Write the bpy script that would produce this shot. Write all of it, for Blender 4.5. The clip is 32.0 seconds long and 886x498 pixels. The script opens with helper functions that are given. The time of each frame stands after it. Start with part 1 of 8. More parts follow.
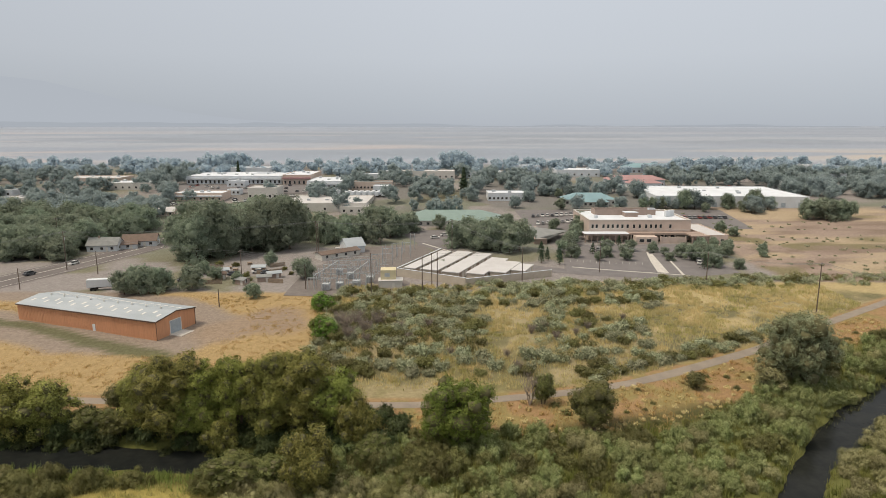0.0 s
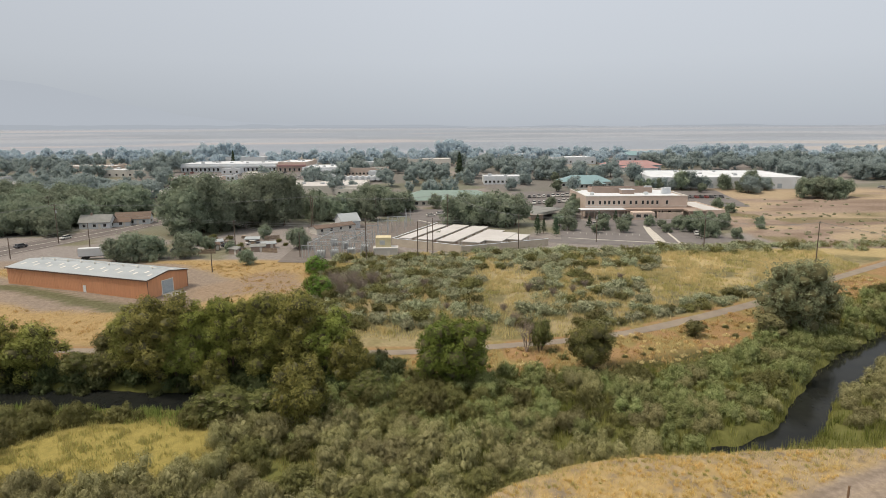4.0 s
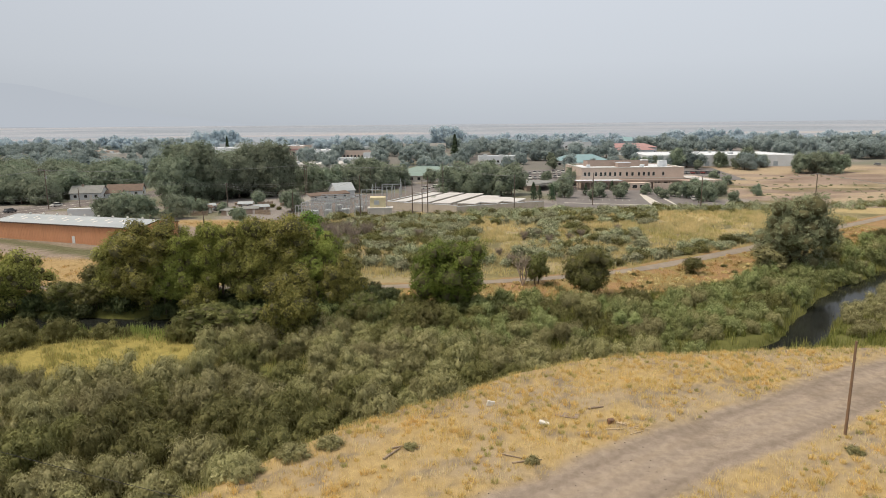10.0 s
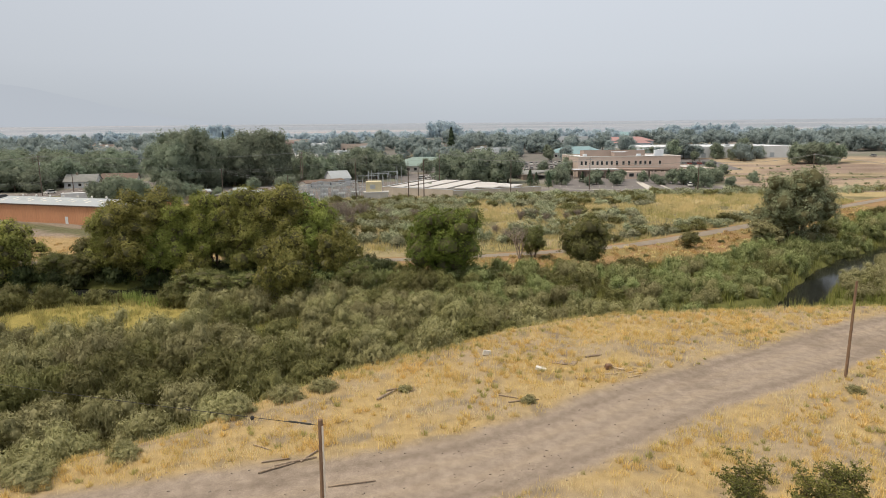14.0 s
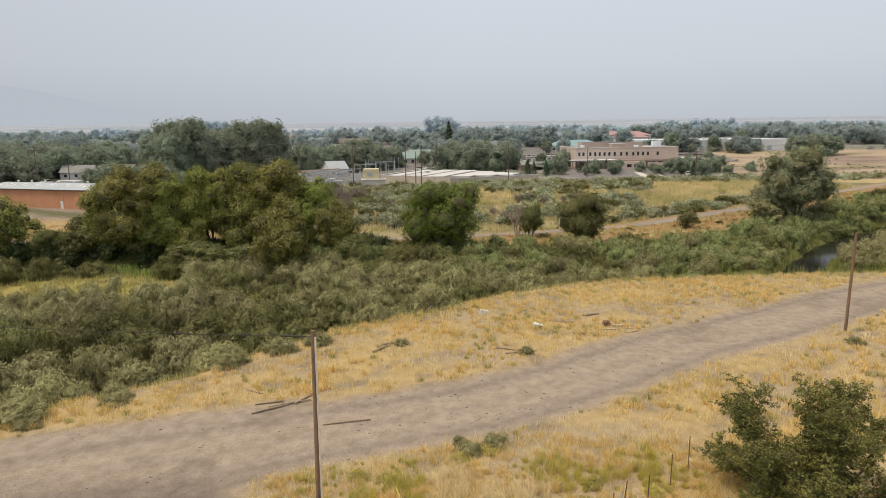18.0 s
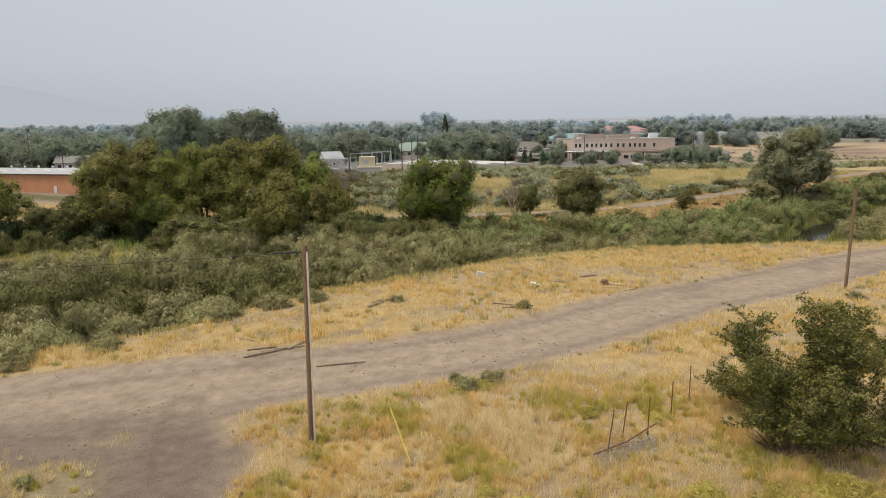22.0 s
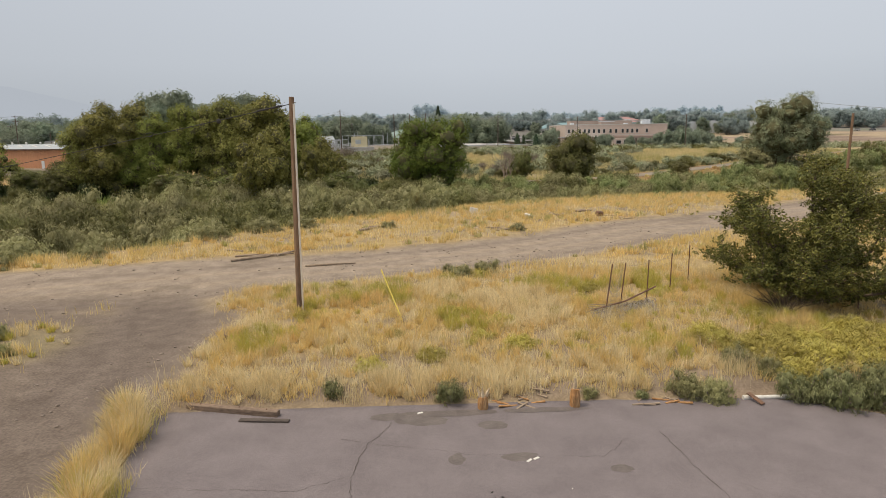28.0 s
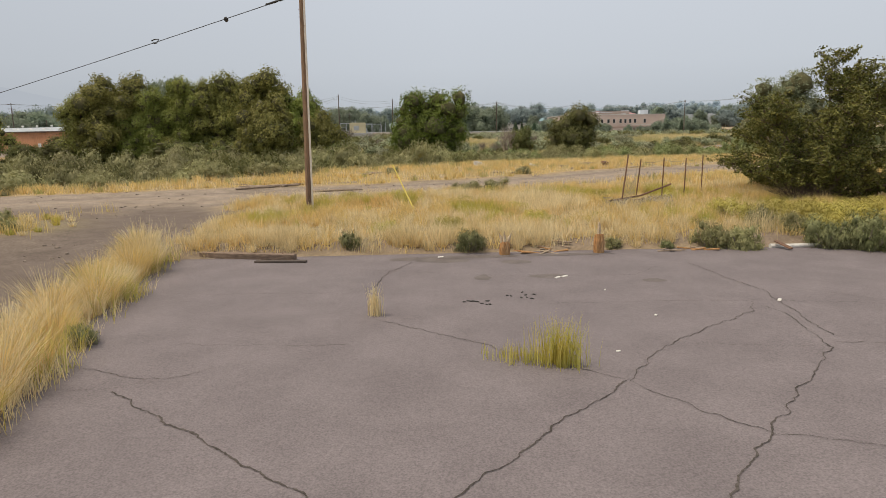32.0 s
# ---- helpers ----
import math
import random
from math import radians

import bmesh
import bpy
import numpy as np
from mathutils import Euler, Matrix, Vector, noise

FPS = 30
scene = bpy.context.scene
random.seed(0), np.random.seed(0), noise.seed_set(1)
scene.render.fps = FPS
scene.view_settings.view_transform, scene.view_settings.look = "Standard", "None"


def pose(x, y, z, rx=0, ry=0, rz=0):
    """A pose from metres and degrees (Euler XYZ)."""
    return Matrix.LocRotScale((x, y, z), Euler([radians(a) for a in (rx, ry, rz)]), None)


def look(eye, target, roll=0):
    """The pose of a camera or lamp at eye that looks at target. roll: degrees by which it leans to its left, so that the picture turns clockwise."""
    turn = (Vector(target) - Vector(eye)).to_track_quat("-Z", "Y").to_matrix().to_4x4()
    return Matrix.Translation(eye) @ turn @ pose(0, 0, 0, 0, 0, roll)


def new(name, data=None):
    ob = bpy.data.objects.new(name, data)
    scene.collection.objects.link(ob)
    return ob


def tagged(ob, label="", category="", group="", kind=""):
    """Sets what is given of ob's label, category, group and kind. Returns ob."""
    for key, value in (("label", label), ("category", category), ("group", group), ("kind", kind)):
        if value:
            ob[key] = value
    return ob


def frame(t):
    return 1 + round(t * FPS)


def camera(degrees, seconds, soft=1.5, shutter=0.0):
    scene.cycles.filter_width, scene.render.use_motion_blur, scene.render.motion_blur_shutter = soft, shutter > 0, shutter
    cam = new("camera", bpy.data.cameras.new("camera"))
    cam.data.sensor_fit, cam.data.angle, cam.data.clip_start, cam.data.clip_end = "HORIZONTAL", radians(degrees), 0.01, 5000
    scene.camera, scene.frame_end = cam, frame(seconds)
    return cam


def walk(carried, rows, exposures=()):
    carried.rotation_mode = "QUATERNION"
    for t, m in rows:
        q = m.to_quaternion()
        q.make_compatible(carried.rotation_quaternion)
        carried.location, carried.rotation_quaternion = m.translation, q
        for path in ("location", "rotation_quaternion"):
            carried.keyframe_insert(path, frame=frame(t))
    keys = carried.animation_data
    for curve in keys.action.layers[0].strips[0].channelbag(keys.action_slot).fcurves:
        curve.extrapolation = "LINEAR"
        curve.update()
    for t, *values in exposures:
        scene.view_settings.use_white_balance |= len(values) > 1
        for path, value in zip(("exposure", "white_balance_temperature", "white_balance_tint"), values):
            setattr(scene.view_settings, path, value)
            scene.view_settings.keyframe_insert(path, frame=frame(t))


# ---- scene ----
cam = camera(69.9, 32.0, soft=0.4)
METRES, EYE, TILT, LEAN, TURN = 53.0, 56.0, -11.0, 0.0, 0.0
ROWS = [
    (0.0, 0.0, 0.0, 0.0, 0.0, 0.0, -0.0),
    (0.5, 0.0013, 0.0032, -0.028, -0.02, 0.06, 0.03),
    (1.0, 0.0032, 0.0075, -0.0568, -0.03, 0.09, 0.1),
    (1.5, 0.002, 0.0124, -0.0853, -0.09, 0.14, 0.14),
    (2.0, 0.0058, 0.0185, -0.1146, -0.09, 0.15, 0.22),
    (2.5, 0.0071, 0.0218, -0.143, -0.12, 0.16, 0.28),
    (3.0, 0.0075, 0.0271, -0.1711, -0.19, 0.18, 0.3),
    (3.5, 0.0081, 0.0318, -0.2002, -0.24, 0.22, 0.33),
    (5.5, 0.0082, 0.0481, -0.3085, -0.35, 0.28, 0.43),
    (6.0, 0.0099, 0.0524, -0.3332, -0.36, 0.31, 0.46),
    (6.5, 0.0106, 0.0561, -0.3573, -0.4, 0.35, 0.49),
    (7.0, 0.0113, 0.0604, -0.381, -0.44, 0.38, 0.52),
    (7.5, 0.0117, 0.0636, -0.4039, -0.47, 0.41, 0.54),
    (8.0, 0.0127, 0.067, -0.4257, -0.49, 0.42, 0.57),
    (8.5, 0.0122, 0.0696, -0.4461, -0.53, 0.43, 0.58),
    (9.0, 0.0128, 0.0733, -0.4653, -0.54, 0.46, 0.6),
    (9.5, 0.0118, 0.0761, -0.4834, -0.6, 0.48, 0.61),
    (10.0, 0.0125, 0.0793, -0.501, -0.62, 0.5, 0.63),
    (10.5, 0.0127, 0.0812, -0.5165, -0.66, 0.51, 0.65),
    (11.0, 0.0128, 0.0841, -0.5315, -0.69, 0.53, 0.67),
    (11.5, 0.012, 0.0866, -0.5456, -0.73, 0.55, 0.68),
    (12.0, 0.0134, 0.0891, -0.5589, -0.75, 0.57, 0.69),
    (12.5, 0.0134, 0.0916, -0.5725, -0.8, 0.59, 0.7),
    (13.0, 0.0141, 0.0935, -0.5852, -0.84, 0.61, 0.71),
    (13.5, 0.0149, 0.0958, -0.5977, -0.86, 0.63, 0.74),
    (14.0, 0.0153, 0.0979, -0.6093, -0.89, 0.63, 0.76),
    (14.5, 0.0159, 0.0991, -0.6214, -0.93, 0.65, 0.77),
    (16.5, 0.0177, 0.105, -0.6651, -0.98, 0.65, 0.85),
    (17.0, 0.0174, 0.1061, -0.674, -1.0, 0.66, 0.86),
    (17.5, 0.0174, 0.1074, -0.6832, -1.02, 0.67, 0.87),
    (18.0, 0.0173, 0.1091, -0.6924, -1.06, 0.69, 0.89),
    (18.5, 0.0177, 0.1107, -0.7019, -1.09, 0.71, 0.89),
    (19.0, 0.0179, 0.1121, -0.7121, -1.11, 0.72, 0.9),
    (19.5, 0.0185, 0.1139, -0.7217, -1.14, 0.71, 0.9),
    (20.0, 0.0188, 0.1155, -0.7311, -1.18, 0.71, 0.92),
    (20.5, 0.0191, 0.1174, -0.7403, -1.21, 0.7, 0.92),
    (21.0, 0.0185, 0.1203, -0.7494, -1.24, 0.73, 0.94),
    (21.5, 0.018, 0.1226, -0.7588, -1.3, 0.69, 0.94),
    (22.0, 0.0176, 0.1251, -0.7686, -1.36, 0.7, 0.95),
    (22.5, 0.0169, 0.1273, -0.7784, -1.42, 0.71, 0.97),
    (23.0, 0.0169, 0.1293, -0.7886, -1.48, 0.71, 0.98),
    (23.5, 0.0169, 0.1303, -0.799, -1.54, 0.71, 1.01),
    (24.0, 0.0171, 0.1316, -0.8094, -1.6, 0.71, 1.03),
    (24.5, 0.0169, 0.1335, -0.8202, -1.65, 0.7, 1.06),
    (25.0, 0.0167, 0.1353, -0.8308, -1.69, 0.7, 1.08),
    (25.5, 0.0171, 0.1372, -0.8411, -1.74, 0.69, 1.09),
    (27.5, 0.0168, 0.144, -0.8824, -1.93, 0.69, 1.14),
    (28.0, 0.0165, 0.1456, -0.8927, -1.98, 0.71, 1.15),
    (28.5, 0.0163, 0.1471, -0.903, -2.04, 0.73, 1.18),
    (29.0, 0.0164, 0.1484, -0.9134, -2.08, 0.74, 1.2),
    (29.5, 0.0164, 0.1497, -0.9241, -2.11, 0.75, 1.22),
    (30.0, 0.0165, 0.1511, -0.9348, -2.15, 0.77, 1.25),
    (30.5, 0.0166, 0.1529, -0.9455, -2.18, 0.77, 1.28),
    (31.0, 0.0159, 0.1547, -0.9571, -2.23, 0.76, 1.29),
    (31.5, 0.0121, 0.1559, -0.9692, -2.3, 0.76, 1.29),
    (32.0, 0.0015, 0.1566, -0.9816, -2.28, 0.76, 1.28),
]
walk(cam, [(t, pose(0, 0, EYE, TILT, LEAN, TURN) @ pose(METRES * x, METRES * y, METRES * z, 90 + pitch, roll, yaw)) for t, x, y, z, yaw, pitch, roll in ROWS], [(0, -0.03), (6, 0.04), (13, 0.10), (20, 0.06), (25, 0.0), (32, -0.03)])

# ---------------------------------------------------------------- sky and sun
world = bpy.data.worlds.new("smoky_sky")
scene.world = world
world.use_nodes = True
wn, wl = world.node_tree.nodes, world.node_tree.links
wn.clear()
w_out = wn.new("ShaderNodeOutputWorld")
w_bg = wn.new("ShaderNodeBackground")
w_tc = wn.new("ShaderNodeTexCoord")
w_sep = wn.new("ShaderNodeSeparateXYZ")
w_ramp = wn.new("ShaderNodeValToRGB")
w_mix = wn.new("ShaderNodeMix")
w_mix.data_type = "RGBA"
w_sky = wn.new("ShaderNodeTexSky")
w_sky.sky_type = "NISHITA"
w_sky.sun_disc = False
w_sky.sun_elevation = radians(61.4)
w_sky.sun_rotation = radians(-103)
w_sky.dust_density = 6.0
w_scale = wn.new("ShaderNodeVectorMath")
w_scale.operation = "SCALE"
w_scale.inputs["Scale"].default_value = 0.10
wl.new(w_sky.outputs["Color"], w_scale.inputs[0])
wl.new(w_tc.outputs["Generated"], w_sep.inputs[0])
wl.new(w_sep.outputs["Z"], w_ramp.inputs["Fac"])
wl.new(w_ramp.outputs["Color"], w_mix.inputs[6])
wl.new(w_scale.outputs[0], w_mix.inputs[7])
w_mix.inputs[0].default_value = 0.06
# smoke lies a little thicker to the west
w_west = wn.new("ShaderNodeMapRange")
w_west.inputs["From Min"].default_value, w_west.inputs["From Max"].default_value = -0.6, 0.05
w_west.inputs["To Min"].default_value, w_west.inputs["To Max"].default_value = 0.88, 1.0
wl.new(w_sep.outputs["X"], w_west.inputs["Value"])
w_veil = wn.new("ShaderNodeVectorMath")
w_veil.operation = "SCALE"
wl.new(w_mix.outputs[2], w_veil.inputs[0])
wl.new(w_west.outputs[0], w_veil.inputs["Scale"])
wl.new(w_veil.outputs[0], w_bg.inputs["Color"])
wl.new(w_bg.outputs[0], w_out.inputs["Surface"])
ramp = w_ramp.color_ramp
ramp.elements[0].position, ramp.elements[0].color = 0.0, (0.485, 0.52, 0.572, 1)
ramp.elements[1].position, ramp.elements[1].color = 1.0, (1.0, 0.92, 0.82, 1)
for at, c in ((0.03, (0.52, 0.56, 0.61, 1)), (0.10, (0.595, 0.635, 0.69, 1)), (0.19, (0.63, 0.67, 0.73, 1))):
    e = ramp.elements.new(at)
    e.color = c
w_bg.inputs["Strength"].default_value = 1.0

sun = new("sun", bpy.data.lights.new("sun", "SUN"))
sun.data.energy, sun.data.angle, sun.data.color = 2.7, radians(9), (1.0, 0.86, 0.68)
sun.matrix_world = look((-52, -12, 98), (0, 0, 0))

# ---------------------------------------------------------------- materials


def material(name, base, alt=None, scale=1.0, rough=0.85, metal=0.0, bump=0.0, bscale=20.0, fine=0.15, per="", spread=0.0, mask="NOISE", stretch=(1, 1, 1), attr="", shine=0.5):
    """Principled surface with broad stains between base and alt, finer grain, relief and a spread from piece to piece."""
    m = bpy.data.materials.new(name)
    m.use_nodes = True
    nt, lk = m.node_tree.nodes, m.node_tree.links
    p = nt["Principled BSDF"]
    p.inputs["Roughness"].default_value = rough
    p.inputs["Metallic"].default_value = metal
    p.inputs["Specular IOR Level"].default_value = shine
    tc = nt.new("ShaderNodeTexCoord")
    mp = nt.new("ShaderNodeMapping")
    mp.inputs["Scale"].default_value = stretch
    lk.new(tc.outputs["Object"], mp.inputs["Vector"])
    n1 = nt.new("ShaderNodeTexNoise")
    n1.inputs["Scale"].default_value, n1.inputs["Detail"].default_value, n1.inputs["Roughness"].default_value = scale, 5, 0.62
    lk.new(mp.outputs[0], n1.inputs["Vector"])
    mix = nt.new("ShaderNodeMix")
    mix.data_type = "RGBA"
    mix.inputs[6].default_value = (*base, 1)
    mix.inputs[7].default_value = (*(alt or base), 1)
    if attr:
        at = nt.new("ShaderNodeAttribute")
        at.attribute_name = attr
        lk.new(at.outputs["Color"], mix.inputs[6])
        worn = nt.new("ShaderNodeVectorMath")
        worn.operation = "MULTIPLY"
        worn.inputs[1].default_value = (0.76, 0.75, 0.74)
        lk.new(at.outputs["Color"], worn.inputs[0])
        lk.new(worn.outputs[0], mix.inputs[7])
    sh = nt.new("ShaderNodeMapRange")
    sh.inputs["From Min"].default_value, sh.inputs["From Max"].default_value = 0.36, 0.64
    lk.new(n1.outputs["Fac"], sh.inputs["Value"])
    lk.new(sh.outputs[0], mix.inputs[0])
    n2 = nt.new("ShaderNodeTexNoise")
    n2.inputs["Scale"].default_value, n2.inputs["Detail"].default_value = bscale, 4
    lk.new(mp.outputs[0], n2.inputs["Vector"])
    g = nt.new("ShaderNodeMapRange")
    g.inputs["From Min"].default_value, g.inputs["From Max"].default_value = 0.3, 0.7
    g.inputs["To Min"].default_value, g.inputs["To Max"].default_value = 1 - fine, 1 + fine
    lk.new(n2.outputs["Fac"], g.inputs["Value"])
    mul = nt.new("ShaderNodeVectorMath")
    mul.operation = "SCALE"
    lk.new(mix.outputs[2], mul.inputs[0])
    lk.new(g.outputs[0], mul.inputs["Scale"])
    colour = mul.outputs[0]
    if per:
        hs = nt.new("ShaderNodeHueSaturation")
        src = nt.new("ShaderNodeObjectInfo" if per == "object" else "ShaderNodeNewGeometry")
        rnd = src.outputs["Random" if per == "object" else "Random Per Island"]
        r = nt.new("ShaderNodeMapRange")
        r.inputs["To Min"].default_value, r.inputs["To Max"].default_value = 1 - spread, 1 + spread
        lk.new(rnd, r.inputs["Value"])
        lk.new(r.outputs[0], hs.inputs["Value"])
        lk.new(colour, hs.inputs["Color"])
        colour = hs.outputs["Color"]
    lk.new(colour, p.inputs["Base Color"])
    if bump:
        b = nt.new("ShaderNodeBump")
        b.inputs["Strength"].default_value, b.inputs["Distance"].default_value = bump, 0.05
        lk.new(n2.outputs["Fac"], b.inputs["Height"])
        lk.new(b.outputs[0], p.inputs["Normal"])
    return m


def leafy(name, base, alt, spread=0.35, hue=0.02, through_light=0.22, patch=0.25, each=0.18):
    """Leaves and blades: a spread of colour from leaf to leaf and from clump to clump, and light that shines through."""
    m = bpy.data.materials.new(name)
    m.use_nodes = True
    nt, lk = m.node_tree.nodes, m.node_tree.links
    p = nt["Principled BSDF"]
    p.inputs["Roughness"].default_value = 0.65
    p.inputs["Specular IOR Level"].default_value = 0.25
    geo = nt.new("ShaderNodeNewGeometry")
    oi = nt.new("ShaderNodeObjectInfo")
    tc = nt.new("ShaderNodeTexCoord")
    n1 = nt.new("ShaderNodeTexNoise")
    n1.inputs["Scale"].default_value, n1.inputs["Detail"].default_value = patch, 3
    lk.new(tc.outputs["Object"], n1.inputs["Vector"])
    mix = nt.new("ShaderNodeMix")
    mix.data_type = "RGBA"
    mix.inputs[6].default_value, mix.inputs[7].default_value = (*base, 1), (*alt, 1)
    add = nt.new("ShaderNodeMath")
    add.operation = "ADD"
    half = nt.new("ShaderNodeMapRange")
    half.inputs["To Min"].default_value, half.inputs["To Max"].default_value = -0.35, 0.35
    lk.new(geo.outputs["Random Per Island"], half.inputs["Value"])
    wide = nt.new("ShaderNodeMapRange")
    wide.inputs["From Min"].default_value, wide.inputs["From Max"].default_value = 0.33, 0.67
    lk.new(n1.outputs["Fac"], wide.inputs["Value"])
    lk.new(wide.outputs[0], add.inputs[0])
    lk.new(half.outputs[0], add.inputs[1])
    lk.new(add.outputs[0], mix.inputs[0])
    hs = nt.new("ShaderNodeHueSaturation")
    r = nt.new("ShaderNodeMapRange")
    r.inputs["To Min"].default_value, r.inputs["To Max"].default_value = 1 - spread, 1 + spread
    lk.new(geo.outputs["Random Per Island"], r.inputs["Value"])
    h = nt.new("ShaderNodeMapRange")
    h.inputs["To Min"].default_value, h.inputs["To Max"].default_value = 0.5 - hue, 0.5 + hue
    lk.new(oi.outputs["Random"], h.inputs["Value"])
    lk.new(h.outputs[0], hs.inputs["Hue"])
    own = nt.new("ShaderNodeMapRange")
    own.inputs["To Min"].default_value, own.inputs["To Max"].default_value = 1 - each, 1 + each
    lk.new(oi.outputs["Random"], own.inputs["Value"])
    both = nt.new("ShaderNodeMath")
    both.operation = "MULTIPLY"
    lk.new(r.outputs[0], both.inputs[0])
    lk.new(own.outputs[0], both.inputs[1])
    lk.new(both.outputs[0], hs.inputs["Value"])
    lk.new(mix.outputs[2], hs.inputs["Color"])
    lk.new(hs.outputs["Color"], p.inputs["Base Color"])
    tr = nt.new("ShaderNodeBsdfTranslucent")
    lk.new(hs.outputs["Color"], tr.inputs["Color"])
    ms = nt.new("ShaderNodeMixShader")
    ms.inputs[0].default_value = through_light
    lk.new(p.outputs[0], ms.inputs[1])
    lk.new(tr.outputs[0], ms.inputs[2])
    lk.new(ms.outputs[0], nt["Material Output"].inputs["Surface"])
    return m


M_GROUND = material("earth", (0.3, 0.25, 0.2), scale=1.1, rough=0.95, bump=0.3, bscale=13.0, fine=0.22, attr="cover", shine=0.1)
M_ASPHALT = material("old_asphalt", (0.160, 0.141, 0.149), (0.192, 0.17, 0.179), scale=0.8, rough=0.9, bump=0.3, bscale=42, fine=0.26, shine=0.25)
M_ROAD = material("road_asphalt", (0.15, 0.142, 0.145), (0.185, 0.175, 0.175), scale=0.2, rough=0.9, bump=0.1, bscale=12, fine=0.1, shine=0.25)
M_PATH = material("path_asphalt", (0.22, 0.19, 0.16), (0.265, 0.23, 0.19), scale=0.3, rough=0.9, bump=0.1, bscale=12, fine=0.1, shine=0.25)
M_CRACK = material("crack_filler", (0.062, 0.055, 0.051), (0.11, 0.097, 0.09), scale=3, rough=1.0, fine=0.3, shine=0.1)
M_STAIN = material("oily_stain", (0.105, 0.089, 0.085), (0.145, 0.125, 0.119), scale=2, rough=0.8, fine=0.2)
M_KERB = material("kerb_concrete", (0.55, 0.53, 0.49), (0.44, 0.42, 0.39), scale=0.6, rough=0.9, bump=0.1, bscale=15)
M_WATER = material("river_water", (0.012, 0.014, 0.014), (0.02, 0.022, 0.02), scale=0.2, rough=0.1, bump=0.03, bscale=1.1, fine=0.1, shine=0.04)
M_BARK = material("bark", (0.15, 0.11, 0.08), (0.085, 0.065, 0.05), scale=2.0, rough=0.95, bump=0.6, bscale=14, fine=0.3, stretch=(1, 1, 0.25))
M_DEADWOOD = material("dead_twigs", (0.30, 0.25, 0.21), (0.20, 0.17, 0.145), scale=1.5, rough=0.95, fine=0.25, per="island", spread=0.3)
# dark lumps inside tree crowns: shade between the lobes, put in as colour
M_CROWNSHADE = material("crown_shade", (0.10, 0.097, 0.05), (0.135, 0.128, 0.07), scale=1.2, rough=0.95, fine=0.3, bscale=9, shine=0.1)
M_POLE = material("pole_timber", (0.26, 0.165, 0.10), (0.13, 0.085, 0.06), scale=1.6, rough=0.9, bump=0.5, bscale=30, fine=0.3, stretch=(1, 1, 0.07))
M_POLEDARK = material("far_pole_timber", (0.11, 0.085, 0.07), (0.16, 0.125, 0.10), scale=1.6, rough=0.9, fine=0.2, stretch=(1, 1, 0.1))
M_WIRE = material("black_cable", (0.02, 0.02, 0.022), rough=0.6)
M_WIREFAR = material("weathered_conductor", (0.30, 0.31, 0.31), rough=0.5, metal=0.3)
M_GALV = material("galvanised_steel", (0.50, 0.53, 0.55), (0.40, 0.43, 0.46), scale=0.8, rough=0.45, metal=0.35, fine=0.12)

L_SAGE = leafy("sage_leaves", (0.235, 0.23, 0.102), (0.34, 0.325, 0.17), spread=0.12, hue=0.01, patch=0.5, each=0.2)
L_SAGEDARK = leafy("olive_scrub_leaves", (0.118, 0.12, 0.042), (0.195, 0.19, 0.074), spread=0.14, hue=0.01, patch=0.5, each=0.25)
L_WILLOW = leafy("willow_leaves", (0.15, 0.16, 0.04), (0.30, 0.295, 0.082), spread=0.16, hue=0.012, patch=0.3)
L_SALLOW = leafy("yellow_green_willow_leaves", (0.15, 0.185, 0.038), (0.29, 0.32, 0.078), spread=0.16, hue=0.01, patch=0.3)
L_GREEN = leafy("broad_green_leaves", (0.105, 0.172, 0.03), (0.185, 0.26, 0.052), spread=0.18, patch=0.4)
L_DARK = leafy("dark_green_leaves", (0.10, 0.112, 0.036), (0.18, 0.185, 0.062), spread=0.18, patch=0.4)
L_NEAR = leafy("shrub_tree_leaves", (0.082, 0.094, 0.025), (0.195, 0.19, 0.052), spread=0.4, hue=0.0, patch=0.9)
# haze is mixed into these three leaf colours, paler and bluer farther out
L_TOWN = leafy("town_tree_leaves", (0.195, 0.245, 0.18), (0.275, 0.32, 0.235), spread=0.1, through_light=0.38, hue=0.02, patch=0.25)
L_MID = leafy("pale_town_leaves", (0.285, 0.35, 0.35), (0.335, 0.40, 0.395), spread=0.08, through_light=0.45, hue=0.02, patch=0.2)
L_FAR = leafy("haze_blued_far_leaves", (0.44, 0.54, 0.61), (0.48, 0.575, 0.64), spread=0.04, through_light=0.5, hue=0.005, patch=0.05)
L_FIR = leafy("conifer_needles", (0.036, 0.066, 0.036), (0.072, 0.108, 0.060), spread=0.35, patch=0.4)
L_REED = leafy("reed_blades", (0.165, 0.215, 0.05), (0.33, 0.35, 0.115), spread=0.3, patch=0.2)
L_STRAW = leafy("dry_grass_blades", (0.71, 0.59, 0.34), (0.80, 0.70, 0.46), spread=0.25, hue=0.0, through_light=0.35, patch=0.5, each=0.0)
L_GOLD = leafy("golden_grass_blades", (0.77, 0.58, 0.265), (0.68, 0.545, 0.235), spread=0.28, hue=0.0, through_light=0.35, patch=0.3, each=0.0)
L_YELLOW = leafy("yellow_rabbitbrush_tips", (0.50, 0.43, 0.105), (0.39, 0.355, 0.105), spread=0.15, hue=0.005, patch=0.9)
L_MEADOW = leafy("meadow_blades", (0.50, 0.45, 0.19), (0.385, 0.375, 0.145), spread=0.28, hue=0.0, through_light=0.35, patch=0.2, each=0.0)
L_FIELD = leafy("field_grass_blades", (0.74, 0.62, 0.345), (0.57, 0.51, 0.27), spread=0.25, hue=0.0, through_light=0.35, patch=0.12, each=0.0)
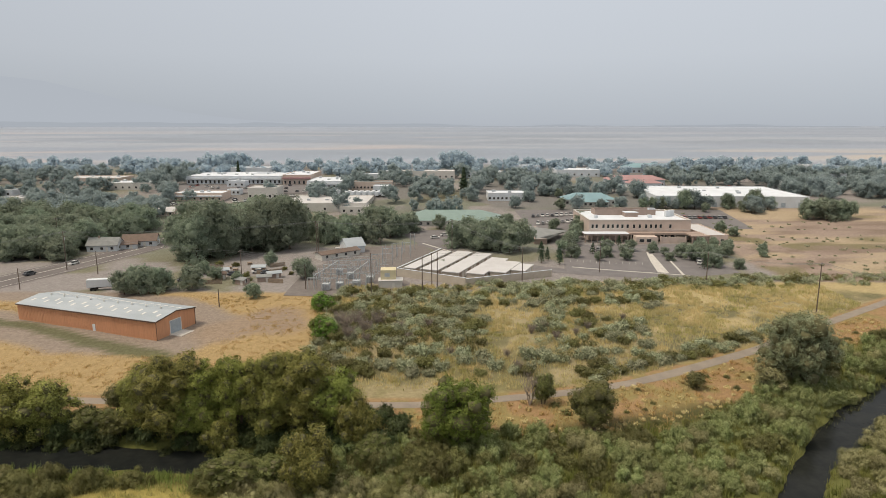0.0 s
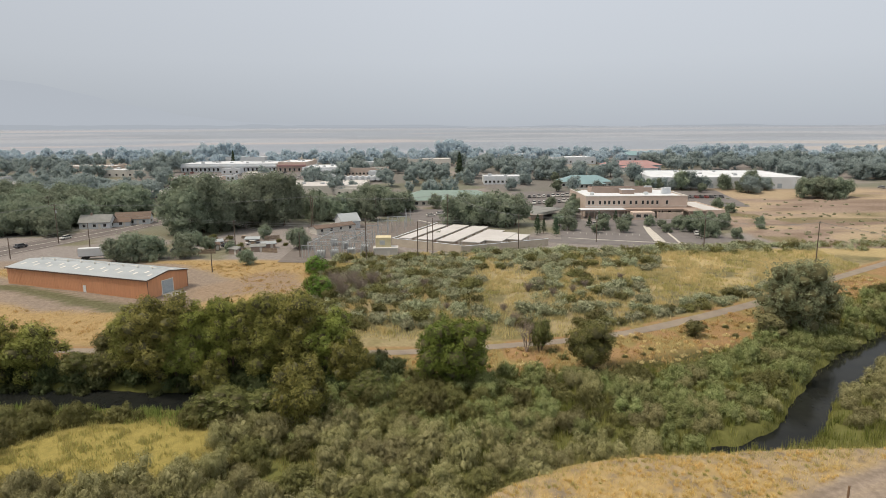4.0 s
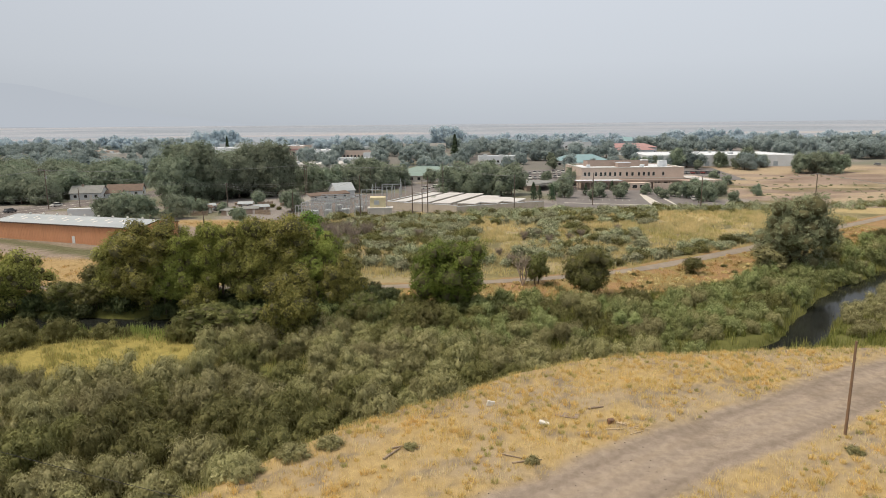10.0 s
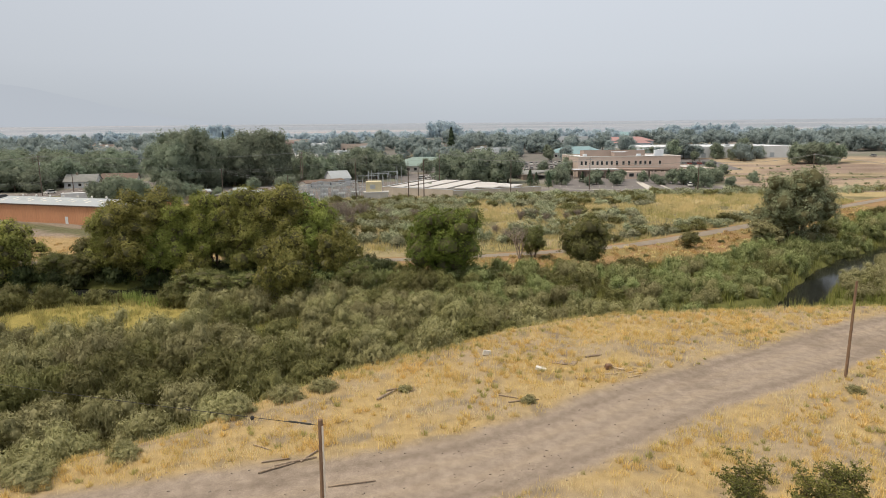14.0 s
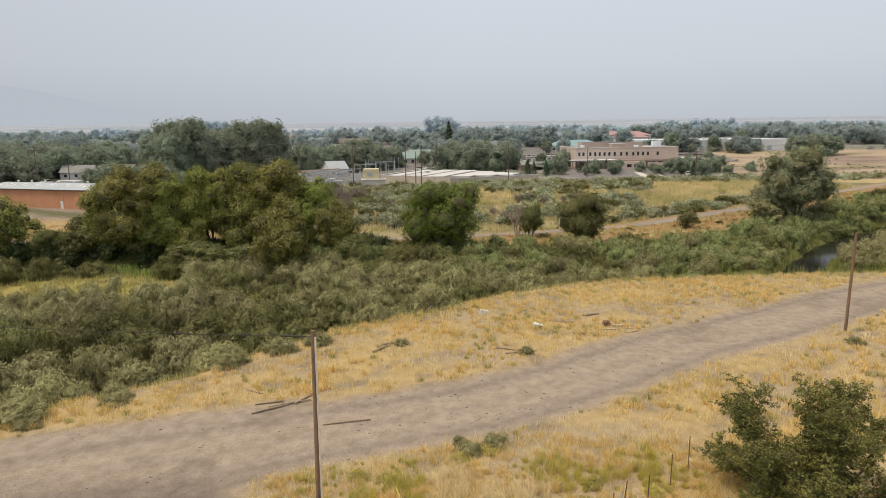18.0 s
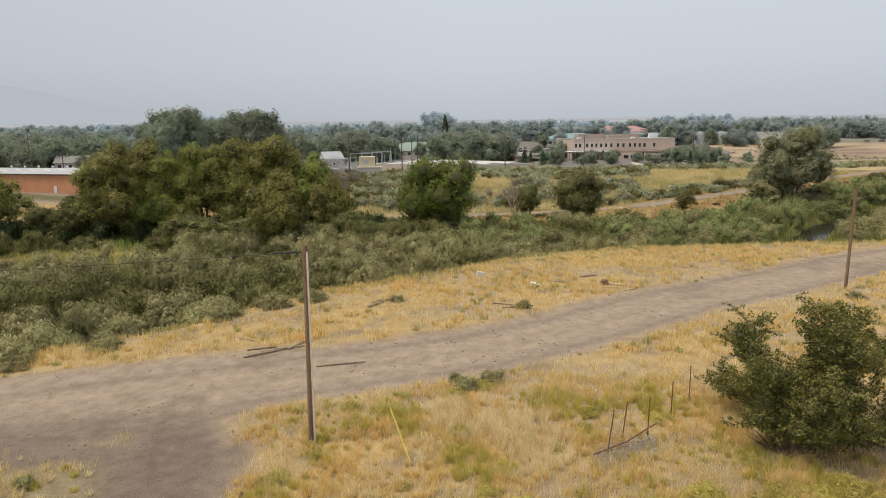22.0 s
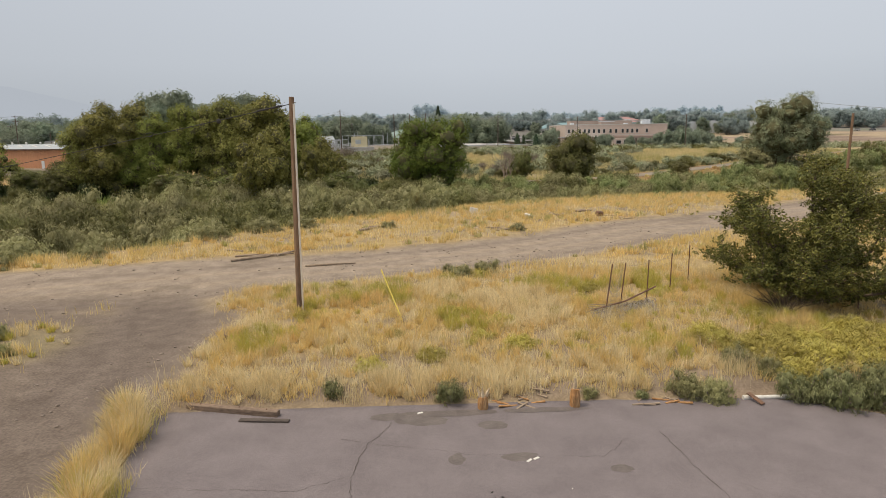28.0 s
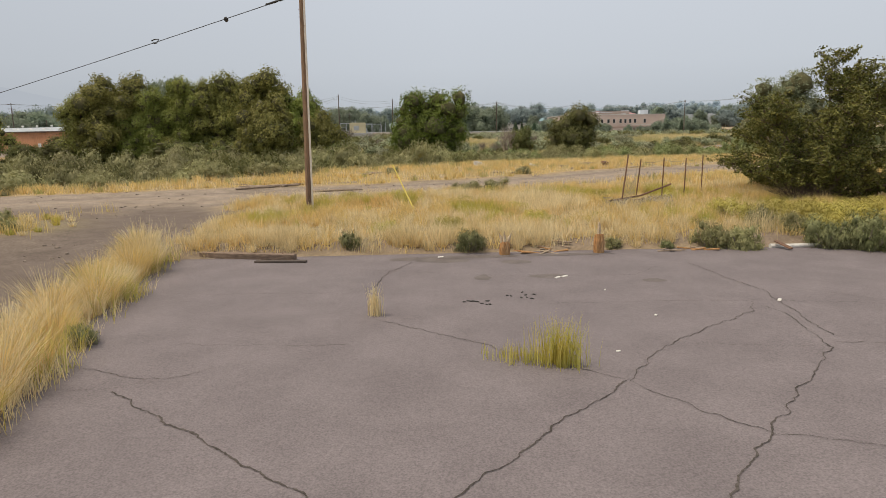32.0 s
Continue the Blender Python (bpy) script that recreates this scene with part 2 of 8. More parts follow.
L_BANK = leafy("bank_grass_blades", (0.588, 0.404, 0.189), (0.525, 0.420, 0.210), spread=0.3, hue=0.0, through_light=0.35, patch=0.2, each=0.0)
L_BANKBRUSH = leafy("bank_willow_leaves", (0.19, 0.228, 0.082), (0.315, 0.338, 0.155), spread=0.14, hue=0.012, patch=0.5, each=0.2)
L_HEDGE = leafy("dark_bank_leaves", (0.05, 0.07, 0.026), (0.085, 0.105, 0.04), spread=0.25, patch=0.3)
L_BANKTREE = leafy("silvery_tree_leaves", (0.165, 0.185, 0.105), (0.27, 0.285, 0.175), spread=0.18, patch=0.35)
L_FIELDSAGE = leafy("field_sage_leaves", (0.25, 0.275, 0.165), (0.38, 0.395, 0.265), spread=0.22, patch=0.35, each=0.22)
L_TUFT = leafy("yellow_tuft_blades", (0.64, 0.53, 0.13), (0.43, 0.42, 0.11), spread=0.3, hue=0.0, through_light=0.35, patch=2.0, each=0.0)

# ---------------------------------------------------------------- mesh helpers


def np_mesh(name, verts, faces, smooth=False):
    """A mesh out of arrays: verts (n, 3), faces (m, 3) or (m, 4)."""
    me = bpy.data.meshes.new(name)
    verts, faces = np.asarray(verts, np.float32), np.asarray(faces, np.int32)
    k = faces.shape[1]
    me.vertices.add(len(verts))
    me.vertices.foreach_set("co", verts.ravel())
    me.loops.add(faces.size)
    me.loops.foreach_set("vertex_index", faces.ravel())
    me.polygons.add(len(faces))
    me.polygons.foreach_set("loop_start", np.arange(0, faces.size, k, dtype=np.int32))
    if smooth:
        me.polygons.foreach_set("use_smooth", np.ones(len(faces), bool))
    me.update(calc_edges=True)
    return me


class Shape:
    """Gathers boxes, tubes and prisms for one mesh."""

    def __init__(self):
        self.v, self.f = [], []

    def add(self, verts, faces):
        n = len(self.v)
        self.v += [tuple(p) for p in verts]
        self.f += [tuple(i + n for i in q) for q in faces]
        return self

    def box(self, x0, x1, y0, y1, z0, z1, m=None, ch=0.0):
        """A box; with ch its upright and top edges are cut off."""
        if ch:
            c = ch
            ring = [(x0 + c, y0), (x1 - c, y0), (x1, y0 + c), (x1, y1 - c), (x1 - c, y1), (x0 + c, y1), (x0, y1 - c), (x0, y0 + c)]
            cx, cy = (x0 + x1) / 2, (y0 + y1) / 2
            kx, ky = 1 - 2 * c / (x1 - x0), 1 - 2 * c / (y1 - y0)
            top = [(cx + (x - cx) * kx, cy + (y - cy) * ky) for x, y in ring]
            v = [(x, y, z0) for x, y in ring] + [(x, y, z1 - c) for x, y in ring] + [(x, y, z1) for x, y in top]
            f = [tuple(range(7, -1, -1)), tuple(range(16, 24))]
            for i in range(8):
                j = (i + 1) % 8
                f += [(i, j, 8 + j, 8 + i), (8 + i, 8 + j, 16 + j, 16 + i)]
        else:
            v = [(x0, y0, z0), (x1, y0, z0), (x1, y1, z0), (x0, y1, z0), (x0, y0, z1), (x1, y0, z1), (x1, y1, z1), (x0, y1, z1)]
            f = [(3, 2, 1, 0), (4, 5, 6, 7), (0, 1, 5, 4), (1, 2, 6, 5), (2, 3, 7, 6), (3, 0, 4, 7)]
        if m is not None:
            v = [m @ Vector(p) for p in v]
        return self.add(v, f)

    def tube(self, pts, radii, n=7, cap=True):
        pts = [Vector(p) for p in pts]
        v, f = [], []
        for i, p in enumerate(pts):
            d = (pts[min(i + 1, len(pts) - 1)] - pts[max(i - 1, 0)]).normalized()
            a = d.orthogonal().normalized() if abs(d.z) < 0.9 else d.cross(Vector((0, 1, 0))).normalized()
            b = d.cross(a)
            r = radii[i] if hasattr(radii, "__len__") else radii
            v += [p + r * (math.cos(6.28319 * k / n) * a + math.sin(6.28319 * k / n) * b) for k in range(n)]
        for i in range(len(pts) - 1):
            for k in range(n):
                j = (k + 1) % n
                f.append((i * n + k, i * n + j, (i + 1) * n + j, (i + 1) * n + k))
        if cap:
            f += [tuple(range(n - 1, -1, -1)), tuple(range((len(pts) - 1) * n, len(pts) * n))]
        return self.add(v, f)

    def gable(self, x0, x1, y0, y1, z, rise, t=0.25, over=0.4):
        """A gabled roof of thickness t whose ridge runs along x."""
        ym = (y0 + y1) / 2
        a, b = x0 - over, x1 + over
        sec = [(y0 - over, z - rise * over / (ym - y0)), (ym, z + rise), (y1 + over, z - rise * over / (ym - y0))]
        v = [(a, y, q) for y, q in sec] + [(a, y, q + t) for y, q in sec] + [(b, y, q) for y, q in sec] + [(b, y, q + t) for y, q in sec]
        f = [(0, 1, 4, 3), (1, 2, 5, 4), (6, 9, 10, 7), (7, 10, 11, 8), (3, 4, 10, 9), (4, 5, 11, 10), (0, 6, 7, 1), (1, 7, 8, 2), (0, 3, 9, 6), (2, 8, 11, 5)]
        return self.add(v, f)

    def gable_wall(self, x, y0, y1, z, rise, t):
        ym = (y0 + y1) / 2
        v = [(x, y0, z), (x, y1, z), (x, ym, z + rise), (x + t, y0, z), (x + t, y1, z), (x + t, ym, z + rise)]
        return self.add(v, [(0, 2, 1), (3, 4, 5), (0, 1, 4, 3), (1, 2, 5, 4), (2, 0, 3, 5)])

    def mesh(self, name):
        me = bpy.data.meshes.new(name)
        me.from_pydata(self.v, [], self.f)
        me.update()
        return me


def part(name, shape, mat, parent=None, label="", kind=""):
    """One mesh object, under a thing or under a part where parent is given."""
    me = shape.mesh(name) if isinstance(shape, Shape) else shape
    if not me.materials:
        me.materials.append(mat)
    ob = new(name, me)
    if parent is not None:
        ob.parent = parent
    return tagged(ob, label, kind=kind)


def thing(name, label, category, at, turn=0, group=""):
    ob = new(name)
    ob.empty_display_size = 0.3
    ob.matrix_world = pose(*at, 0, 0, turn)
    return tagged(ob, label, category, group)


# ---------------------------------------------------------------- lie of the land
_lat = np.random.RandomState(7).rand(256, 256)


def vnoise(x, y, size, octaves=3):
    """Smooth value noise between 0 and 1, with the given size of its largest lumps."""
    x, y = np.asarray(x, float), np.asarray(y, float)
    total, amp, norm = np.zeros(np.broadcast(x, y).shape), 1.0, 0.0
    for o in range(octaves):
        u, v = x / size + 31.7 * o + 500, y / size + 17.3 * o + 500
        i, j = np.floor(u).astype(int), np.floor(v).astype(int)
        a, b = u - i, v - j
        a, b = a * a * (3 - 2 * a), b * b * (3 - 2 * b)
        i0, i1, j0, j1 = i % 256, (i + 1) % 256, j % 256, (j + 1) % 256
        total += amp * ((_lat[i0, j0] * (1 - a) + _lat[i1, j0] * a) * (1 - b) + (_lat[i0, j1] * (1 - a) + _lat[i1, j1] * a) * b)
        norm, amp, size = norm + amp, amp * 0.5, size / 2
    return total / norm


def away(x, y, line):
    """Distance from points to a line of corners."""
    x, y = np.asarray(x, float), np.asarray(y, float)
    best = np.full(np.broadcast(x, y).shape, 1e9)
    for (ax, ay), (bx, by) in zip(line[:-1], line[1:]):
        dx, dy = bx - ax, by - ay
        s = np.clip(((x - ax) * dx + (y - ay) * dy) / (dx * dx + dy * dy), 0, 1)
        best = np.minimum(best, np.hypot(x - ax - s * dx, y - ay - s * dy))
    return best


def step(a, b, v):
    s = np.clip((v - a) / (b - a), 0, 1)
    return s * s * (3 - 2 * s)


EDGE = [(-400, -60), (-60, 20), (-40, 32), (-28, 40), (-25, 42.5), (-17.5, 47.7), (-14, 53), (-9, 57.5), (-2.8, 62.5), (1, 64), (8, 70.5), (17, 75), (25, 77.5), (37, 78.5), (61, 79.6), (100, 83), (400, 100)]
EDGE_X, EDGE_Y = zip(*EDGE)
RIVER = [(400, 320), (160, 178), (112, 143), (95, 127.5), (86, 120.5), (79, 116), (73, 110.5), (67.5, 105), (63, 99.5), (58.3, 93), (53, 88), (46, 85), (39, 83.8), (20, 86), (0, 94), (-20, 100), (-35, 103.5), (-58, 105.5), (-85, 107), (-140, 112), (-400, 150)]
CYCLEWAY = [(-300, 150), (-140, 132), (-82, 127.5), (-50, 126), (-14, 125), (-5, 125), (12, 128), (27, 131), (41, 135.5), (56, 142), (81, 154), (114, 176), (140, 193), (220, 250), (420, 420)]
TRACK = [(-70, 6), (-45, 22), (-27, 30), (-14, 34.5), (-4, 38), (4, 40.5), (14, 46.5), (24, 53.5), (34, 58.5), (48, 66.5), (62, 73), (95, 77), (200, 86)]
SPUR = [(-13, 33), (-10.8, 25), (-10.2, 16), (-9.2, 8), (-9.5, -6), (-10, -60)]
PLAIN_Y = (-999, 125, 138, 160, 205, 310, 446, 1358, 5000)
PLAIN_Z = (-2.6, -2.2, -2.0, 0.4, 1.5, 1.68, 10.4, 43.4, 48.5)
LAY = 1.0
VEG_X, VEG_Y = (-400, -25, 0, 13, 34, 50, 64, 77, 95, 130, 400), (110, 113, 112, 113, 111, 117, 126, 136, 149, 171, 330)
WATER_Z = -3.9


def ground_z(x, y):
    x, y = np.asarray(x, float), np.asarray(y, float)
    low = np.interp(y, PLAIN_Y, PLAIN_Z) + 0.35 * (vnoise(x, y, 14) - 0.5) * step(330, 150, y)
    beyond = y - np.interp(x, EDGE_X, EDGE_Y) + 1.6 * (vnoise(x, y, 7) - 0.5)
    bench = 0.05 + 0.25 * (vnoise(x, y, 9) - 0.5) - 0.12 * step(5.0, 3.5, away(x, y, TRACK)) - 0.1 * step(3, 2, away(x, y, SPUR))
    lot = step(17.8, 17.1, y) * step(-8.2, -7.0, x) * step(24, 19, x)
    bench = bench * (1 - lot) - 0.235 * lot
    z = bench + (low - bench) * step(-0.3, 5.5, beyond)
    away_river = away(x, y, RIVER) + 2.6 * (vnoise(x, y, 5) - 0.5) + 1.5 * step(74, 68, x) * step(40, 46, x) - 0.9 * step(76, 82, x)
    open_water = np.maximum(step(39, 44, x), step(-20, -30, x))
    z = z - (0.9 + 1.4 * open_water) * step(6.0, 2.6, away_river) * step(1.0, 4.0, beyond)
    path_d = away(x, y, CYCLEWAY)
    z = np.where(y > 100, z + (np.interp(y, PLAIN_Y, PLAIN_Z) + 0.25 - z) * step(5, 2.4, path_d), z)
    far = step(900, 1500, y)
    return z + far * 8 * (vnoise(x, y, 600) - 0.4)


def gz(x, y):
    """Height of the ground; on the town's map, which is drawn larger by 1 / LAY, the height on that map."""
    return 56 - (56 - float(ground_z(LAY * x, LAY * y))) / LAY


def worn_yard(x, y):
    """Bare, driven earth west of the lot, with a patch of weeds left in it."""
    wob = 2.4 * (vnoise(x, y, 5) - 0.5) + 1.2 * (vnoise(x, y, 1.6) - 0.5)
    weedy = step(3.4, 1.8, np.hypot((x + 17) * 0.7, y - 23.2) + wob * 0.7)
    return step(-6.6, -8.2, x + 0.4 * wob) * step(30, 27, y + wob) * step(6, 9, y) * (1 - weedy)


def land_cover(x, y):
    """Base colour of the bare or grassed earth, with haze mixed in on the far plain."""
    def paint(c, colour, k):
        return c + (np.array(colour) - c) * k[..., None]
    n1, n2, n3 = vnoise(x, y, 5), vnoise(x, y, 1.6), vnoise(x, y, 22)
    wob = 2.4 * (n1 - 0.5) + 1.2 * (n2 - 0.5)
    c = np.empty(x.shape + (3,))
    c[:] = (0.54, 0.41, 0.205)
    c = paint(c, (0.47, 0.38, 0.255), step(0.42, 0.7, n1))
    c = paint(c, (0.30, 0.25, 0.19), 0.8 * step(0.56, 0.75, n2))
    beyond = y - np.interp(x, EDGE_X, EDGE_Y) + 1.6 * (n1 - 0.5)
    # low ground by the river
    low = step(0.5, 4, beyond)
    c = paint(c, (0.115, 0.11, 0.045), low)
    c = paint(c, (0.30, 0.27, 0.09), low * step(0.48, 0.62, n3) * step(115, 95, y))
    c = paint(c, (0.42, 0.36, 0.12), low * step(13, 8, np.hypot((x + 48) * 0.62, y - 85) + 4 * wob * 0.4))
    green = low * step(13, 5, away(x, y, RIVER) + wob) * step(2, 6, beyond)
    c = paint(c, (0.155, 0.165, 0.05), green)
    # dry bank under the cycleway
    bank = low * step(118, 122, y - 0.12 * x * (x > 0) + wob) * step(139, 134, y - 0.3 * np.maximum(x, 0) + wob)
    bank = np.maximum(bank, low * step(-3, 1, y - 113 + wob) * step(16, 10, away(x, y, CYCLEWAY)) * (x > -25))
    veg = low * step(2, -1, y - np.interp(x, VEG_X, VEG_Y) + wob) * (x > -25)
    bank = bank * (1 - veg)
    c = paint(c, (0.18, 0.19, 0.065), veg)
    c = paint(c, (0.46, 0.30, 0.16), bank * 0.9)
    c = paint(c, (0.33, 0.30, 0.12), bank * step(0.5, 0.62, n1) * 0.7)
    # field beyond the cycleway
    north = step(2.5, 5, y - np.interp(x, *zip(*CYCLEWAY[::1]))) * (y > 100)
    c = paint(c, (0.43, 0.37, 0.22), north)
    c = paint(c, (0.56, 0.46, 0.25), north * step(0.47, 0.6, vnoise(x, y, 16)) * step(20, 50, x))
    c = paint(c, (0.23, 0.215, 0.12), north * step(0.52, 0.62, vnoise(x + 90, y, 11)) * step(212, 200, y))
    c = paint(c, (0.27, 0.245, 0.115), north * 0.8 * step(170, 150, y + 3 * wob) * step(45, 15, x) * step(0.35, 0.6, vnoise(x + 31, y, 8)))
    # yard and dry grass round the long shed
    yard = step(129, 131, y + wob) * step(-28, -36, x + wob) * north
    c = paint(c, (0.50, 0.37, 0.19), yard)
    c = paint(c, (0.37, 0.31, 0.26), yard * step(2, -2, away(x, y, [(-150, 206), (-118, 200), (-86, 190), (-64, 172), (-70, 160), (-100, 162), (-140, 178)]) - 9 + wob))
    c = paint(c, (0.40, 0.31, 0.23), step(3, -3, away(x, y, [(-60, 166), (-50, 180), (-46, 172)]) - 8 + wob) * north)
    weeds = yard * step(1.6, 0.4, away(x, y, [(-150, 180), (-118, 172), (-96, 160), (-70, 150)]) - 1.5 + 0.8 * wob)
    c = paint(c, (0.15, 0.16, 0.08), weeds * 0.85)
    # built-up ground
    town = step(203, 207, y + 0.8 * wob - 14 * step(15, 40, x))
    c = paint(c, (0.37, 0.345, 0.335), town)
    c = paint(c, (0.27, 0.265, 0.19), town * step(0.54, 0.64, vnoise(x, y, 20)))
    c = paint(c, (0.25, 0.265, 0.21), town * step(0.50, 0.6, vnoise(x + 300, y, 30)) * step(250, 290, y))
    c = paint(c, (0.25, 0.245, 0.24), town * step(370, 395, y) * step(0.6, 0.5, vnoise(x + 40, y, 40)) * 0.85)
    lotr = town * step(122, 128, x + wob) * step(395, 375, y + wob)
    c = paint(c, (0.42, 0.335, 0.28), lotr)
    c = paint(c, (0.29, 0.22, 0.175), lotr * 0.8 * step(0.52, 0.6, vnoise(x * 0.6 + 20, y * 1.3, 9)))
    c = paint(c, (0.54, 0.44, 0.31), lotr * step(0.5, 0.62, vnoise(x * 0.5, y, 14)))
    c = paint(c, (0.27, 0.24, 0.14), lotr * step(0.62, 0.7, vnoise(x + 50, y, 18)))
    # open plain, its colour paled and blued with distance to hold the haze
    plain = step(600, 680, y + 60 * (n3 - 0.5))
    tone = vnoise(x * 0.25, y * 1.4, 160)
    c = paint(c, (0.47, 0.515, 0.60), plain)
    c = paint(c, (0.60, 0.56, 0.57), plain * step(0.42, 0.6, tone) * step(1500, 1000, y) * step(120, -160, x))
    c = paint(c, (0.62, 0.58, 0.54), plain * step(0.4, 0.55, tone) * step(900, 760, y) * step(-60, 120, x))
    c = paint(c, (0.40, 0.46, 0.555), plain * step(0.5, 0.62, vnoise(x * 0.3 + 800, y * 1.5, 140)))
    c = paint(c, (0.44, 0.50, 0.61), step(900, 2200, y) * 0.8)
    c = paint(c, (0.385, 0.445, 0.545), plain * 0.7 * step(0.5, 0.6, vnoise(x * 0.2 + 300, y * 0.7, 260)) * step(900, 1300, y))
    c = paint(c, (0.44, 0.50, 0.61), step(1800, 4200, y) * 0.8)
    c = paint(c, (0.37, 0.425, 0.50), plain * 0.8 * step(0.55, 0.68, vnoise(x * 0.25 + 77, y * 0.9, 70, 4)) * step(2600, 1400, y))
    # worn earth of the track and the spur by the lot
    bench = 1 - low
    track = bench * step(1.0, -0.9, away(x, y, TRACK) - 4.3 - 1.6 * step(-4, -14, x) + wob)
    track = np.maximum(track, bench * step(0.8, -0.8, away(x, y, SPUR) - 2.4 + wob * 0.8))
    track = np.maximum(track, 0.9 * bench * worn_yard(x, y))
    c = paint(c, (0.41, 0.343, 0.283), track)
    weedy = bench * step(4.2, 1.8, np.hypot((x + 17) * 0.7, y - 23.2) + 0.7 * wob)
    c = paint(c, (0.31, 0.27, 0.185), weedy * 0.85)
    rut = track * np.maximum(step(0.75, 0.25, np.abs(away(x, y, TRACK) - 1.2) + 0.5 * (n2 - 0.5)), 0)
    c = paint(c, (0.46, 0.38, 0.30), 0.8 * rut)
    rut2 = track * step(0.55, 0.2, np.abs(away(x, y, SPUR) - 0.85) + 0.4 * (n2 - 0.5))
    c = paint(c, (0.27, 0.225, 0.185), 0.7 * rut2)
    edge_rut = track * step(0.6, 0.2, np.abs(away(x, y, TRACK) - 3.1) + 0.6 * (n1 - 0.5))
    c = paint(c, (0.28, 0.23, 0.19), 0.55 * edge_rut)
    c = paint(c, (0.28, 0.23, 0.188), track * step(0.52, 0.75, n1) * 0.55)
    c = paint(c, (0.205, 0.168, 0.147), track * step(-2, -10, x) * step(34, 27, y) * 0.85)
    sandy = bench * step(1.2, -1.2, away(x, y, [(11, 16.6), (16, 15.2), (22, 12)]) - 1.6 + wob)
    c = paint(c, (0.42, 0.32, 0.22), sandy)
    bare = bench * step(1.4, -1.0, np.abs(y - 18.0) - 0.9 + wob * 0.5) * (np.abs(x - 4) < 12)
    c = paint(c, (0.31, 0.25, 0.20), bare)
    c = paint(c, (0.30, 0.24, 0.185), bench * step(0.52, 0.40, vnoise(x + 13, y, 3.2)) * step(16, 18, y) * step(27, 22, y) * step(-9, -7, x) * 0.7)
    return 0.74 * c * (0.94 + 0.12 * vnoise(x, y, 0.9))[..., None]


def spaced(*runs):
    out = []
    for a, b, d in runs:
        out += list(np.arange(a, b, d))
    return np.array(out + [runs[-1][1]], float)


gx = spaced((-5200, -800, 200), (-800, -160, 16), (-160, -60, 2.5), (-60, 64, 0.55), (64, 160, 2.2), (160, 800, 16), (800, 5200, 200))
gy = spaced((-400, -20, 20), (-20, 8, 2), (8, 96, 0.5), (96, 230, 1.4), (230, 420, 4), (420, 1500, 20), (1500, 4900, 150))
GX, GY = np.meshgrid(gx, gy)
GZ = ground_z(GX, GY)
nx, ny = len(gx), len(gy)
idx = np.arange(nx * ny).reshape(ny, nx)
quads = np.stack([idx[:-1, :-1], idx[:-1, 1:], idx[1:, 1:], idx[1:, :-1]], -1).reshape(-1, 4)
me = np_mesh("ground", np.stack([GX, GY, GZ], -1).reshape(-1, 3), quads, smooth=True)
col = me.color_attributes.new("cover", "FLOAT_COLOR", "POINT")
rgba = np.ones((nx * ny, 4), np.float32)
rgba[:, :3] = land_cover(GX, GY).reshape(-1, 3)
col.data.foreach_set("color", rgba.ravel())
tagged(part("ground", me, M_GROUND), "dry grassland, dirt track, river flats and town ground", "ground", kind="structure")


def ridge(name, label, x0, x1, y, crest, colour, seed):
    """A far range of hills, so distant that it stands against the sky as one tone; the smoke haze is put into the
    sheet's own glow.
    """
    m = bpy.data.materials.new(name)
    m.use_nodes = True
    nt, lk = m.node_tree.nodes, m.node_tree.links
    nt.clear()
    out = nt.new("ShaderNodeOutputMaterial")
    # glows in the haze's tone instead of being lit
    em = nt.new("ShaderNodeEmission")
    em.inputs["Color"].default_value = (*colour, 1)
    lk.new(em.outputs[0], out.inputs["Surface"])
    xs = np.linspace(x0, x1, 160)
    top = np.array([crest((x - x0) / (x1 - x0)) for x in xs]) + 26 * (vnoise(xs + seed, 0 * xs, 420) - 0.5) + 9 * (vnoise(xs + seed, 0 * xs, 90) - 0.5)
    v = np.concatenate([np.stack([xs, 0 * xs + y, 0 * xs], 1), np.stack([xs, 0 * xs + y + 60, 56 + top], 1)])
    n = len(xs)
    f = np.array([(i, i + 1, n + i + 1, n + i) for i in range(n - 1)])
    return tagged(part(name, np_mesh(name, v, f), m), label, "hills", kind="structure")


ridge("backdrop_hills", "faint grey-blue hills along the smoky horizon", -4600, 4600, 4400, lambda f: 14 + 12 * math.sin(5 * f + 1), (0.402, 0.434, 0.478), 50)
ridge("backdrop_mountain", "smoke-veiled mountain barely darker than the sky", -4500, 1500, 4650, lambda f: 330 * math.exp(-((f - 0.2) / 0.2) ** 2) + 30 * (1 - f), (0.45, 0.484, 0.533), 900)


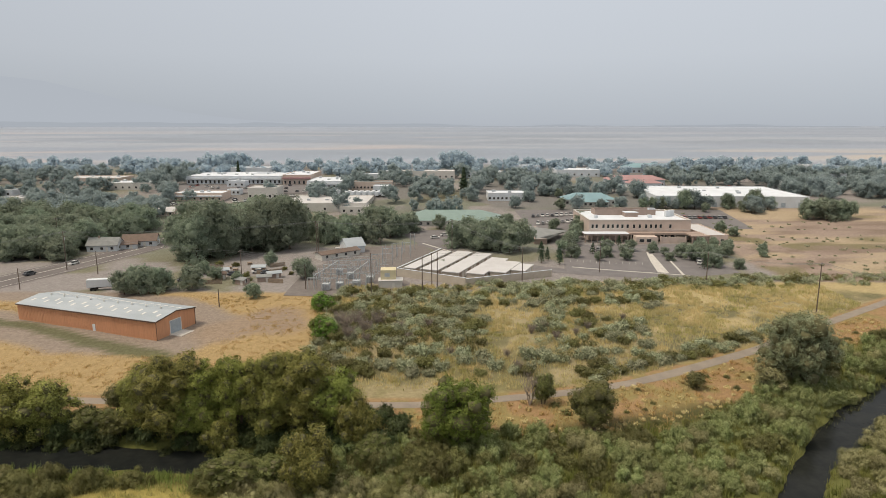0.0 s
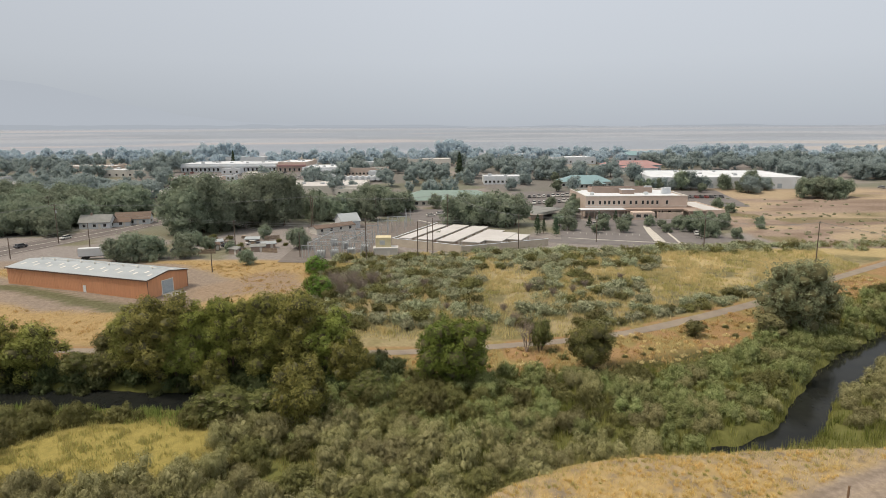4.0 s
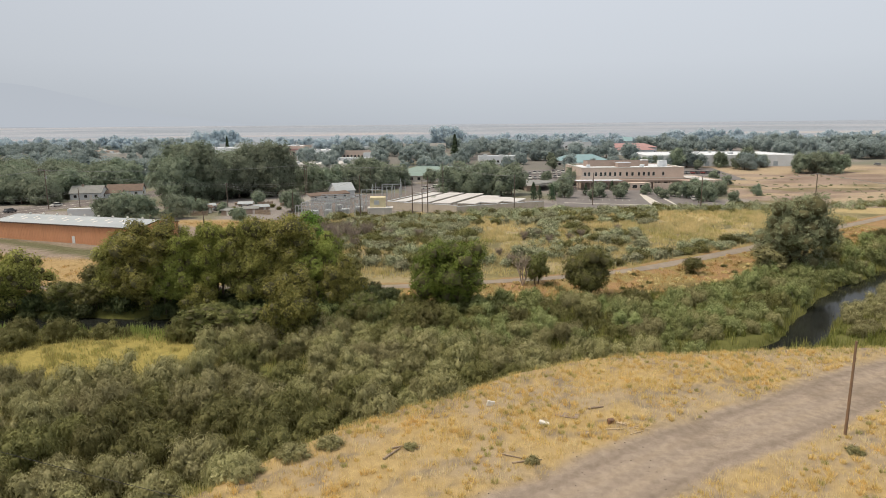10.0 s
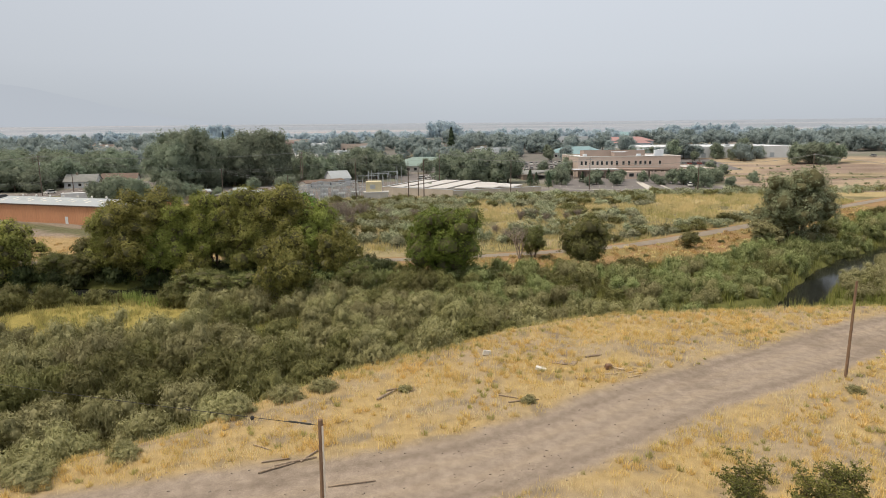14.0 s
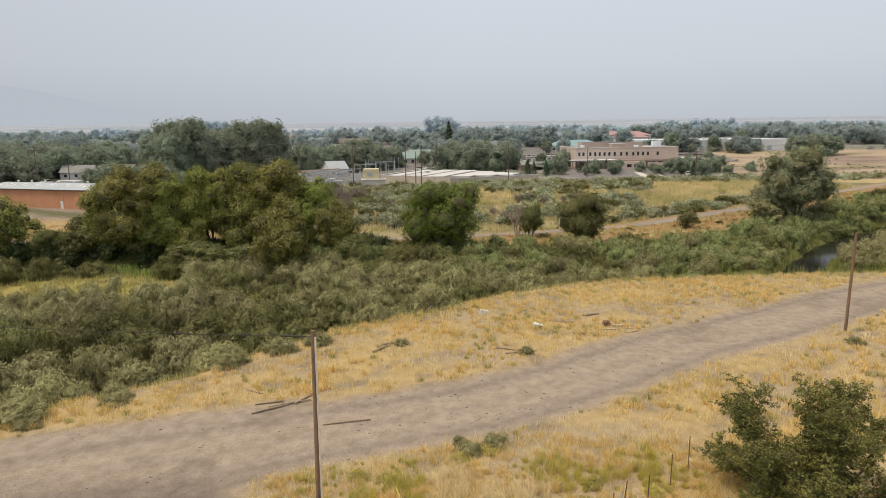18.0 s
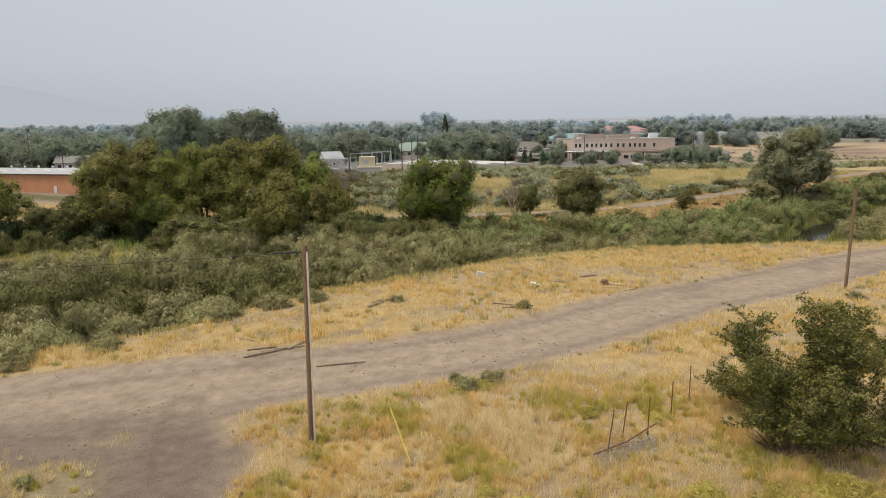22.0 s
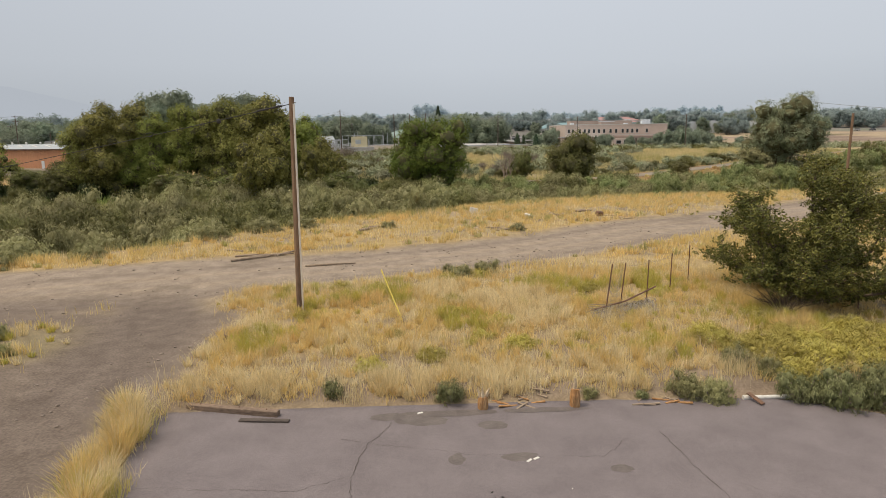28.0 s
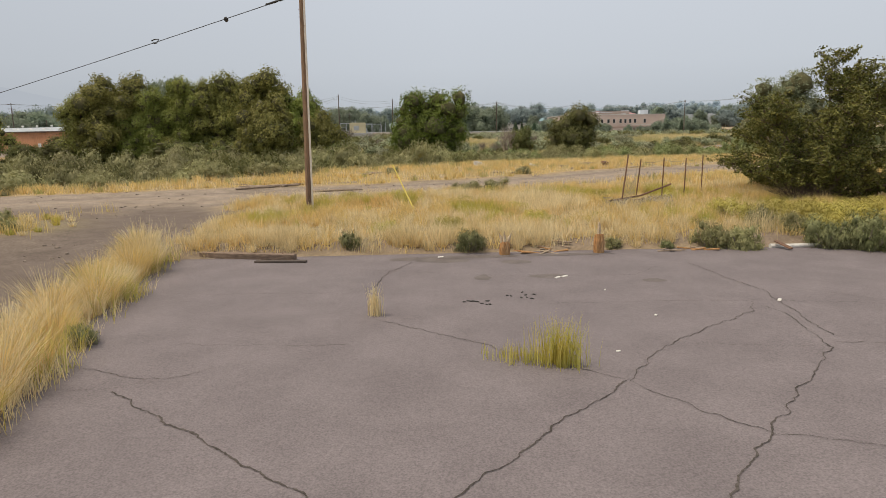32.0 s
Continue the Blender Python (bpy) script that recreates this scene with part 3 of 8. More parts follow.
def ribbon(line, width, lift, mesh_name, step_len=3.0, level=None, jag=0.0):
    """A strip that follows a line of corners over the ground."""
    pts = []
    for (ax, ay), (bx, by) in zip(line[:-1], line[1:]):
        k = max(1, int(math.hypot(bx - ax, by - ay) / step_len))
        pts += [(ax + (bx - ax) * i / k, ay + (by - ay) * i / k) for i in range(k)]
    pts.append(line[-1])
    for _ in range(6):
        pts = [pts[0]] + [((p[0] + 2 * q[0] + r[0]) / 4, (p[1] + 2 * q[1] + r[1]) / 4) for p, q, r in zip(pts, pts[1:], pts[2:])] + [pts[-1]]
    v, f, cols = [], [], 5
    for i, (x, y) in enumerate(pts):
        x0, y0 = pts[max(i - 1, 0)]
        x1, y1 = pts[min(i + 1, len(pts) - 1)]
        d = math.hypot(x1 - x0, y1 - y0)
        nxv, nyv = -(y1 - y0) / d, (x1 - x0) / d
        w = width * (1 + jag * (float(vnoise(x, y, 5)) - 0.5))
        for k in range(cols):
            s = (k / (cols - 1) - 0.5) * w
            px, py = x + nxv * s, y + nyv * s
            v.append((px, py, level if level is not None else gz(px, py) + lift))
    for i in range(len(pts) - 1):
        for k in range(cols - 1):
            f.append((i * cols + k, (i + 1) * cols + k, (i + 1) * cols + k + 1, i * cols + k + 1))
    return np_mesh(mesh_name, v, f, smooth=True)


for reach in (RIVER[:14], RIVER[14:]):
    tagged(part("water", ribbon(reach, 13.0, 0, "water", level=WATER_Z + 0.45), M_WATER), "dark still river water between reedy banks", "river", kind="structure")
tagged(part("cycleway", ribbon(CYCLEWAY, 2.9, 0.07, "cycleway", 2.0), M_PATH), "pale grey asphalt cycleway curving along the river bank", "path", kind="structure")

# ---------------------------------------------------------------- plants


def leaf_quads(centres, normals, size, rng, aspect=0.6):
    """Leaf-shaped quads at the centres, facing about along the normals."""
    n = len(centres)
    t = rng.normal(size=(n, 3))
    t -= normals * (t * normals).sum(1)[:, None]
    t /= np.linalg.norm(t, axis=1)[:, None] + 1e-9
    b = np.cross(normals, t)
    s = (size * rng.uniform(0.6, 1.35, n))[:, None]
    v = np.stack([centres - t * s, centres - b * s * aspect, centres + t * s, centres + b * s * aspect], 1)
    return v.reshape(-1, 3), np.arange(4 * n).reshape(-1, 4)


def crown_cloud(rng, n, radius, height, base, lobes=16, lobe=0.42, taper=0.0, ragged=0.0, skirt=0.0):
    """A lumpy crown whose lowest leaves hang at base: leaf points, the ways they face, limb tips, and the solid hearts
    of its lobes.
    """
    mid, rz = base + height * 0.5, height * 0.5
    k = np.arange(lobes)
    z = 1 - 2 * (k + 0.5) / lobes
    th = k * 2.39996 + rng.uniform(0, 6.28)
    rr = np.sqrt(1 - z * z)
    c = np.stack([rr * np.cos(th), rr * np.sin(th), z], 1) * rng.uniform(0.42 - 0.12 * ragged, 0.78 + 0.08 * ragged, (lobes, 1))
    c += rng.normal(scale=0.08, size=c.shape)
    c[0] *= 0.3
    c[:, 2] = np.minimum(c[:, 2], rng.uniform(0.55, 0.8, lobes))
    lr = lobe * rng.uniform(0.7 - 0.12 * ragged, 1.25 + 0.1 * ragged, lobes)
    w = lr ** 2
    which = rng.choice(lobes, n, p=w / w.sum())
    d = rng.normal(size=(n, 3))
    d /= np.linalg.norm(d, axis=1)[:, None]
    r = rng.uniform(0.45, 1.08, n) ** 0.45 * lr[which]
    size = (radius + rz) * 0.5
    p = c[which] + d * r[:, None] * size / np.array([radius, radius, rz])
    out = d * 0.85 + p * 0.35 + rng.normal(scale=0.3, size=d.shape)
    out[:, 2] += 0.15
    out /= np.linalg.norm(out, axis=1)[:, None]

    def spread(q):
        wide = 1 - taper * (q[:, 2] * 0.5 + 0.5) + skirt * np.clip(-q[:, 2], 0, 1)
        return np.stack([q[:, 0] * radius * wide, q[:, 1] * radius * wide, mid + q[:, 2] * rz], 1)

    hearts = (spread(c), lr[:, None] * np.array([size, size, size]) * 0.76)
    return spread(p), out, np.stack([c[:, 0] * radius, c[:, 1] * radius, mid + c[:, 2] * rz], 1), hearts


def unit_lump():
    bm = bmesh.new()
    bmesh.ops.create_icosphere(bm, subdivisions=1, radius=1.0)
    v = np.array([tuple(q.co) for q in bm.verts])
    f = np.array([[q.index for q in face.verts] for face in bm.faces])
    bm.free()
    return v, f


LUMP_V, LUMP_F = unit_lump()


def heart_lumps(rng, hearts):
    """Ragged solid lumps behind the leaves, one in each lobe of a crown."""
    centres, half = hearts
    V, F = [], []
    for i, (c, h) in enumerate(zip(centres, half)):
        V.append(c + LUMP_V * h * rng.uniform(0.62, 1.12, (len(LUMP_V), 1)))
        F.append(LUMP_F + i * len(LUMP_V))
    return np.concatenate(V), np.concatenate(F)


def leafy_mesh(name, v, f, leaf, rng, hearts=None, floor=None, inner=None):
    """Leaves of one material over solid hearts, which are coloured as the crown's inner shade unless inner is given."""
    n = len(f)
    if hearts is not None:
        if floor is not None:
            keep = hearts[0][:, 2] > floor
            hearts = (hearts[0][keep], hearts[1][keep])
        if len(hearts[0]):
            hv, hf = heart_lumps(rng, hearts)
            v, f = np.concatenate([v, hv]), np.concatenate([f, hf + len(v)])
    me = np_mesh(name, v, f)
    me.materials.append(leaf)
    me.materials.append(inner or M_CROWNSHADE)
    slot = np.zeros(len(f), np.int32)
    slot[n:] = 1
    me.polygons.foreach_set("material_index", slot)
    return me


def leaf_facing(centres, normals, size, rng, aspect=0.6, along=None):
    """Pointed leaves of one triangle each that face along the normals; along: where their tips point."""
    n = len(centres)
    t = rng.normal(size=(n, 3)) if along is None else along + rng.normal(scale=0.35, size=(n, 3))
    t -= normals * (t * normals).sum(1)[:, None]
    t /= np.linalg.norm(t, axis=1)[:, None] + 1e-9
    b = np.cross(normals, t)
    s = (size * rng.uniform(0.6, 1.4, n))[:, None]
    v = np.stack([centres - t * s * 0.6 - b * s * aspect, centres - t * s * 0.6 + b * s * aspect, centres + t * s], 1)
    return v.reshape(-1, 3), np.arange(3 * n).reshape(-1, 3)


def limbs(rng, tips, trunk_r, fork_z, lean=(0, 0), stems=1):
    s = Shape()
    for k in range(stems):
        a = 6.283 * k / stems + rng.uniform(0, 1)
        off = 0.0 if stems == 1 else trunk_r * 2.2
        b = Vector((off * math.cos(a), off * math.sin(a), -0.3))
        top = Vector((lean[0] + off * 2 * math.cos(a), lean[1] + off * 2 * math.sin(a), fork_z))
        s.tube([b, b.lerp(top, 0.15), b.lerp(top, 0.55), top], [trunk_r * 1.35, trunk_r, trunk_r * 0.85, trunk_r * 0.7], 8)
        for t in tips[k::stems]:
            t = Vector(t)
            bend = top.lerp(t, 0.5) + Vector(rng.normal(scale=0.05, size=3)) * (t - top).length
            s.tube([top.lerp(b, 0.12), bend, t], [trunk_r * 0.5, trunk_r * 0.3, trunk_r * 0.1], 5, cap=False)
    return s


TREES = {}


def clumped(rng, p, per, reach):
    """Gather a cloud of leaves into sprays of about `per` leaves each."""
    own = rng.choice(len(p), max(1, len(p) // per), replace=False)
    pick = own[rng.randint(0, len(own), len(p))]
    return p[pick] + rng.normal(scale=reach, size=p.shape), pick, own


def tree_meshes(key, seed, n, radius, height, base, leaf, size, lobes=16, lobe=0.42, trunk=0.3, stems=1, taper=0.0, ragged=0.8, inner=None):
    rng = np.random.RandomState(seed)
    p, out, tips, hearts = crown_cloud(rng, n, radius, height - base, base, lobes, lobe, taper, ragged, 0.35)
    p, pick, own = clumped(rng, p, 12, size * 1.5)
    out = out[pick] + rng.normal(scale=0.28, size=out.shape)
    out /= np.linalg.norm(out, axis=1)[:, None]
    v, f = leaf_facing(p, out, size, rng, 0.6)
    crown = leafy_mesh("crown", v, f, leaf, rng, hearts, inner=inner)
    tr = limbs(rng, tips, trunk, base + (height - base) * 0.28, stems=stems).mesh("trunk")
    tr.materials.append(M_BARK)
    TREES[key] = (crown, tr)


def tree(key, x, y, label, turn=0.0, scale=(1, 1, 1), category="tree", name="tree", group="", sink=0.0):
    crown, tr = TREES[key]
    ob = thing(name, label, category, (x, y, gz(x, y) - sink), turn, group)
    ob.scale = scale
    part("trunk", tr, M_BARK, ob)
    part("crown", crown, None, ob)
    return ob


rnd = random.Random(5)
for i in range(4):
    tree_meshes("willow%d" % i, 20 + i, 42000, 5.3, 17.8, 0.3, L_WILLOW if i < 2 else L_SALLOW, 0.18, 62, 0.215, 0.3, 3, 0.0, 1.3)
tree_meshes("low_willow", 31, 19000, 4.6, 9.5, 0.2, L_WILLOW, 0.165, 44, 0.25, 0.2, 3, 0.0, 1.2)
tree_meshes("big_green", 40, 30000, 7.6, 14.2, 0.3, L_GREEN, 0.18, 46, 0.28, 0.4, 2)
tree_meshes("round_dark", 41, 20000, 5.2, 11.5, 0.3, L_DARK, 0.16, 36, 0.29, 0.3, 2)
tree_meshes("bank_tree", 42, 34000, 8.8, 16.5, 0.5, L_BANKTREE, 0.18, 52, 0.27, 0.35, 3)
tree_meshes("sapling", 43, 4200, 2.6, 7.2, 1.2, L_SAGEDARK, 0.2, 14, 0.42, 0.12)
tree_meshes("shrub_tall", 44, 4600, 3.0, 5.5, 0.1, L_GREEN, 0.2, 14, 0.42, 0.12, 3)
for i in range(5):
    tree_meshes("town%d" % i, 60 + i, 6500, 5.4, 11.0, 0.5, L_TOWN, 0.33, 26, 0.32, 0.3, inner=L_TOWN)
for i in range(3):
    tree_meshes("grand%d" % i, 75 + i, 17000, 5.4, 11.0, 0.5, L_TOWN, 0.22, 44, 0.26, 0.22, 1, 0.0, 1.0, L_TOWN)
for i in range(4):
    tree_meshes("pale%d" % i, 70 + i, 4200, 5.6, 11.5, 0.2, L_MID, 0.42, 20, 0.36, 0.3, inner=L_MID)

for k, (x, y, w, h) in enumerate([(-57, 113.5, 0.9, 0.85), (-51.5, 112, 1.08, 1.03), (-45, 113, 0.82, 0.9), (-39.5, 113, 0.86, 1.02), (-33, 112, 0.95, 1.0), (-25.5, 113, 1.15, 1.05), (-20.5, 112, 0.85, 0.85), (-48, 110.5, 0.7, 0.7), (-30, 115.5, 0.9, 0.95)]):
    tree("willow%d" % (k % 4), x, y, "tall olive-green willow with several leaning trunks by the river", 67 * k, (w, w, h), group="river willows", name="willow_tree")
tree_meshes("thicket", 33, 17000, 4.6, 9.5, 0.1, L_DARK, 0.165, 40, 0.26, 0.2, 4, 0.0, 1.2)
for k, (x, y, w, h) in enumerate([(-21.3, 92.5, 1.08, 1.32), (-15.8, 108, 0.95, 1.15), (-35.5, 95.2, 1.15, 0.62), (-28.5, 95.6, 0.95, 0.55), (-19.5, 95.8, 0.85, 0.48), (-41, 108, 0.75, 0.85), (-76, 113, 1.2, 1.25), (-83, 112.5, 1.25, 1.35), (-68, 113.5, 0.9, 0.6), (-62, 112.5, 0.8, 0.6), (-90, 113, 1.2, 1.2), (-26, 104, 0.7, 0.6), (-12, 103.5, 0.8, 0.55)]):
    tree("thicket" if h < 0.7 else "low_willow", x, y, "low spreading willow thicket on the river bank", 51 * k, (w, w, h), "willow", "low_willow", "river willows")
for x, y, k in ((-66.5, 121.5, 1.0), (-62.5, 122, 0.9)):
    tree("sapling", x, y, "thin young tree between the river and the cycleway", 40 * k, (1.0 * k, 1.0 * k, 0.95 * k))
tree("big_green", 2.6, 109, "broad bright green tree beside the cycleway", 20)
tree("round_dark", 29, 114.5, "rounded dark green tree on the dry river bank", 75)
tree("round_dark", 21.3, 126, "small dark green tree beside the cycleway", 160, (0.48, 0.48, 0.66))
tree("bank_tree", 81.2, 137, "large grey-green spreading tree where the path bends", 30, (1.12, 1.12, 1.08))
tree_meshes("pale_sapling", 46, 6000, 2.6, 7.2, 0.8, L_SAGE, 0.15, 18, 0.36, 0.12)
tree("pale_sapling", 72, 131.5, "pale grey-green young tree beside a larger one", 30, (1.2, 1.2, 1.0))
tree("sapling", 57, 134, "small dark bush on the dry bank", 80, (0.85, 0.85, 0.55))
tree("shrub_tall", -36.5, 186, "dense green shrub at the edge of the gravel yard", 10, (1.25, 1.25, 1.0), "shrub", "shrub")
tree("shrub_tall", -31, 162, "dense dark green shrub beside dead brush", 100, (1.2, 1.2, 1.05), "shrub", "shrub")
tree("shrub_tall", -34, 166, "dense dark green shrub beside dead brush", 200, (0.9, 0.9, 1.0), "shrub", "shrub")

# the spreading shrub tree by the broken fence


def shrub_tree(seed, stems, reach, height):
    """Arching stems that fork into boughs and end in loose sprays of leaves."""
    r = random.Random(seed)
    rng = np.random.RandomState(seed)
    wood, tufts = Shape(), []

    def arch(p, way, length, rad, n, droop):
        pts, d = [p], way.normalized()
        for _ in range(n):
            d = (d + Vector((r.uniform(-0.22, 0.22), r.uniform(-0.22, 0.22), r.uniform(-0.12, 0.2) - droop))).normalized()
            p = p + d * (length / n)
            pts.append(p)
        wood.tube(pts, [rad * (1 - 0.75 * i / n) for i in range(n + 1)], 6 if rad > 0.04 else 4, cap=False)
        return pts, d

    for k in range(stems):
        a = 6.283 * k / stems + r.uniform(-0.3, 0.3)
        tilt = r.uniform(0.15, 1.0) if k % 3 else r.uniform(1.1, 1.5)
        top = Vector((math.cos(a) * tilt, math.sin(a) * tilt, 1.0 if k % 3 else 0.6))
        low_arm = 1.0 if k % 3 else 0.7
        full = low_arm * min(height / max(0.35, top.normalized().z), reach * 1.15) * r.uniform(0.8, 1.05)
        stem, _ = arch(Vector((0.25 * math.cos(a), 0.25 * math.sin(a), -0.15)), top, full, 0.10, 8, 0.03)
        for i in range(2, 9):
            for _ in range(2 if i < 7 else 3):
                b = r.uniform(0, 6.283)
                out = Vector((math.cos(b), math.sin(b), r.uniform(-0.1, 0.9)))
                bough, _ = arch(stem[i], out + (stem[i] - stem[i - 1]).normalized() * 0.9, r.uniform(0.9, 1.9) * (1.15 - 0.05 * i), 0.032, 5, 0.05)
                for q in range(1, 6):
                    tufts.append((bough[q], 0.34 if q < 5 else 0.24))
                    for _ in range(2):
                        c = r.uniform(0, 6.283)
                        twig, _ = arch(bough[q], Vector((math.cos(c), math.sin(c), r.uniform(-0.3, 0.8))), r.uniform(0.35, 0.75), 0.012, 3, 0.08)
                        tufts += [(twig[2], 0.2), (twig[3], 0.16)]
    P, N = [], []
    for c, s in tufts:
        m = int(9 + 26 * s)
        d = rng.normal(size=(m, 3))
        d /= np.linalg.norm(d, axis=1)[:, None]
        P.append(np.array(c) + d * s * rng.uniform(0.2, 1.0, (m, 1)))
        face = d * 0.6 + rng.normal(scale=0.4, size=(m, 3)) + np.array([0, 0, 0.5])
        N.append(face / np.linalg.norm(face, axis=1)[:, None])
    P, N = np.concatenate(P), np.concatenate(N)
    keep = P[:, 2] > 0.3
    v, f = leaf_quads(P[keep], N[keep], 0.062, rng, 0.5)
    crown = np_mesh("crown", v, f)
    crown.materials.append(L_NEAR)
    return crown, wood.mesh("trunk")


TREES["near"] = shrub_tree(90, 20, 5.6, 6.7)
tree("near", 19.2, 27.0, "spreading multi-stemmed green shrub tree beside a broken fence", 40)

# scrub
BUSH = {}


def bush_meshes(key, seed, n, radius, height, leaf, size, lobes=14, aspect=0.3, heart=0.9):
    """A bush of plumes: pointed sprays that rise and lean outwards."""
    rng = np.random.RandomState(seed)
    p, out, tips, hearts = crown_cloud(rng, n, radius, height * 1.3, -height * 0.3, lobes, 0.32, 0.0, 0.8)
    keep = p[:, 2] > 0.02
    p, out = p[keep], out[keep]
    p, pick, own = clumped(rng, p, 5, size * 0.9)
    out = out[pick] * 0.8 + rng.normal(scale=0.22, size=out.shape)
    out /= np.linalg.norm(out, axis=1)[:, None]
    v, f = leaf_facing(p, out, size, rng, aspect, out * 0.35 + np.array([0, 0, 1.1]))
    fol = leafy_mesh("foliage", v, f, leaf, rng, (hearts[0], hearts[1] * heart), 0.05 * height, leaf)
    s = Shape()
    for t in tips[tips[:, 2] > height * 0.3]:
        s.tube([(0.1 * t[0], 0.1 * t[1], -0.1), (0.5 * t[0], 0.5 * t[1], 0.45 * t[2]), tuple(t)], [0.05, 0.035, 0.012], 4, cap=False)
    st = s.mesh("woody_base")
    st.materials.append(M_DEADWOOD)
    BUSH[key] = (fol, st)


def bush(key, x, y, name, label, turn, s, sz=None, category="bush", group=""):
    fol, st = BUSH[key]
    ob = thing(name, label, category, (x, y, gz(x, y) - 0.05), turn, group)
    ob.scale = (s, s, sz or s)
    part("foliage", fol, None, ob)
    part("woody_base", st, None, ob)
    return ob


for i in range(5):
    bush_meshes("sage%d" % i, 110 + i, 9500, 2.2, 2.3, L_SAGE, 0.115, 26 + i, 0.3, 0.8)
    bush_meshes("fieldsage%d" % i, 130 + i, 1800, 2.2, 2.2, L_FIELDSAGE, 0.26, 16)
for i in range(3):
    bush_meshes("olive%d" % i, 120 + i, 9500, 2.2, 2.4, L_SAGEDARK, 0.115, 26 + i, 0.3, 0.8)
    bush_meshes("fieldolive%d" % i, 135 + i, 1800, 2.2, 2.3, L_SAGEDARK, 0.26, 16)
    bush_meshes("hedge%d" % i, 155 + i, 2000, 2.3, 2.6, L_HEDGE, 0.24, 18)


for i in range(3):
    bush_meshes("bank%d" % i, 165 + i, 6500, 2.2, 2.4, L_BANKBRUSH, 0.135, 24 + i, 0.3, 0.8)


def scatter(region, count, gap, seed, ok):
    r = random.Random(seed)
    x0, x1, y0, y1 = region
    out, tries = [], 0
    while len(out) < count and tries < count * 40:
        tries += 1
        x, y = r.uniform(x0, x1), r.uniform(y0, y1)
        if ok(x, y) and all((x - a) ** 2 + (y - b) ** 2 > gap * gap for a, b in out):
            out.append((x, y))
    return out


def low_ok(x, y):
    beyond = y - np.interp(x, EDGE_X, EDGE_Y)
    if beyond < 2.4 or float(away(x, y, RIVER)) < (9.0 if x < -24 else 2.5) or y > 103:
        return False
    if math.hypot((x + 48) * 0.62, y - 85) < 10.5 or math.hypot((x + 20) * 0.6, y - 80) < 2.5:
        return False
    return x < 34 and (x < 14 or y < 86)


flat_spots = []
for size, gap, tries, seed in ((1.4, 4.7, 2600, 3), (1.05, 3.2, 4000, 4), (0.6, 2.0, 4000, 5)):
    r6 = random.Random(seed)
    for _ in range(tries):
        x, y = r6.uniform(-90, 34), r6.uniform(42, 103)
        if all((x - a) ** 2 + (y - b) ** 2 > ((gap + g) / 2) ** 2 for a, b, g, q in flat_spots) and low_ok(x, y):
            flat_spots.append((x, y, gap, size * r6.uniform(0.85, 1.15)))
for k, (x, y, gap, s) in enumerate(flat_spots[:330]):
    dark = vnoise(x, y, 10) > 0.54 or y > 94
    bush(("olive%d" % (k % 3)) if dark else ("sage%d" % (k % 5)), x, y, "sagebrush", "dark olive riverside bush" if dark else "silvery grey-green sagebrush on the river flat", rnd.uniform(0, 360), s, s ** 0.85 * rnd.uniform(0.95, 1.35), group="river flat scrub")

# brush on the field beyond the cycleway, on the bluff and along the streets
for k, (x, y) in enumerate(scatter((-34, 70, 140, 206), 240, 2.6, 11, lambda x, y: y > np.interp(x, *zip(*CYCLEWAY)) + (9 if x < 40 else 8) and (x < 12 or y > 190 or vnoise(x, y, 16) < 0.42))):
    s = rnd.uniform(0.8, 1.4)
    pale = k % 3
    bush(("fieldsage%d" % (k % 5)) if pale else ("fieldolive%d" % (k % 3)), x, y, "field_bush", "grey-green brush in the rough field" if pale else "dark olive brush in the rough field", rnd.uniform(0, 360), s, s * rnd.uniform(0.7, 1.0), group="field brush")
for k in range(34):
    x = 6 + 3.7 * k + rnd.uniform(-1.5, 1.5)
    y = 208 + 4 * math.sin(k * 0.7) + 0.1 * x + rnd.uniform(-2, 2)
    s = rnd.uniform(1.0, 1.7)
    bush("fieldolive%d" % (k % 3) if k % 4 == 0 else "fieldsage%d" % (k % 5), x, y, "field_bush", "low dusty green brush along the field's edge", rnd.uniform(0, 360), s, s * 0.75, group="field brush")
for k in range(44):
    f = k / 43
    x = 34 + 72 * f + rnd.uniform(-2, 2)
    y = float(np.interp(x, *zip(*CYCLEWAY))) + rnd.uniform(4, 9)
    s = rnd.uniform(0.8, 1.3)
    bush("fieldsage%d" % (k % 5) if k % 2 else "fieldolive%d" % (k % 3), x, y, "field_bush", "grey-green brush beside the cycleway", rnd.uniform(0, 360), s, s * 0.8, group="field brush")
def bank_ok(x, y):
    if float(away(x, y, RIVER)) < (4.4 if x > 42 else 6.2 if x < -22 else 1.0) or y - np.interp(x, EDGE_X, EDGE_Y) < 2.4:
        return False
    return float(np.interp(x, (20, 40, 53, 64, 78, 93, 112, 130), (86, 85, 89, 99, 112, 124, 141, 152))) < y < float(np.interp(x, VEG_X, VEG_Y)) - 0.5


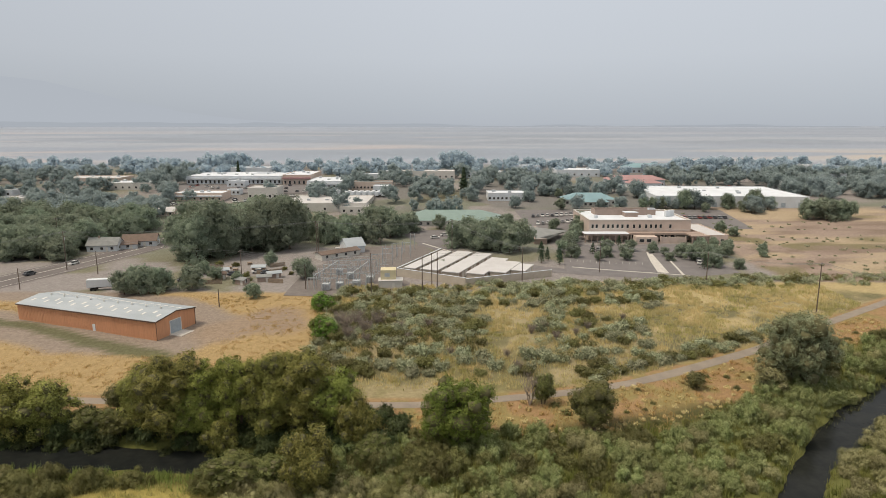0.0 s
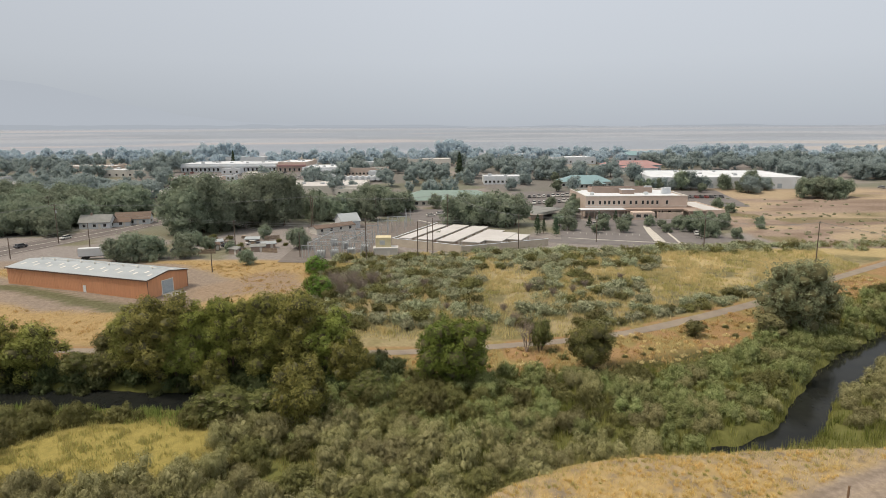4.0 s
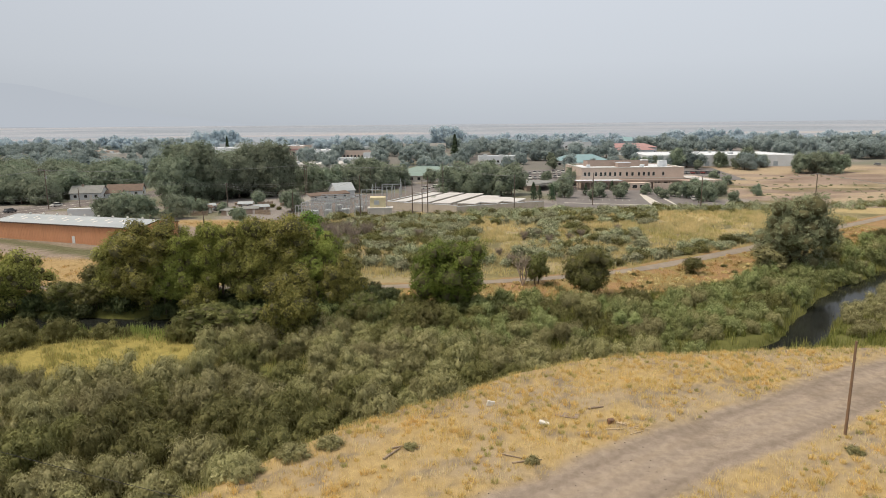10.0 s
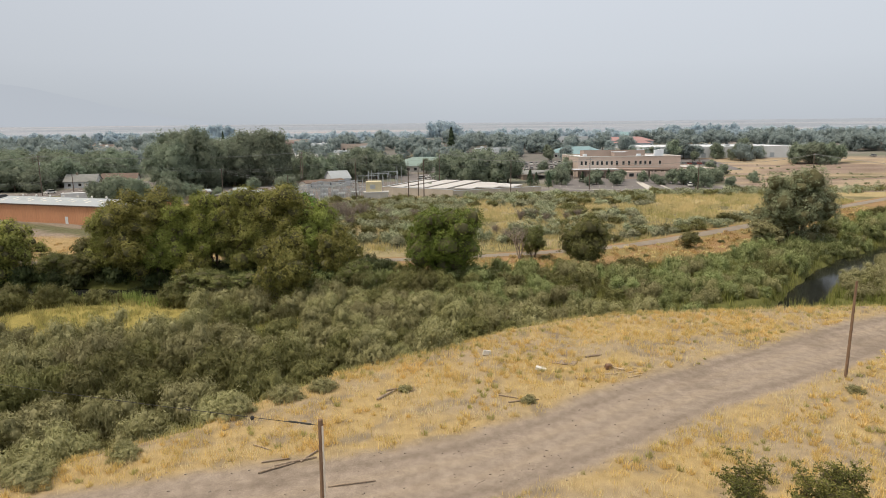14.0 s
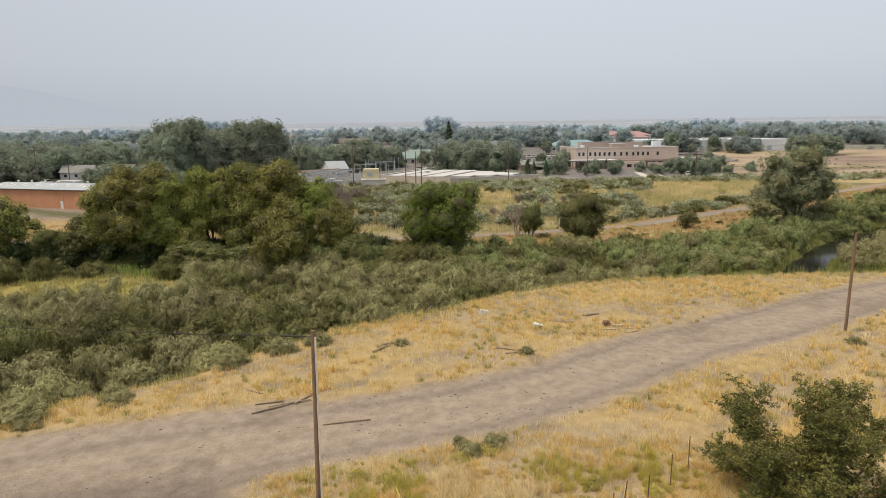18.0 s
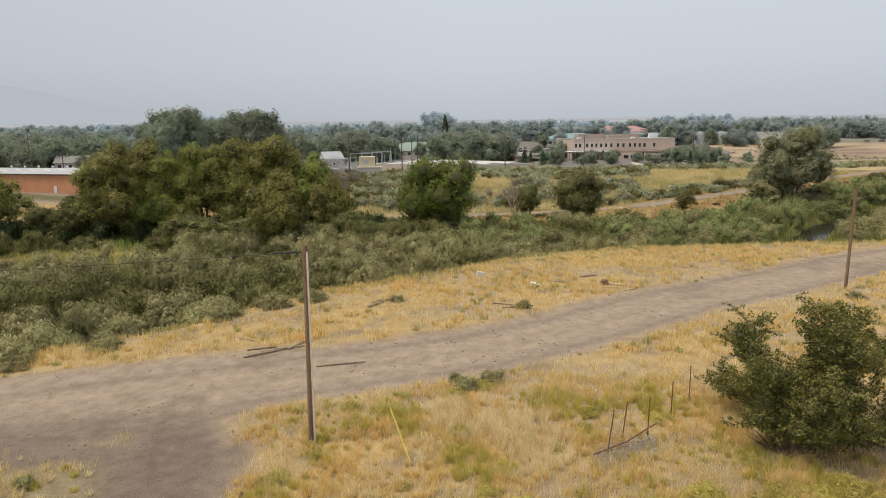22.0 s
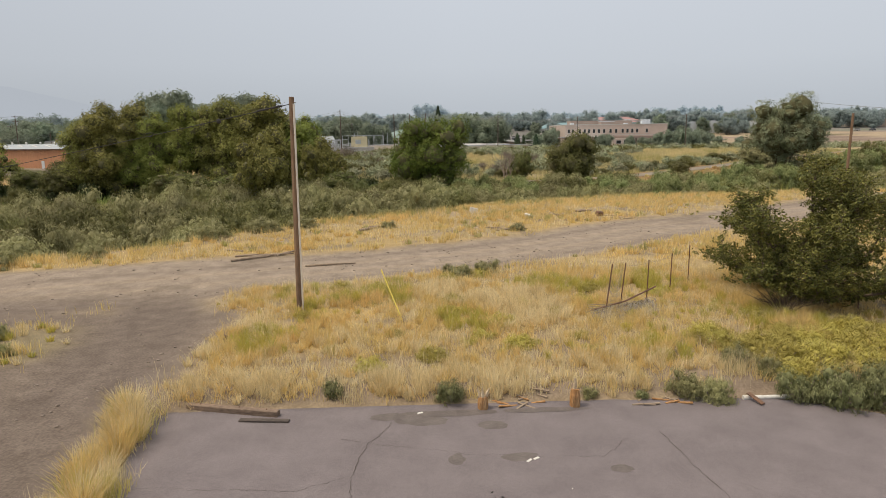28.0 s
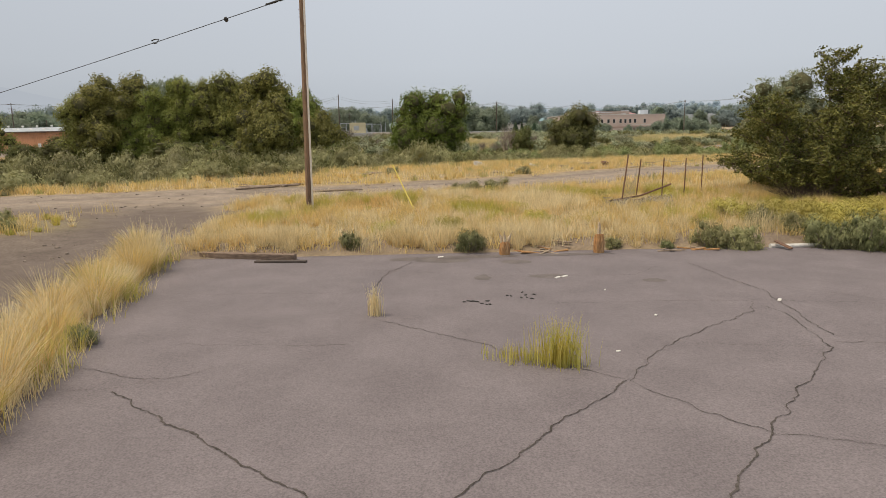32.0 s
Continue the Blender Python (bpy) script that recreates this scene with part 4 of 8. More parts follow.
for k, (x, y) in enumerate(scatter((-22, 125, 84, 172), 290, 2.2, 12, bank_ok)):
    s = rnd.choice((0.6, 0.8, 1.0, 1.25)) * rnd.uniform(0.9, 1.1)
    bush("olive%d" % (k % 3) if vnoise(x, y, 9) < 0.38 else "sage%d" % (k % 5) if k % 5 == 0 else "bank%d" % (k % 3), x, y, "bank_bush", "grey-green willow brush along the river bank", rnd.uniform(0, 360), s, s * rnd.uniform(0.95, 1.35), group="river bank brush")
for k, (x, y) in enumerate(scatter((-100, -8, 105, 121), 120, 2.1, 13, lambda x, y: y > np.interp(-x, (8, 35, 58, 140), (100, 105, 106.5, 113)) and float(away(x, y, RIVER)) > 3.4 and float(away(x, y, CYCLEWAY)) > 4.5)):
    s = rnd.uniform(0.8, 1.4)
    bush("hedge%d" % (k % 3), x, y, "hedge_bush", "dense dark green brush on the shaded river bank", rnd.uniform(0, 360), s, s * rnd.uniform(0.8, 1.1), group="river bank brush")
for k, (x, y) in enumerate(scatter((-2, 118, 112, 172), 34, 4.0, 15, lambda x, y: float(np.interp(x, VEG_X, VEG_Y)) < y < float(np.interp(x, *zip(*CYCLEWAY))) - 3)):
    s = rnd.uniform(0.25, 0.6)
    bush("olive%d" % (k % 3), x, y, "dry_bush", "small olive weed on the dry bank", rnd.uniform(0, 360), s, s * 0.7, group="bank weeds")
for k, (x, y) in enumerate(scatter((62, 116, 86, 122), 46, 2.7, 14, lambda x, y: 5.2 < float(away(x, y, RIVER)) < 24 and y < float(np.interp(x, (53, 64, 78, 93, 112), (86, 98, 111, 122, 138))))):
    s = rnd.uniform(0.9, 1.4)
    bush("sage%d" % (k % 5), x, y, "willow_brush", "silvery willow brush on the near river bank", rnd.uniform(0, 360), s, s, group="river bank brush")
for x, y, s in [(-16, 49.5, 0.8), (-12.5, 52.5, 0.7), (-9.5, 54.5, 0.6), (-22, 42.5, 0.6), (-27.5, 40, 0.8), (-31, 37, 0.9), (-2, 54, 0.35), (9, 51, 0.35), (3.0, 33.8, 0.4), (4.6, 34.6, 0.45), (-26, 38.6, 0.4), (2.6, 34.8, 0.3), (38.5, 52, 0.4)]:
    bush("sage%d" % rnd.randrange(5), x, y, "dry_bush", "small dry grey bush in the golden grass", rnd.uniform(0, 360), s, s * 0.8)



def brush_mass(name, label, spots, leaf, seed, n=260, size=0.3, height=2.0):
    """Low brush too thick to count: plumes of pointed sprays over the given spots."""
    rng = np.random.RandomState(seed)
    V, F, base = [], [], 0
    for x, y, s in spots:
        p, out, tips, hearts = crown_cloud(rng, n, 2.2 * s, height * s * 1.3, -height * s * 0.3, 9, 0.38, 0.0, 0.6)
        keep = p[:, 2] > 0.02
        p, out = p[keep], out[keep]
        v, f = leaf_facing(p + np.array([x, y, gz(x, y)]), out, size, rng, 0.34, out * 0.5 + np.array([0, 0, 1.0]))
        V.append(v)
        F.append(f + base)
        base += len(v)
    tagged(part(name, np_mesh(name, np.concatenate(V), np.concatenate(F)), leaf), label, "brush", kind="stuff")


r8 = random.Random(58)
west = [(x, y, r8.uniform(0.6, 1.5)) for x, y in scatter((-34, 40, 146, 208), 190, 2.4, 61, lambda x, y: y > np.interp(x, *zip(*CYCLEWAY)) + 14 and (x < 8 or vnoise(x, y, 13) < 0.45))]
brush_mass("field_brush", "thick grey-green brush over the rough field", west[::2], L_FIELDSAGE, 62)
brush_mass("field_brush", "thick olive-green brush over the rough field", west[1::2], L_SAGEDARK, 63)
edge = [(x, 206 + 0.1 * x + r8.uniform(-7, 7), r8.uniform(0.6, 1.5)) for x in (20 + 1.25 * i + r8.uniform(-2, 2) for i in range(125))]
brush_mass("edge_brush", "continuous dusty green brush along the edge of the dirt lot", edge[::2], L_FIELDSAGE, 64)
brush_mass("edge_brush", "continuous olive brush along the edge of the dirt lot", edge[1::2], L_SAGEDARK, 65)
lot_weeds = [(x, y, r8.uniform(0.25, 0.8)) for x, y in scatter((124, 215, 226, 370), 120, 3.0, 66, lambda x, y: vnoise(x * 0.5 + 70, y * 1.6, 15) > 0.52)]
brush_mass("lot_weeds", "low dusty weeds scattered over the dirt lot", lot_weeds, L_FIELDSAGE, 67, 130, 0.3, 1.1)

bank_tufts = [(x, y, r8.uniform(0.18, 0.5)) for x, y in scatter((-6, 124, 108, 178), 260, 1.6, 68, lambda x, y: float(np.interp(x, VEG_X, VEG_Y)) - 1 < y < float(np.interp(x, *zip(*CYCLEWAY))) - 2)]
brush_mass("bank_tufts", "dry tufts and low weeds over the orange bank", bank_tufts[::2], L_BANK, 69, 110, 0.3, 1.6)
brush_mass("bank_tufts", "olive weeds and dry grass over the orange bank", bank_tufts[1::2], L_FIELD, 70, 110, 0.3, 1.4)

# bare, dead brush
def twigs(seed, count, radius, height, thick=0.035):
    r = random.Random(seed)
    s = Shape()
    for _ in range(count):
        a, q = r.uniform(0, 6.283), r.uniform(0.2, 1) * radius
        top = Vector((q * math.cos(a), q * math.sin(a), height * r.uniform(0.5, 1)))
        mid = top * 0.5 + Vector((r.uniform(-0.3, 0.3), r.uniform(-0.3, 0.3), height * 0.12))
        s.tube([(0.15 * top.x, 0.15 * top.y, -0.1), mid, top], [thick, thick * 0.6, thick * 0.2], 4, cap=False)
        for _ in range(3):
            e = mid.lerp(top, r.random()) + Vector((r.uniform(-0.7, 0.7), r.uniform(-0.7, 0.7), r.uniform(0.1, 0.9))) * height * 0.22
            s.tube([mid.lerp(top, 0.3), e], [thick * 0.4, thick * 0.15], 3, cap=False)
    return s.mesh("dead_twigs")


dead_me = [twigs(200 + i, 110, 2.0, 3.2, 0.03) for i in range(3)]
for k, (x, y, s) in enumerate([(-27, 166, 1.8), (-24, 170, 1.9), (-21, 164, 1.7), (-29, 172, 1.6), (-18, 171, 1.7), (-25, 160, 1.5), (-9, 160, 0.8), (24, 165, 1.0), (28, 168, 0.9), (18, 143, 1.0), (16, 150, 0.8), (36, 164, 0.8), (2, 152, 0.7), (-14, 176, 0.9), (52, 176, 0.8), (-6, 107, 0.6), (-12, 166, 1.2), (-4, 170, 1.0), (-20, 158, 1.1), (30, 160, 1.0), (40, 168, 0.9)]):
    ob = tagged(part("dead_brush", dead_me[k % 3], M_DEADWOOD), "bare grey dead brush in the rough field", "dead bush", "dead brush")
    ob.matrix_world = pose(x, y, gz(x, y), 0, 0, 47 * k) @ Matrix.Diagonal((s, s, s * 0.9, 1))


def bare_tree(seed, height, r0):
    r = random.Random(seed)
    s = Shape()

    def grow(p, d, length, rad, depth):
        q = p + d * length
        mid = p.lerp(q, 0.5) + Vector((r.uniform(-1, 1), r.uniform(-1, 1), 0)) * length * 0.06
        s.tube([p, mid, q], [rad, rad * 0.85, rad * 0.65], 5 if depth < 2 else 3, cap=False)
        if depth < 5:
            for _ in range(3 if depth < 3 else 2):
                nd = (d + Vector((r.uniform(-1, 1), r.uniform(-1, 1), r.uniform(-0.15, 0.7))) * 0.75).normalized()
                grow(mid.lerp(q, r.uniform(0.2, 1)), nd, length * r.uniform(0.55, 0.8), rad * 0.58, depth + 1)

    for a in (0.3, 2.6, 4.4):
        grow(Vector((0, 0, -0.2)), Vector((0.3 * math.cos(a), 0.3 * math.sin(a), 1)).normalized(), height * 0.33, r0, 0)
    return s.mesh("bare_tree")


dead_tree = bare_tree(230, 9.0, 0.17)
ob = tagged(part("dead_tree", dead_tree, M_DEADWOOD), "bare leafless grey tree beside a small green one", "dead tree")
ob.matrix_world = pose(18.4, 125.6, gz(18.4, 125.6), 0, 0, 0)

# ---------------------------------------------------------------- grass and reeds


def blades(x, y, z, height, width, rng, lean=0.35, plain=False):
    """Bent blades of three triangles each."""
    n = len(x)
    a = rng.uniform(0, 6.283, n)
    side = np.stack([np.cos(a), np.sin(a), np.zeros(n)], 1) * (width * 0.5)[:, None]
    b = rng.uniform(0, 6.283, n)
    q = rng.uniform(0.1, 1, n) * lean * height
    bend = np.stack([np.cos(b) * q, np.sin(b) * q, np.zeros(n)], 1)
    base = np.stack([x, y, z], 1)
    mid = base + bend * 0.3 + np.stack([0 * x, 0 * x, height * 0.55], 1)
    tip = base + bend + np.stack([0 * x, 0 * x, height], 1)
    v = np.stack([base - side, base + side, mid + side * 0.8, mid - side * 0.8, tip], 1).reshape(-1, 3)
    if plain:
        v = np.stack([base - side, base + side, tip], 1).reshape(-1, 3)
        return v, np.arange(3 * n).reshape(-1, 3)
    k = np.arange(n)[:, None] * 5
    f = np.concatenate([k + [0, 1, 2], k + [0, 2, 3], k + [3, 2, 4]], 1).reshape(-1, 3)
    return v, f


def sward(name, label, count, region, h, w, leaf, seed, where, clump=0.0, lean=0.35, plain=False):
    """A stand of grass: count tries within region, kept where `where` is larger than a random number."""
    rng = np.random.RandomState(seed)
    x, y = rng.uniform(region[0], region[1], count), rng.uniform(region[2], region[3], count)
    if clump:
        tufts = max(1, int((region[1] - region[0]) * (region[3] - region[2]) / clump ** 2))
        tx, ty = rng.uniform(region[0], region[1], tufts), rng.uniform(region[2], region[3], tufts)
        own = rng.randint(0, tufts, count)
        x, y = tx[own] + rng.normal(scale=clump * 0.28, size=count), ty[own] + rng.normal(scale=clump * 0.28, size=count)
    keep = rng.rand(count) < where(x, y)
    x, y = x[keep], y[keep]
    size = 0.55 + 0.9 * vnoise(x, y, 1.3, 2)
    hh = rng.uniform(h[0], h[1], len(x)) * size
    v, f = blades(x, y, ground_z(x, y) - 0.03, hh, rng.uniform(w[0], w[1], len(x)), rng, lean, plain)
    return tagged(part(name, np_mesh(name, v, f), leaf), label, "grass", kind="stuff")


def on_bench(x, y):
    beyond = y - np.interp(x, EDGE_X, EDGE_Y) + 1.6 * (vnoise(x, y, 5) - 0.5)
    wob = 2.4 * (vnoise(x, y, 5) - 0.5) + 1.2 * (vnoise(x, y, 1.6) - 0.5)
    track = np.maximum(step(0.9, -0.6, away(x, y, TRACK) - 4.6 - 1.6 * step(-4, -14, x) + wob), step(0.7, -0.5, away(x, y, SPUR) - 2.7 + 0.8 * wob))
    lot = step(17.5, 17.15, y + 0.5 * (vnoise(x, y, 1.2) - 0.5)) * step(-7.3, -6.7, x) * (x < 25)
    return step(2.5, 0.0, beyond) * (1 - track) * (1 - lot) * (1 - 0.97 * worn_yard(x, y))


def sandy_gap(x, y):
    return 1 - step(2.2, 1.0, away(x, y, [(11, 16.6), (16, 15.2), (22, 12)]))


def strip(x, y):
    left = np.interp(y, (2, 5.7, 8.5, 13, 16.5), (-5.2, -5.6, -6.2, -6.9, -7.4))
    return step(1.0, 0.35, np.abs(x - left + 0.25) + 0.5 * (vnoise(x, y, 1.1) - 0.5)) * step(17.2, 16.4, y)


sward("meadow_grass", "tall golden dry grass between the lot and the track", 130000, (-9, 26, 16.8, 35), (0.12, 0.42), (0.010, 0.024), L_GOLD, 1, lambda x, y: on_bench(x, y) * sandy_gap(x, y) * (0.2 + 0.8 * step(0.36, 0.6, vnoise(x, y, 1.7))), 0.5, 1.0)
sward("meadow_grass", "fine pale dry grass between the lot and the track", 80000, (-9, 26, 16.8, 35), (0.2, 0.65), (0.006, 0.014), L_STRAW, 15, lambda x, y: on_bench(x, y) * sandy_gap(x, y) * (0.3 + 0.7 * step(0.45, 0.6, vnoise(x + 9, y, 2.4))), 0.7, 0.9)
sward("straw_grass", "pale straw-coloured grass tufts along the asphalt", 20000, (-8.6, 13, 16.9, 20.5), (0.25, 0.85), (0.006, 0.016), L_STRAW, 2, lambda x, y: on_bench(x, y) * step(0.45, 0.62, vnoise(x + 40, y, 0.9)) * step(20.5, 17.5, y), 0.6, 0.5)
sward("verge_grass", "tall straw-coloured grass growing along the asphalt's side", 16000, (-8.6, -4.4, 1.5, 17.3), (0.2, 0.6), (0.006, 0.015), L_STRAW, 3, strip, 1.0, 0.85)
sward("verge_grass", "yellow-green grass growing along the asphalt's side", 12000, (-8.6, -4.4, 1.5, 17.3), (0.25, 0.9), (0.008, 0.018), L_TUFT, 4, strip, 1.1, 0.8)
sward("spur_grass", "patchy dry grass beside the dirt spur", 32000, (-27, -12, 10, 30), (0.25, 0.6), (0.012, 0.03), L_GOLD, 5, lambda x, y: on_bench(x, y) * step(0.42, 0.6, vnoise(x, y, 2.2)), 0.6, 0.6)
sward("bluff_grass", "golden dry grass on the bluff beyond the track", 190000, (-34, 64, 33, 84), (0.25, 0.65), (0.025, 0.055), L_GOLD, 6, lambda x, y: on_bench(x, y) * (0.15 + 0.85 * step(0.40, 0.58, vnoise(x, y, 2.6))), 0.8, 0.6, True)
sward("bluff_grass", "pale dry grass on the bluff beyond the track", 90000, (-34, 64, 33, 84), (0.25, 0.7), (0.02, 0.045), L_STRAW, 7, lambda x, y: on_bench(x, y) * (0.1 + 0.9 * step(0.50, 0.64, vnoise(x + 77, y, 2.0))), 0.9, 0.6, True)
sward("bluff_rim_grass", "yellow-green weeds along the bluff's rim", 60000, (-34, 64, 33, 84), (0.3, 0.8), (0.03, 0.06), L_MEADOW, 16, lambda x, y: step(3.4, 1.6, np.abs(y - np.interp(x, EDGE_X, EDGE_Y) - 0.5) + 2 * (vnoise(x, y, 4) - 0.5)), 0.9, 0.5, True)
sward("riverside_meadow", "yellow-green grass in a clearing of the river flat", 110000, (-90, 34, 44, 104), (0.4, 1.0), (0.05, 0.12), L_MEADOW, 8, lambda x, y: step(1.5, 5, y - np.interp(x, EDGE_X, EDGE_Y)) * step(5, 8, away(x, y, RIVER)) * (0.45 + 0.55 * step(13, 8, np.hypot((x + 54) * 0.75, y - 86))), 1.6, 0.5, True)
sward("reeds", "tall green reeds and sedge along the river", 150000, (-22, 125, 80, 172), (0.9, 2.0), (0.06, 0.14), L_REED, 9, lambda x, y: step(2.2, 3.2, away(x, y, RIVER) + 1.6 * (vnoise(x, y, 5) - 0.5) + 6 * ((x < 40) & (x > -22))) * step(3, 0, y - np.interp(x, VEG_X, VEG_Y) + 3 * (vnoise(x, y, 4) - 0.5)) * step(1, 3, y - np.interp(x, EDGE_X, EDGE_Y)) * (0.35 + 0.65 * step(0.4, 0.6, vnoise(x, y, 6))), 1.2, 0.35, True)
sward("river_sedge", "dark green sedge beside the narrow stream", 30000, (-96, -18, 84, 112), (0.7, 1.6), (0.06, 0.14), L_REED, 10, lambda x, y: step(12, 6, away(x, y, RIVER) + 4 * (vnoise(x, y, 5) - 0.5)) * step(5.4, 6.8, away(x, y, RIVER)), 1.2, 0.35, True)
sward("bank_grass", "dry orange-brown grass on the bank below the cycleway", 110000, (-25, 125, 108, 180), (0.25, 0.7), (0.06, 0.15), L_BANK, 12, lambda x, y: step(2.0, 2.6, away(x, y, CYCLEWAY)) * step(-1, 1, y - np.interp(x, VEG_X, VEG_Y) + 3 * (vnoise(x, y, 4) - 0.5)) * (0.25 + 0.75 * step(0.42, 0.6, vnoise(x, y, 4))) * (y < np.interp(x, *zip(*CYCLEWAY))), 1.0, 0.5, True)
sward("field_grass", "rough yellow grass of the field beyond the cycleway", 200000, (-34, 130, 134, 214), (0.5, 1.3), (0.08, 0.19), L_FIELD, 13, lambda x, y: step(2.2, 4, y - np.interp(x, *zip(*CYCLEWAY))) * (0.25 + 0.75 * step(0.38, 0.58, vnoise(x, y, 7))), 1.8, 0.4, True)
sward("field_grass", "greenish sedge of the field beyond the cycleway", 80000, (-34, 130, 130, 214), (0.5, 1.2), (0.08, 0.17), L_MEADOW, 14, lambda x, y: step(2.2, 4, y - np.interp(x, *zip(*CYCLEWAY))) * step(0.5, 0.62, vnoise(x + 60, y, 13)), 1.8, 0.4, True)
sward("yard_grass", "dry golden grass round the long shed", 70000, (-150, -34, 129, 200), (0.2, 0.5), (0.08, 0.18), L_BANK, 17, lambda x, y: step(2.2, 4, y - np.interp(x, *zip(*CYCLEWAY))) * step(8, 11, away(x, y, [(-150, 206), (-118, 200), (-86, 190), (-64, 172), (-70, 160), (-100, 162), (-140, 178)])) * (0.2 + 0.8 * step(0.42, 0.6, vnoise(x, y, 6))), 1.5, 0.5, True)

def bunches(name, label, spots, leaf, seed, n, h, w, r=0.13, lean=0.75, dip=0.05):
    """Bunch grass too plentiful to count: fountains of blades that lean out of one root each."""
    rng = np.random.RandomState(seed)
    V, F, base = [], [], 0
    for x, y, s in spots:
        m = max(8, int(n * s))
        a, q = rng.uniform(0, 6.283, m), np.sqrt(rng.uniform(0, 1, m))
        bx, by = np.cos(a) * q * r * s, np.sin(a) * q * r * s
        hh = h * s * rng.uniform(0.55, 1.1, m) * (1 - 0.3 * q)
        reach = hh * lean * q * rng.uniform(0.5, 1.2, m)
        turn = a + rng.normal(scale=0.5, size=m)
        root = np.stack([x + bx, y + by, 0 * bx + gz(x, y) - dip], 1)
        tip = root + np.stack([np.cos(turn) * reach, np.sin(turn) * reach, hh], 1)
        mid = root + (tip - root) * np.array([0.38, 0.38, 0.6])
        c = rng.uniform(0, 6.283, m)
        side = np.stack([np.cos(c), np.sin(c), 0 * c], 1) * (w * rng.uniform(0.6, 1.3, m))[:, None]
        v = np.stack([root - side, root + side, mid + side * 0.8, mid - side * 0.8, tip], 1).reshape(-1, 3)
        k = np.arange(m)[:, None] * 5 + base
        V.append(v)
        F.append(np.concatenate([k + [0, 1, 2], k + [0, 2, 3], k + [3, 2, 4]], 1).reshape(-1, 3))
        base += 5 * m
    return tagged(part(name, np_mesh(name, np.concatenate(V), np.concatenate(F)), leaf), label, "grass", kind="stuff")


def tuft_spots(region, count, gap, seed, low, high, where):
    """Roots of tufts: at least a gap apart, thicker and taller where `where` is larger."""
    rng = np.random.RandomState(seed)
    x, y = rng.uniform(region[0], region[1], count * 5), rng.uniform(region[2], region[3], count * 5)
    k = where(x, y)
    keep = rng.rand(len(x)) < k
    out, cells = [], {}
    for a, b, q in zip(x[keep], y[keep], k[keep]):
        i, j = int(a // gap), int(b // gap)
        if all((a - c) ** 2 + (b - d) ** 2 > gap * gap for u in (-1, 0, 1) for v in (-1, 0, 1) for c, d in cells.get((i + u, j + v), ())):
            cells.setdefault((i, j), []).append((a, b))
            out.append((float(a), float(b), float(low + (high - low) * q * rng.uniform(0.6, 1.0))))
        if len(out) >= count:
            break
    return out


def meadow_weight(x, y):
    lush = step(0.34, 0.62, vnoise(x + 13, y, 3.2))
    return on_bench(x, y) * sandy_gap(x, y) * (0.12 + 0.88 * lush) * (0.35 + 0.65 * step(18.3, 20.2, y + 2.5 * (vnoise(x, y, 2.2) - 0.5)))


def rim_weight(x, y):
    return on_bench(x, y) * sandy_gap(x, y) * step(0.4, 0.58, vnoise(x + 70, y * 0.5, 1.6))


r9 = random.Random(92)
lot_rim = tuft_spots((-7.5, 10.5, 16.9, 19.0), 70, 0.3, 93, 0.6, 1.3, rim_weight)
meadow = tuft_spots((-9, 18, 17.6, 33), 800, 0.36, 94, 0.5, 1.35, meadow_weight)
verge = []
for i in range(78):
    y = 2 + 0.19 * i
    verge.append((float(np.interp(y, (2, 5.7, 8.5, 13, 16.5), (-5.2, -5.6, -6.2, -6.9, -7.4))) - 0.3 + r9.uniform(-0.5, 0.4), y + r9.uniform(-0.1, 0.1), r9.uniform(0.7, 1.6)))
rough = tuft_spots((-32, 62, 34, 82), 800, 0.7, 95, 0.6, 1.4, lambda x, y: on_bench(x, y) * step(0.38, 0.6, vnoise(x, y, 4.5)))
bunches("bunch_grass", "pale bunch grass in tufts along the asphalt's edge", lot_rim, L_STRAW, 96, 130, 0.62, 0.006)
sorts = {"gold": [], "straw": [], "green": []}
for spot in meadow:
    patch = float(vnoise(spot[0] + 55, spot[1], 3.6)) + r9.uniform(-0.09, 0.09)
    sorts["straw" if spot[1] < 19.6 + r9.uniform(-1, 1) else "green" if patch > 0.54 else "gold" if patch > 0.36 else "straw"].append(spot)
bunches("bunch_grass", "golden bunch grass in tufts over the meadow", sorts["gold"], L_GOLD, 97, 120, 0.68, 0.008)
bunches("bunch_grass", "pale bunch grass in tufts over the meadow", sorts["straw"], L_STRAW, 98, 120, 0.72, 0.007)
bunches("bunch_grass", "yellow-green weeds in tufts over the meadow", sorts["green"], L_TUFT, 99, 130, 0.6, 0.008)
spur_tufts = tuft_spots((-24, -8.5, 10, 29), 150, 0.5, 104, 0.5, 1.2, lambda x, y: on_bench(x, y) * step(0.45, 0.6, vnoise(x, y, 2.5)))
bunches("spur_tufts", "olive and straw tufts beside the dirt spur", spur_tufts[::2], L_TUFT, 105, 90, 0.45, 0.009)
bunches("spur_tufts", "straw tufts beside the dirt spur", spur_tufts[1::2], L_STRAW, 106, 90, 0.55, 0.008)
bunches("verge_bunches", "tall arching straw tufts along the asphalt's side", verge[::2], L_STRAW, 100, 230, 0.88, 0.006, 0.16, 0.85)
bunches("verge_bunches", "golden tufts along the asphalt's side", verge[1::2], L_GOLD, 107, 200, 0.75, 0.007, 0.16, 0.85)
bunches("verge_bunches", "yellow-green tufts along the asphalt's side", verge[::7], L_TUFT, 101, 150, 0.6, 0.007, 0.16, 0.8)
bunches("bluff_bunches", "golden tufts over the bluff", [m for i, m in enumerate(rough) if i % 4], L_GOLD, 102, 46, 0.6, 0.02, 0.22, 0.8)
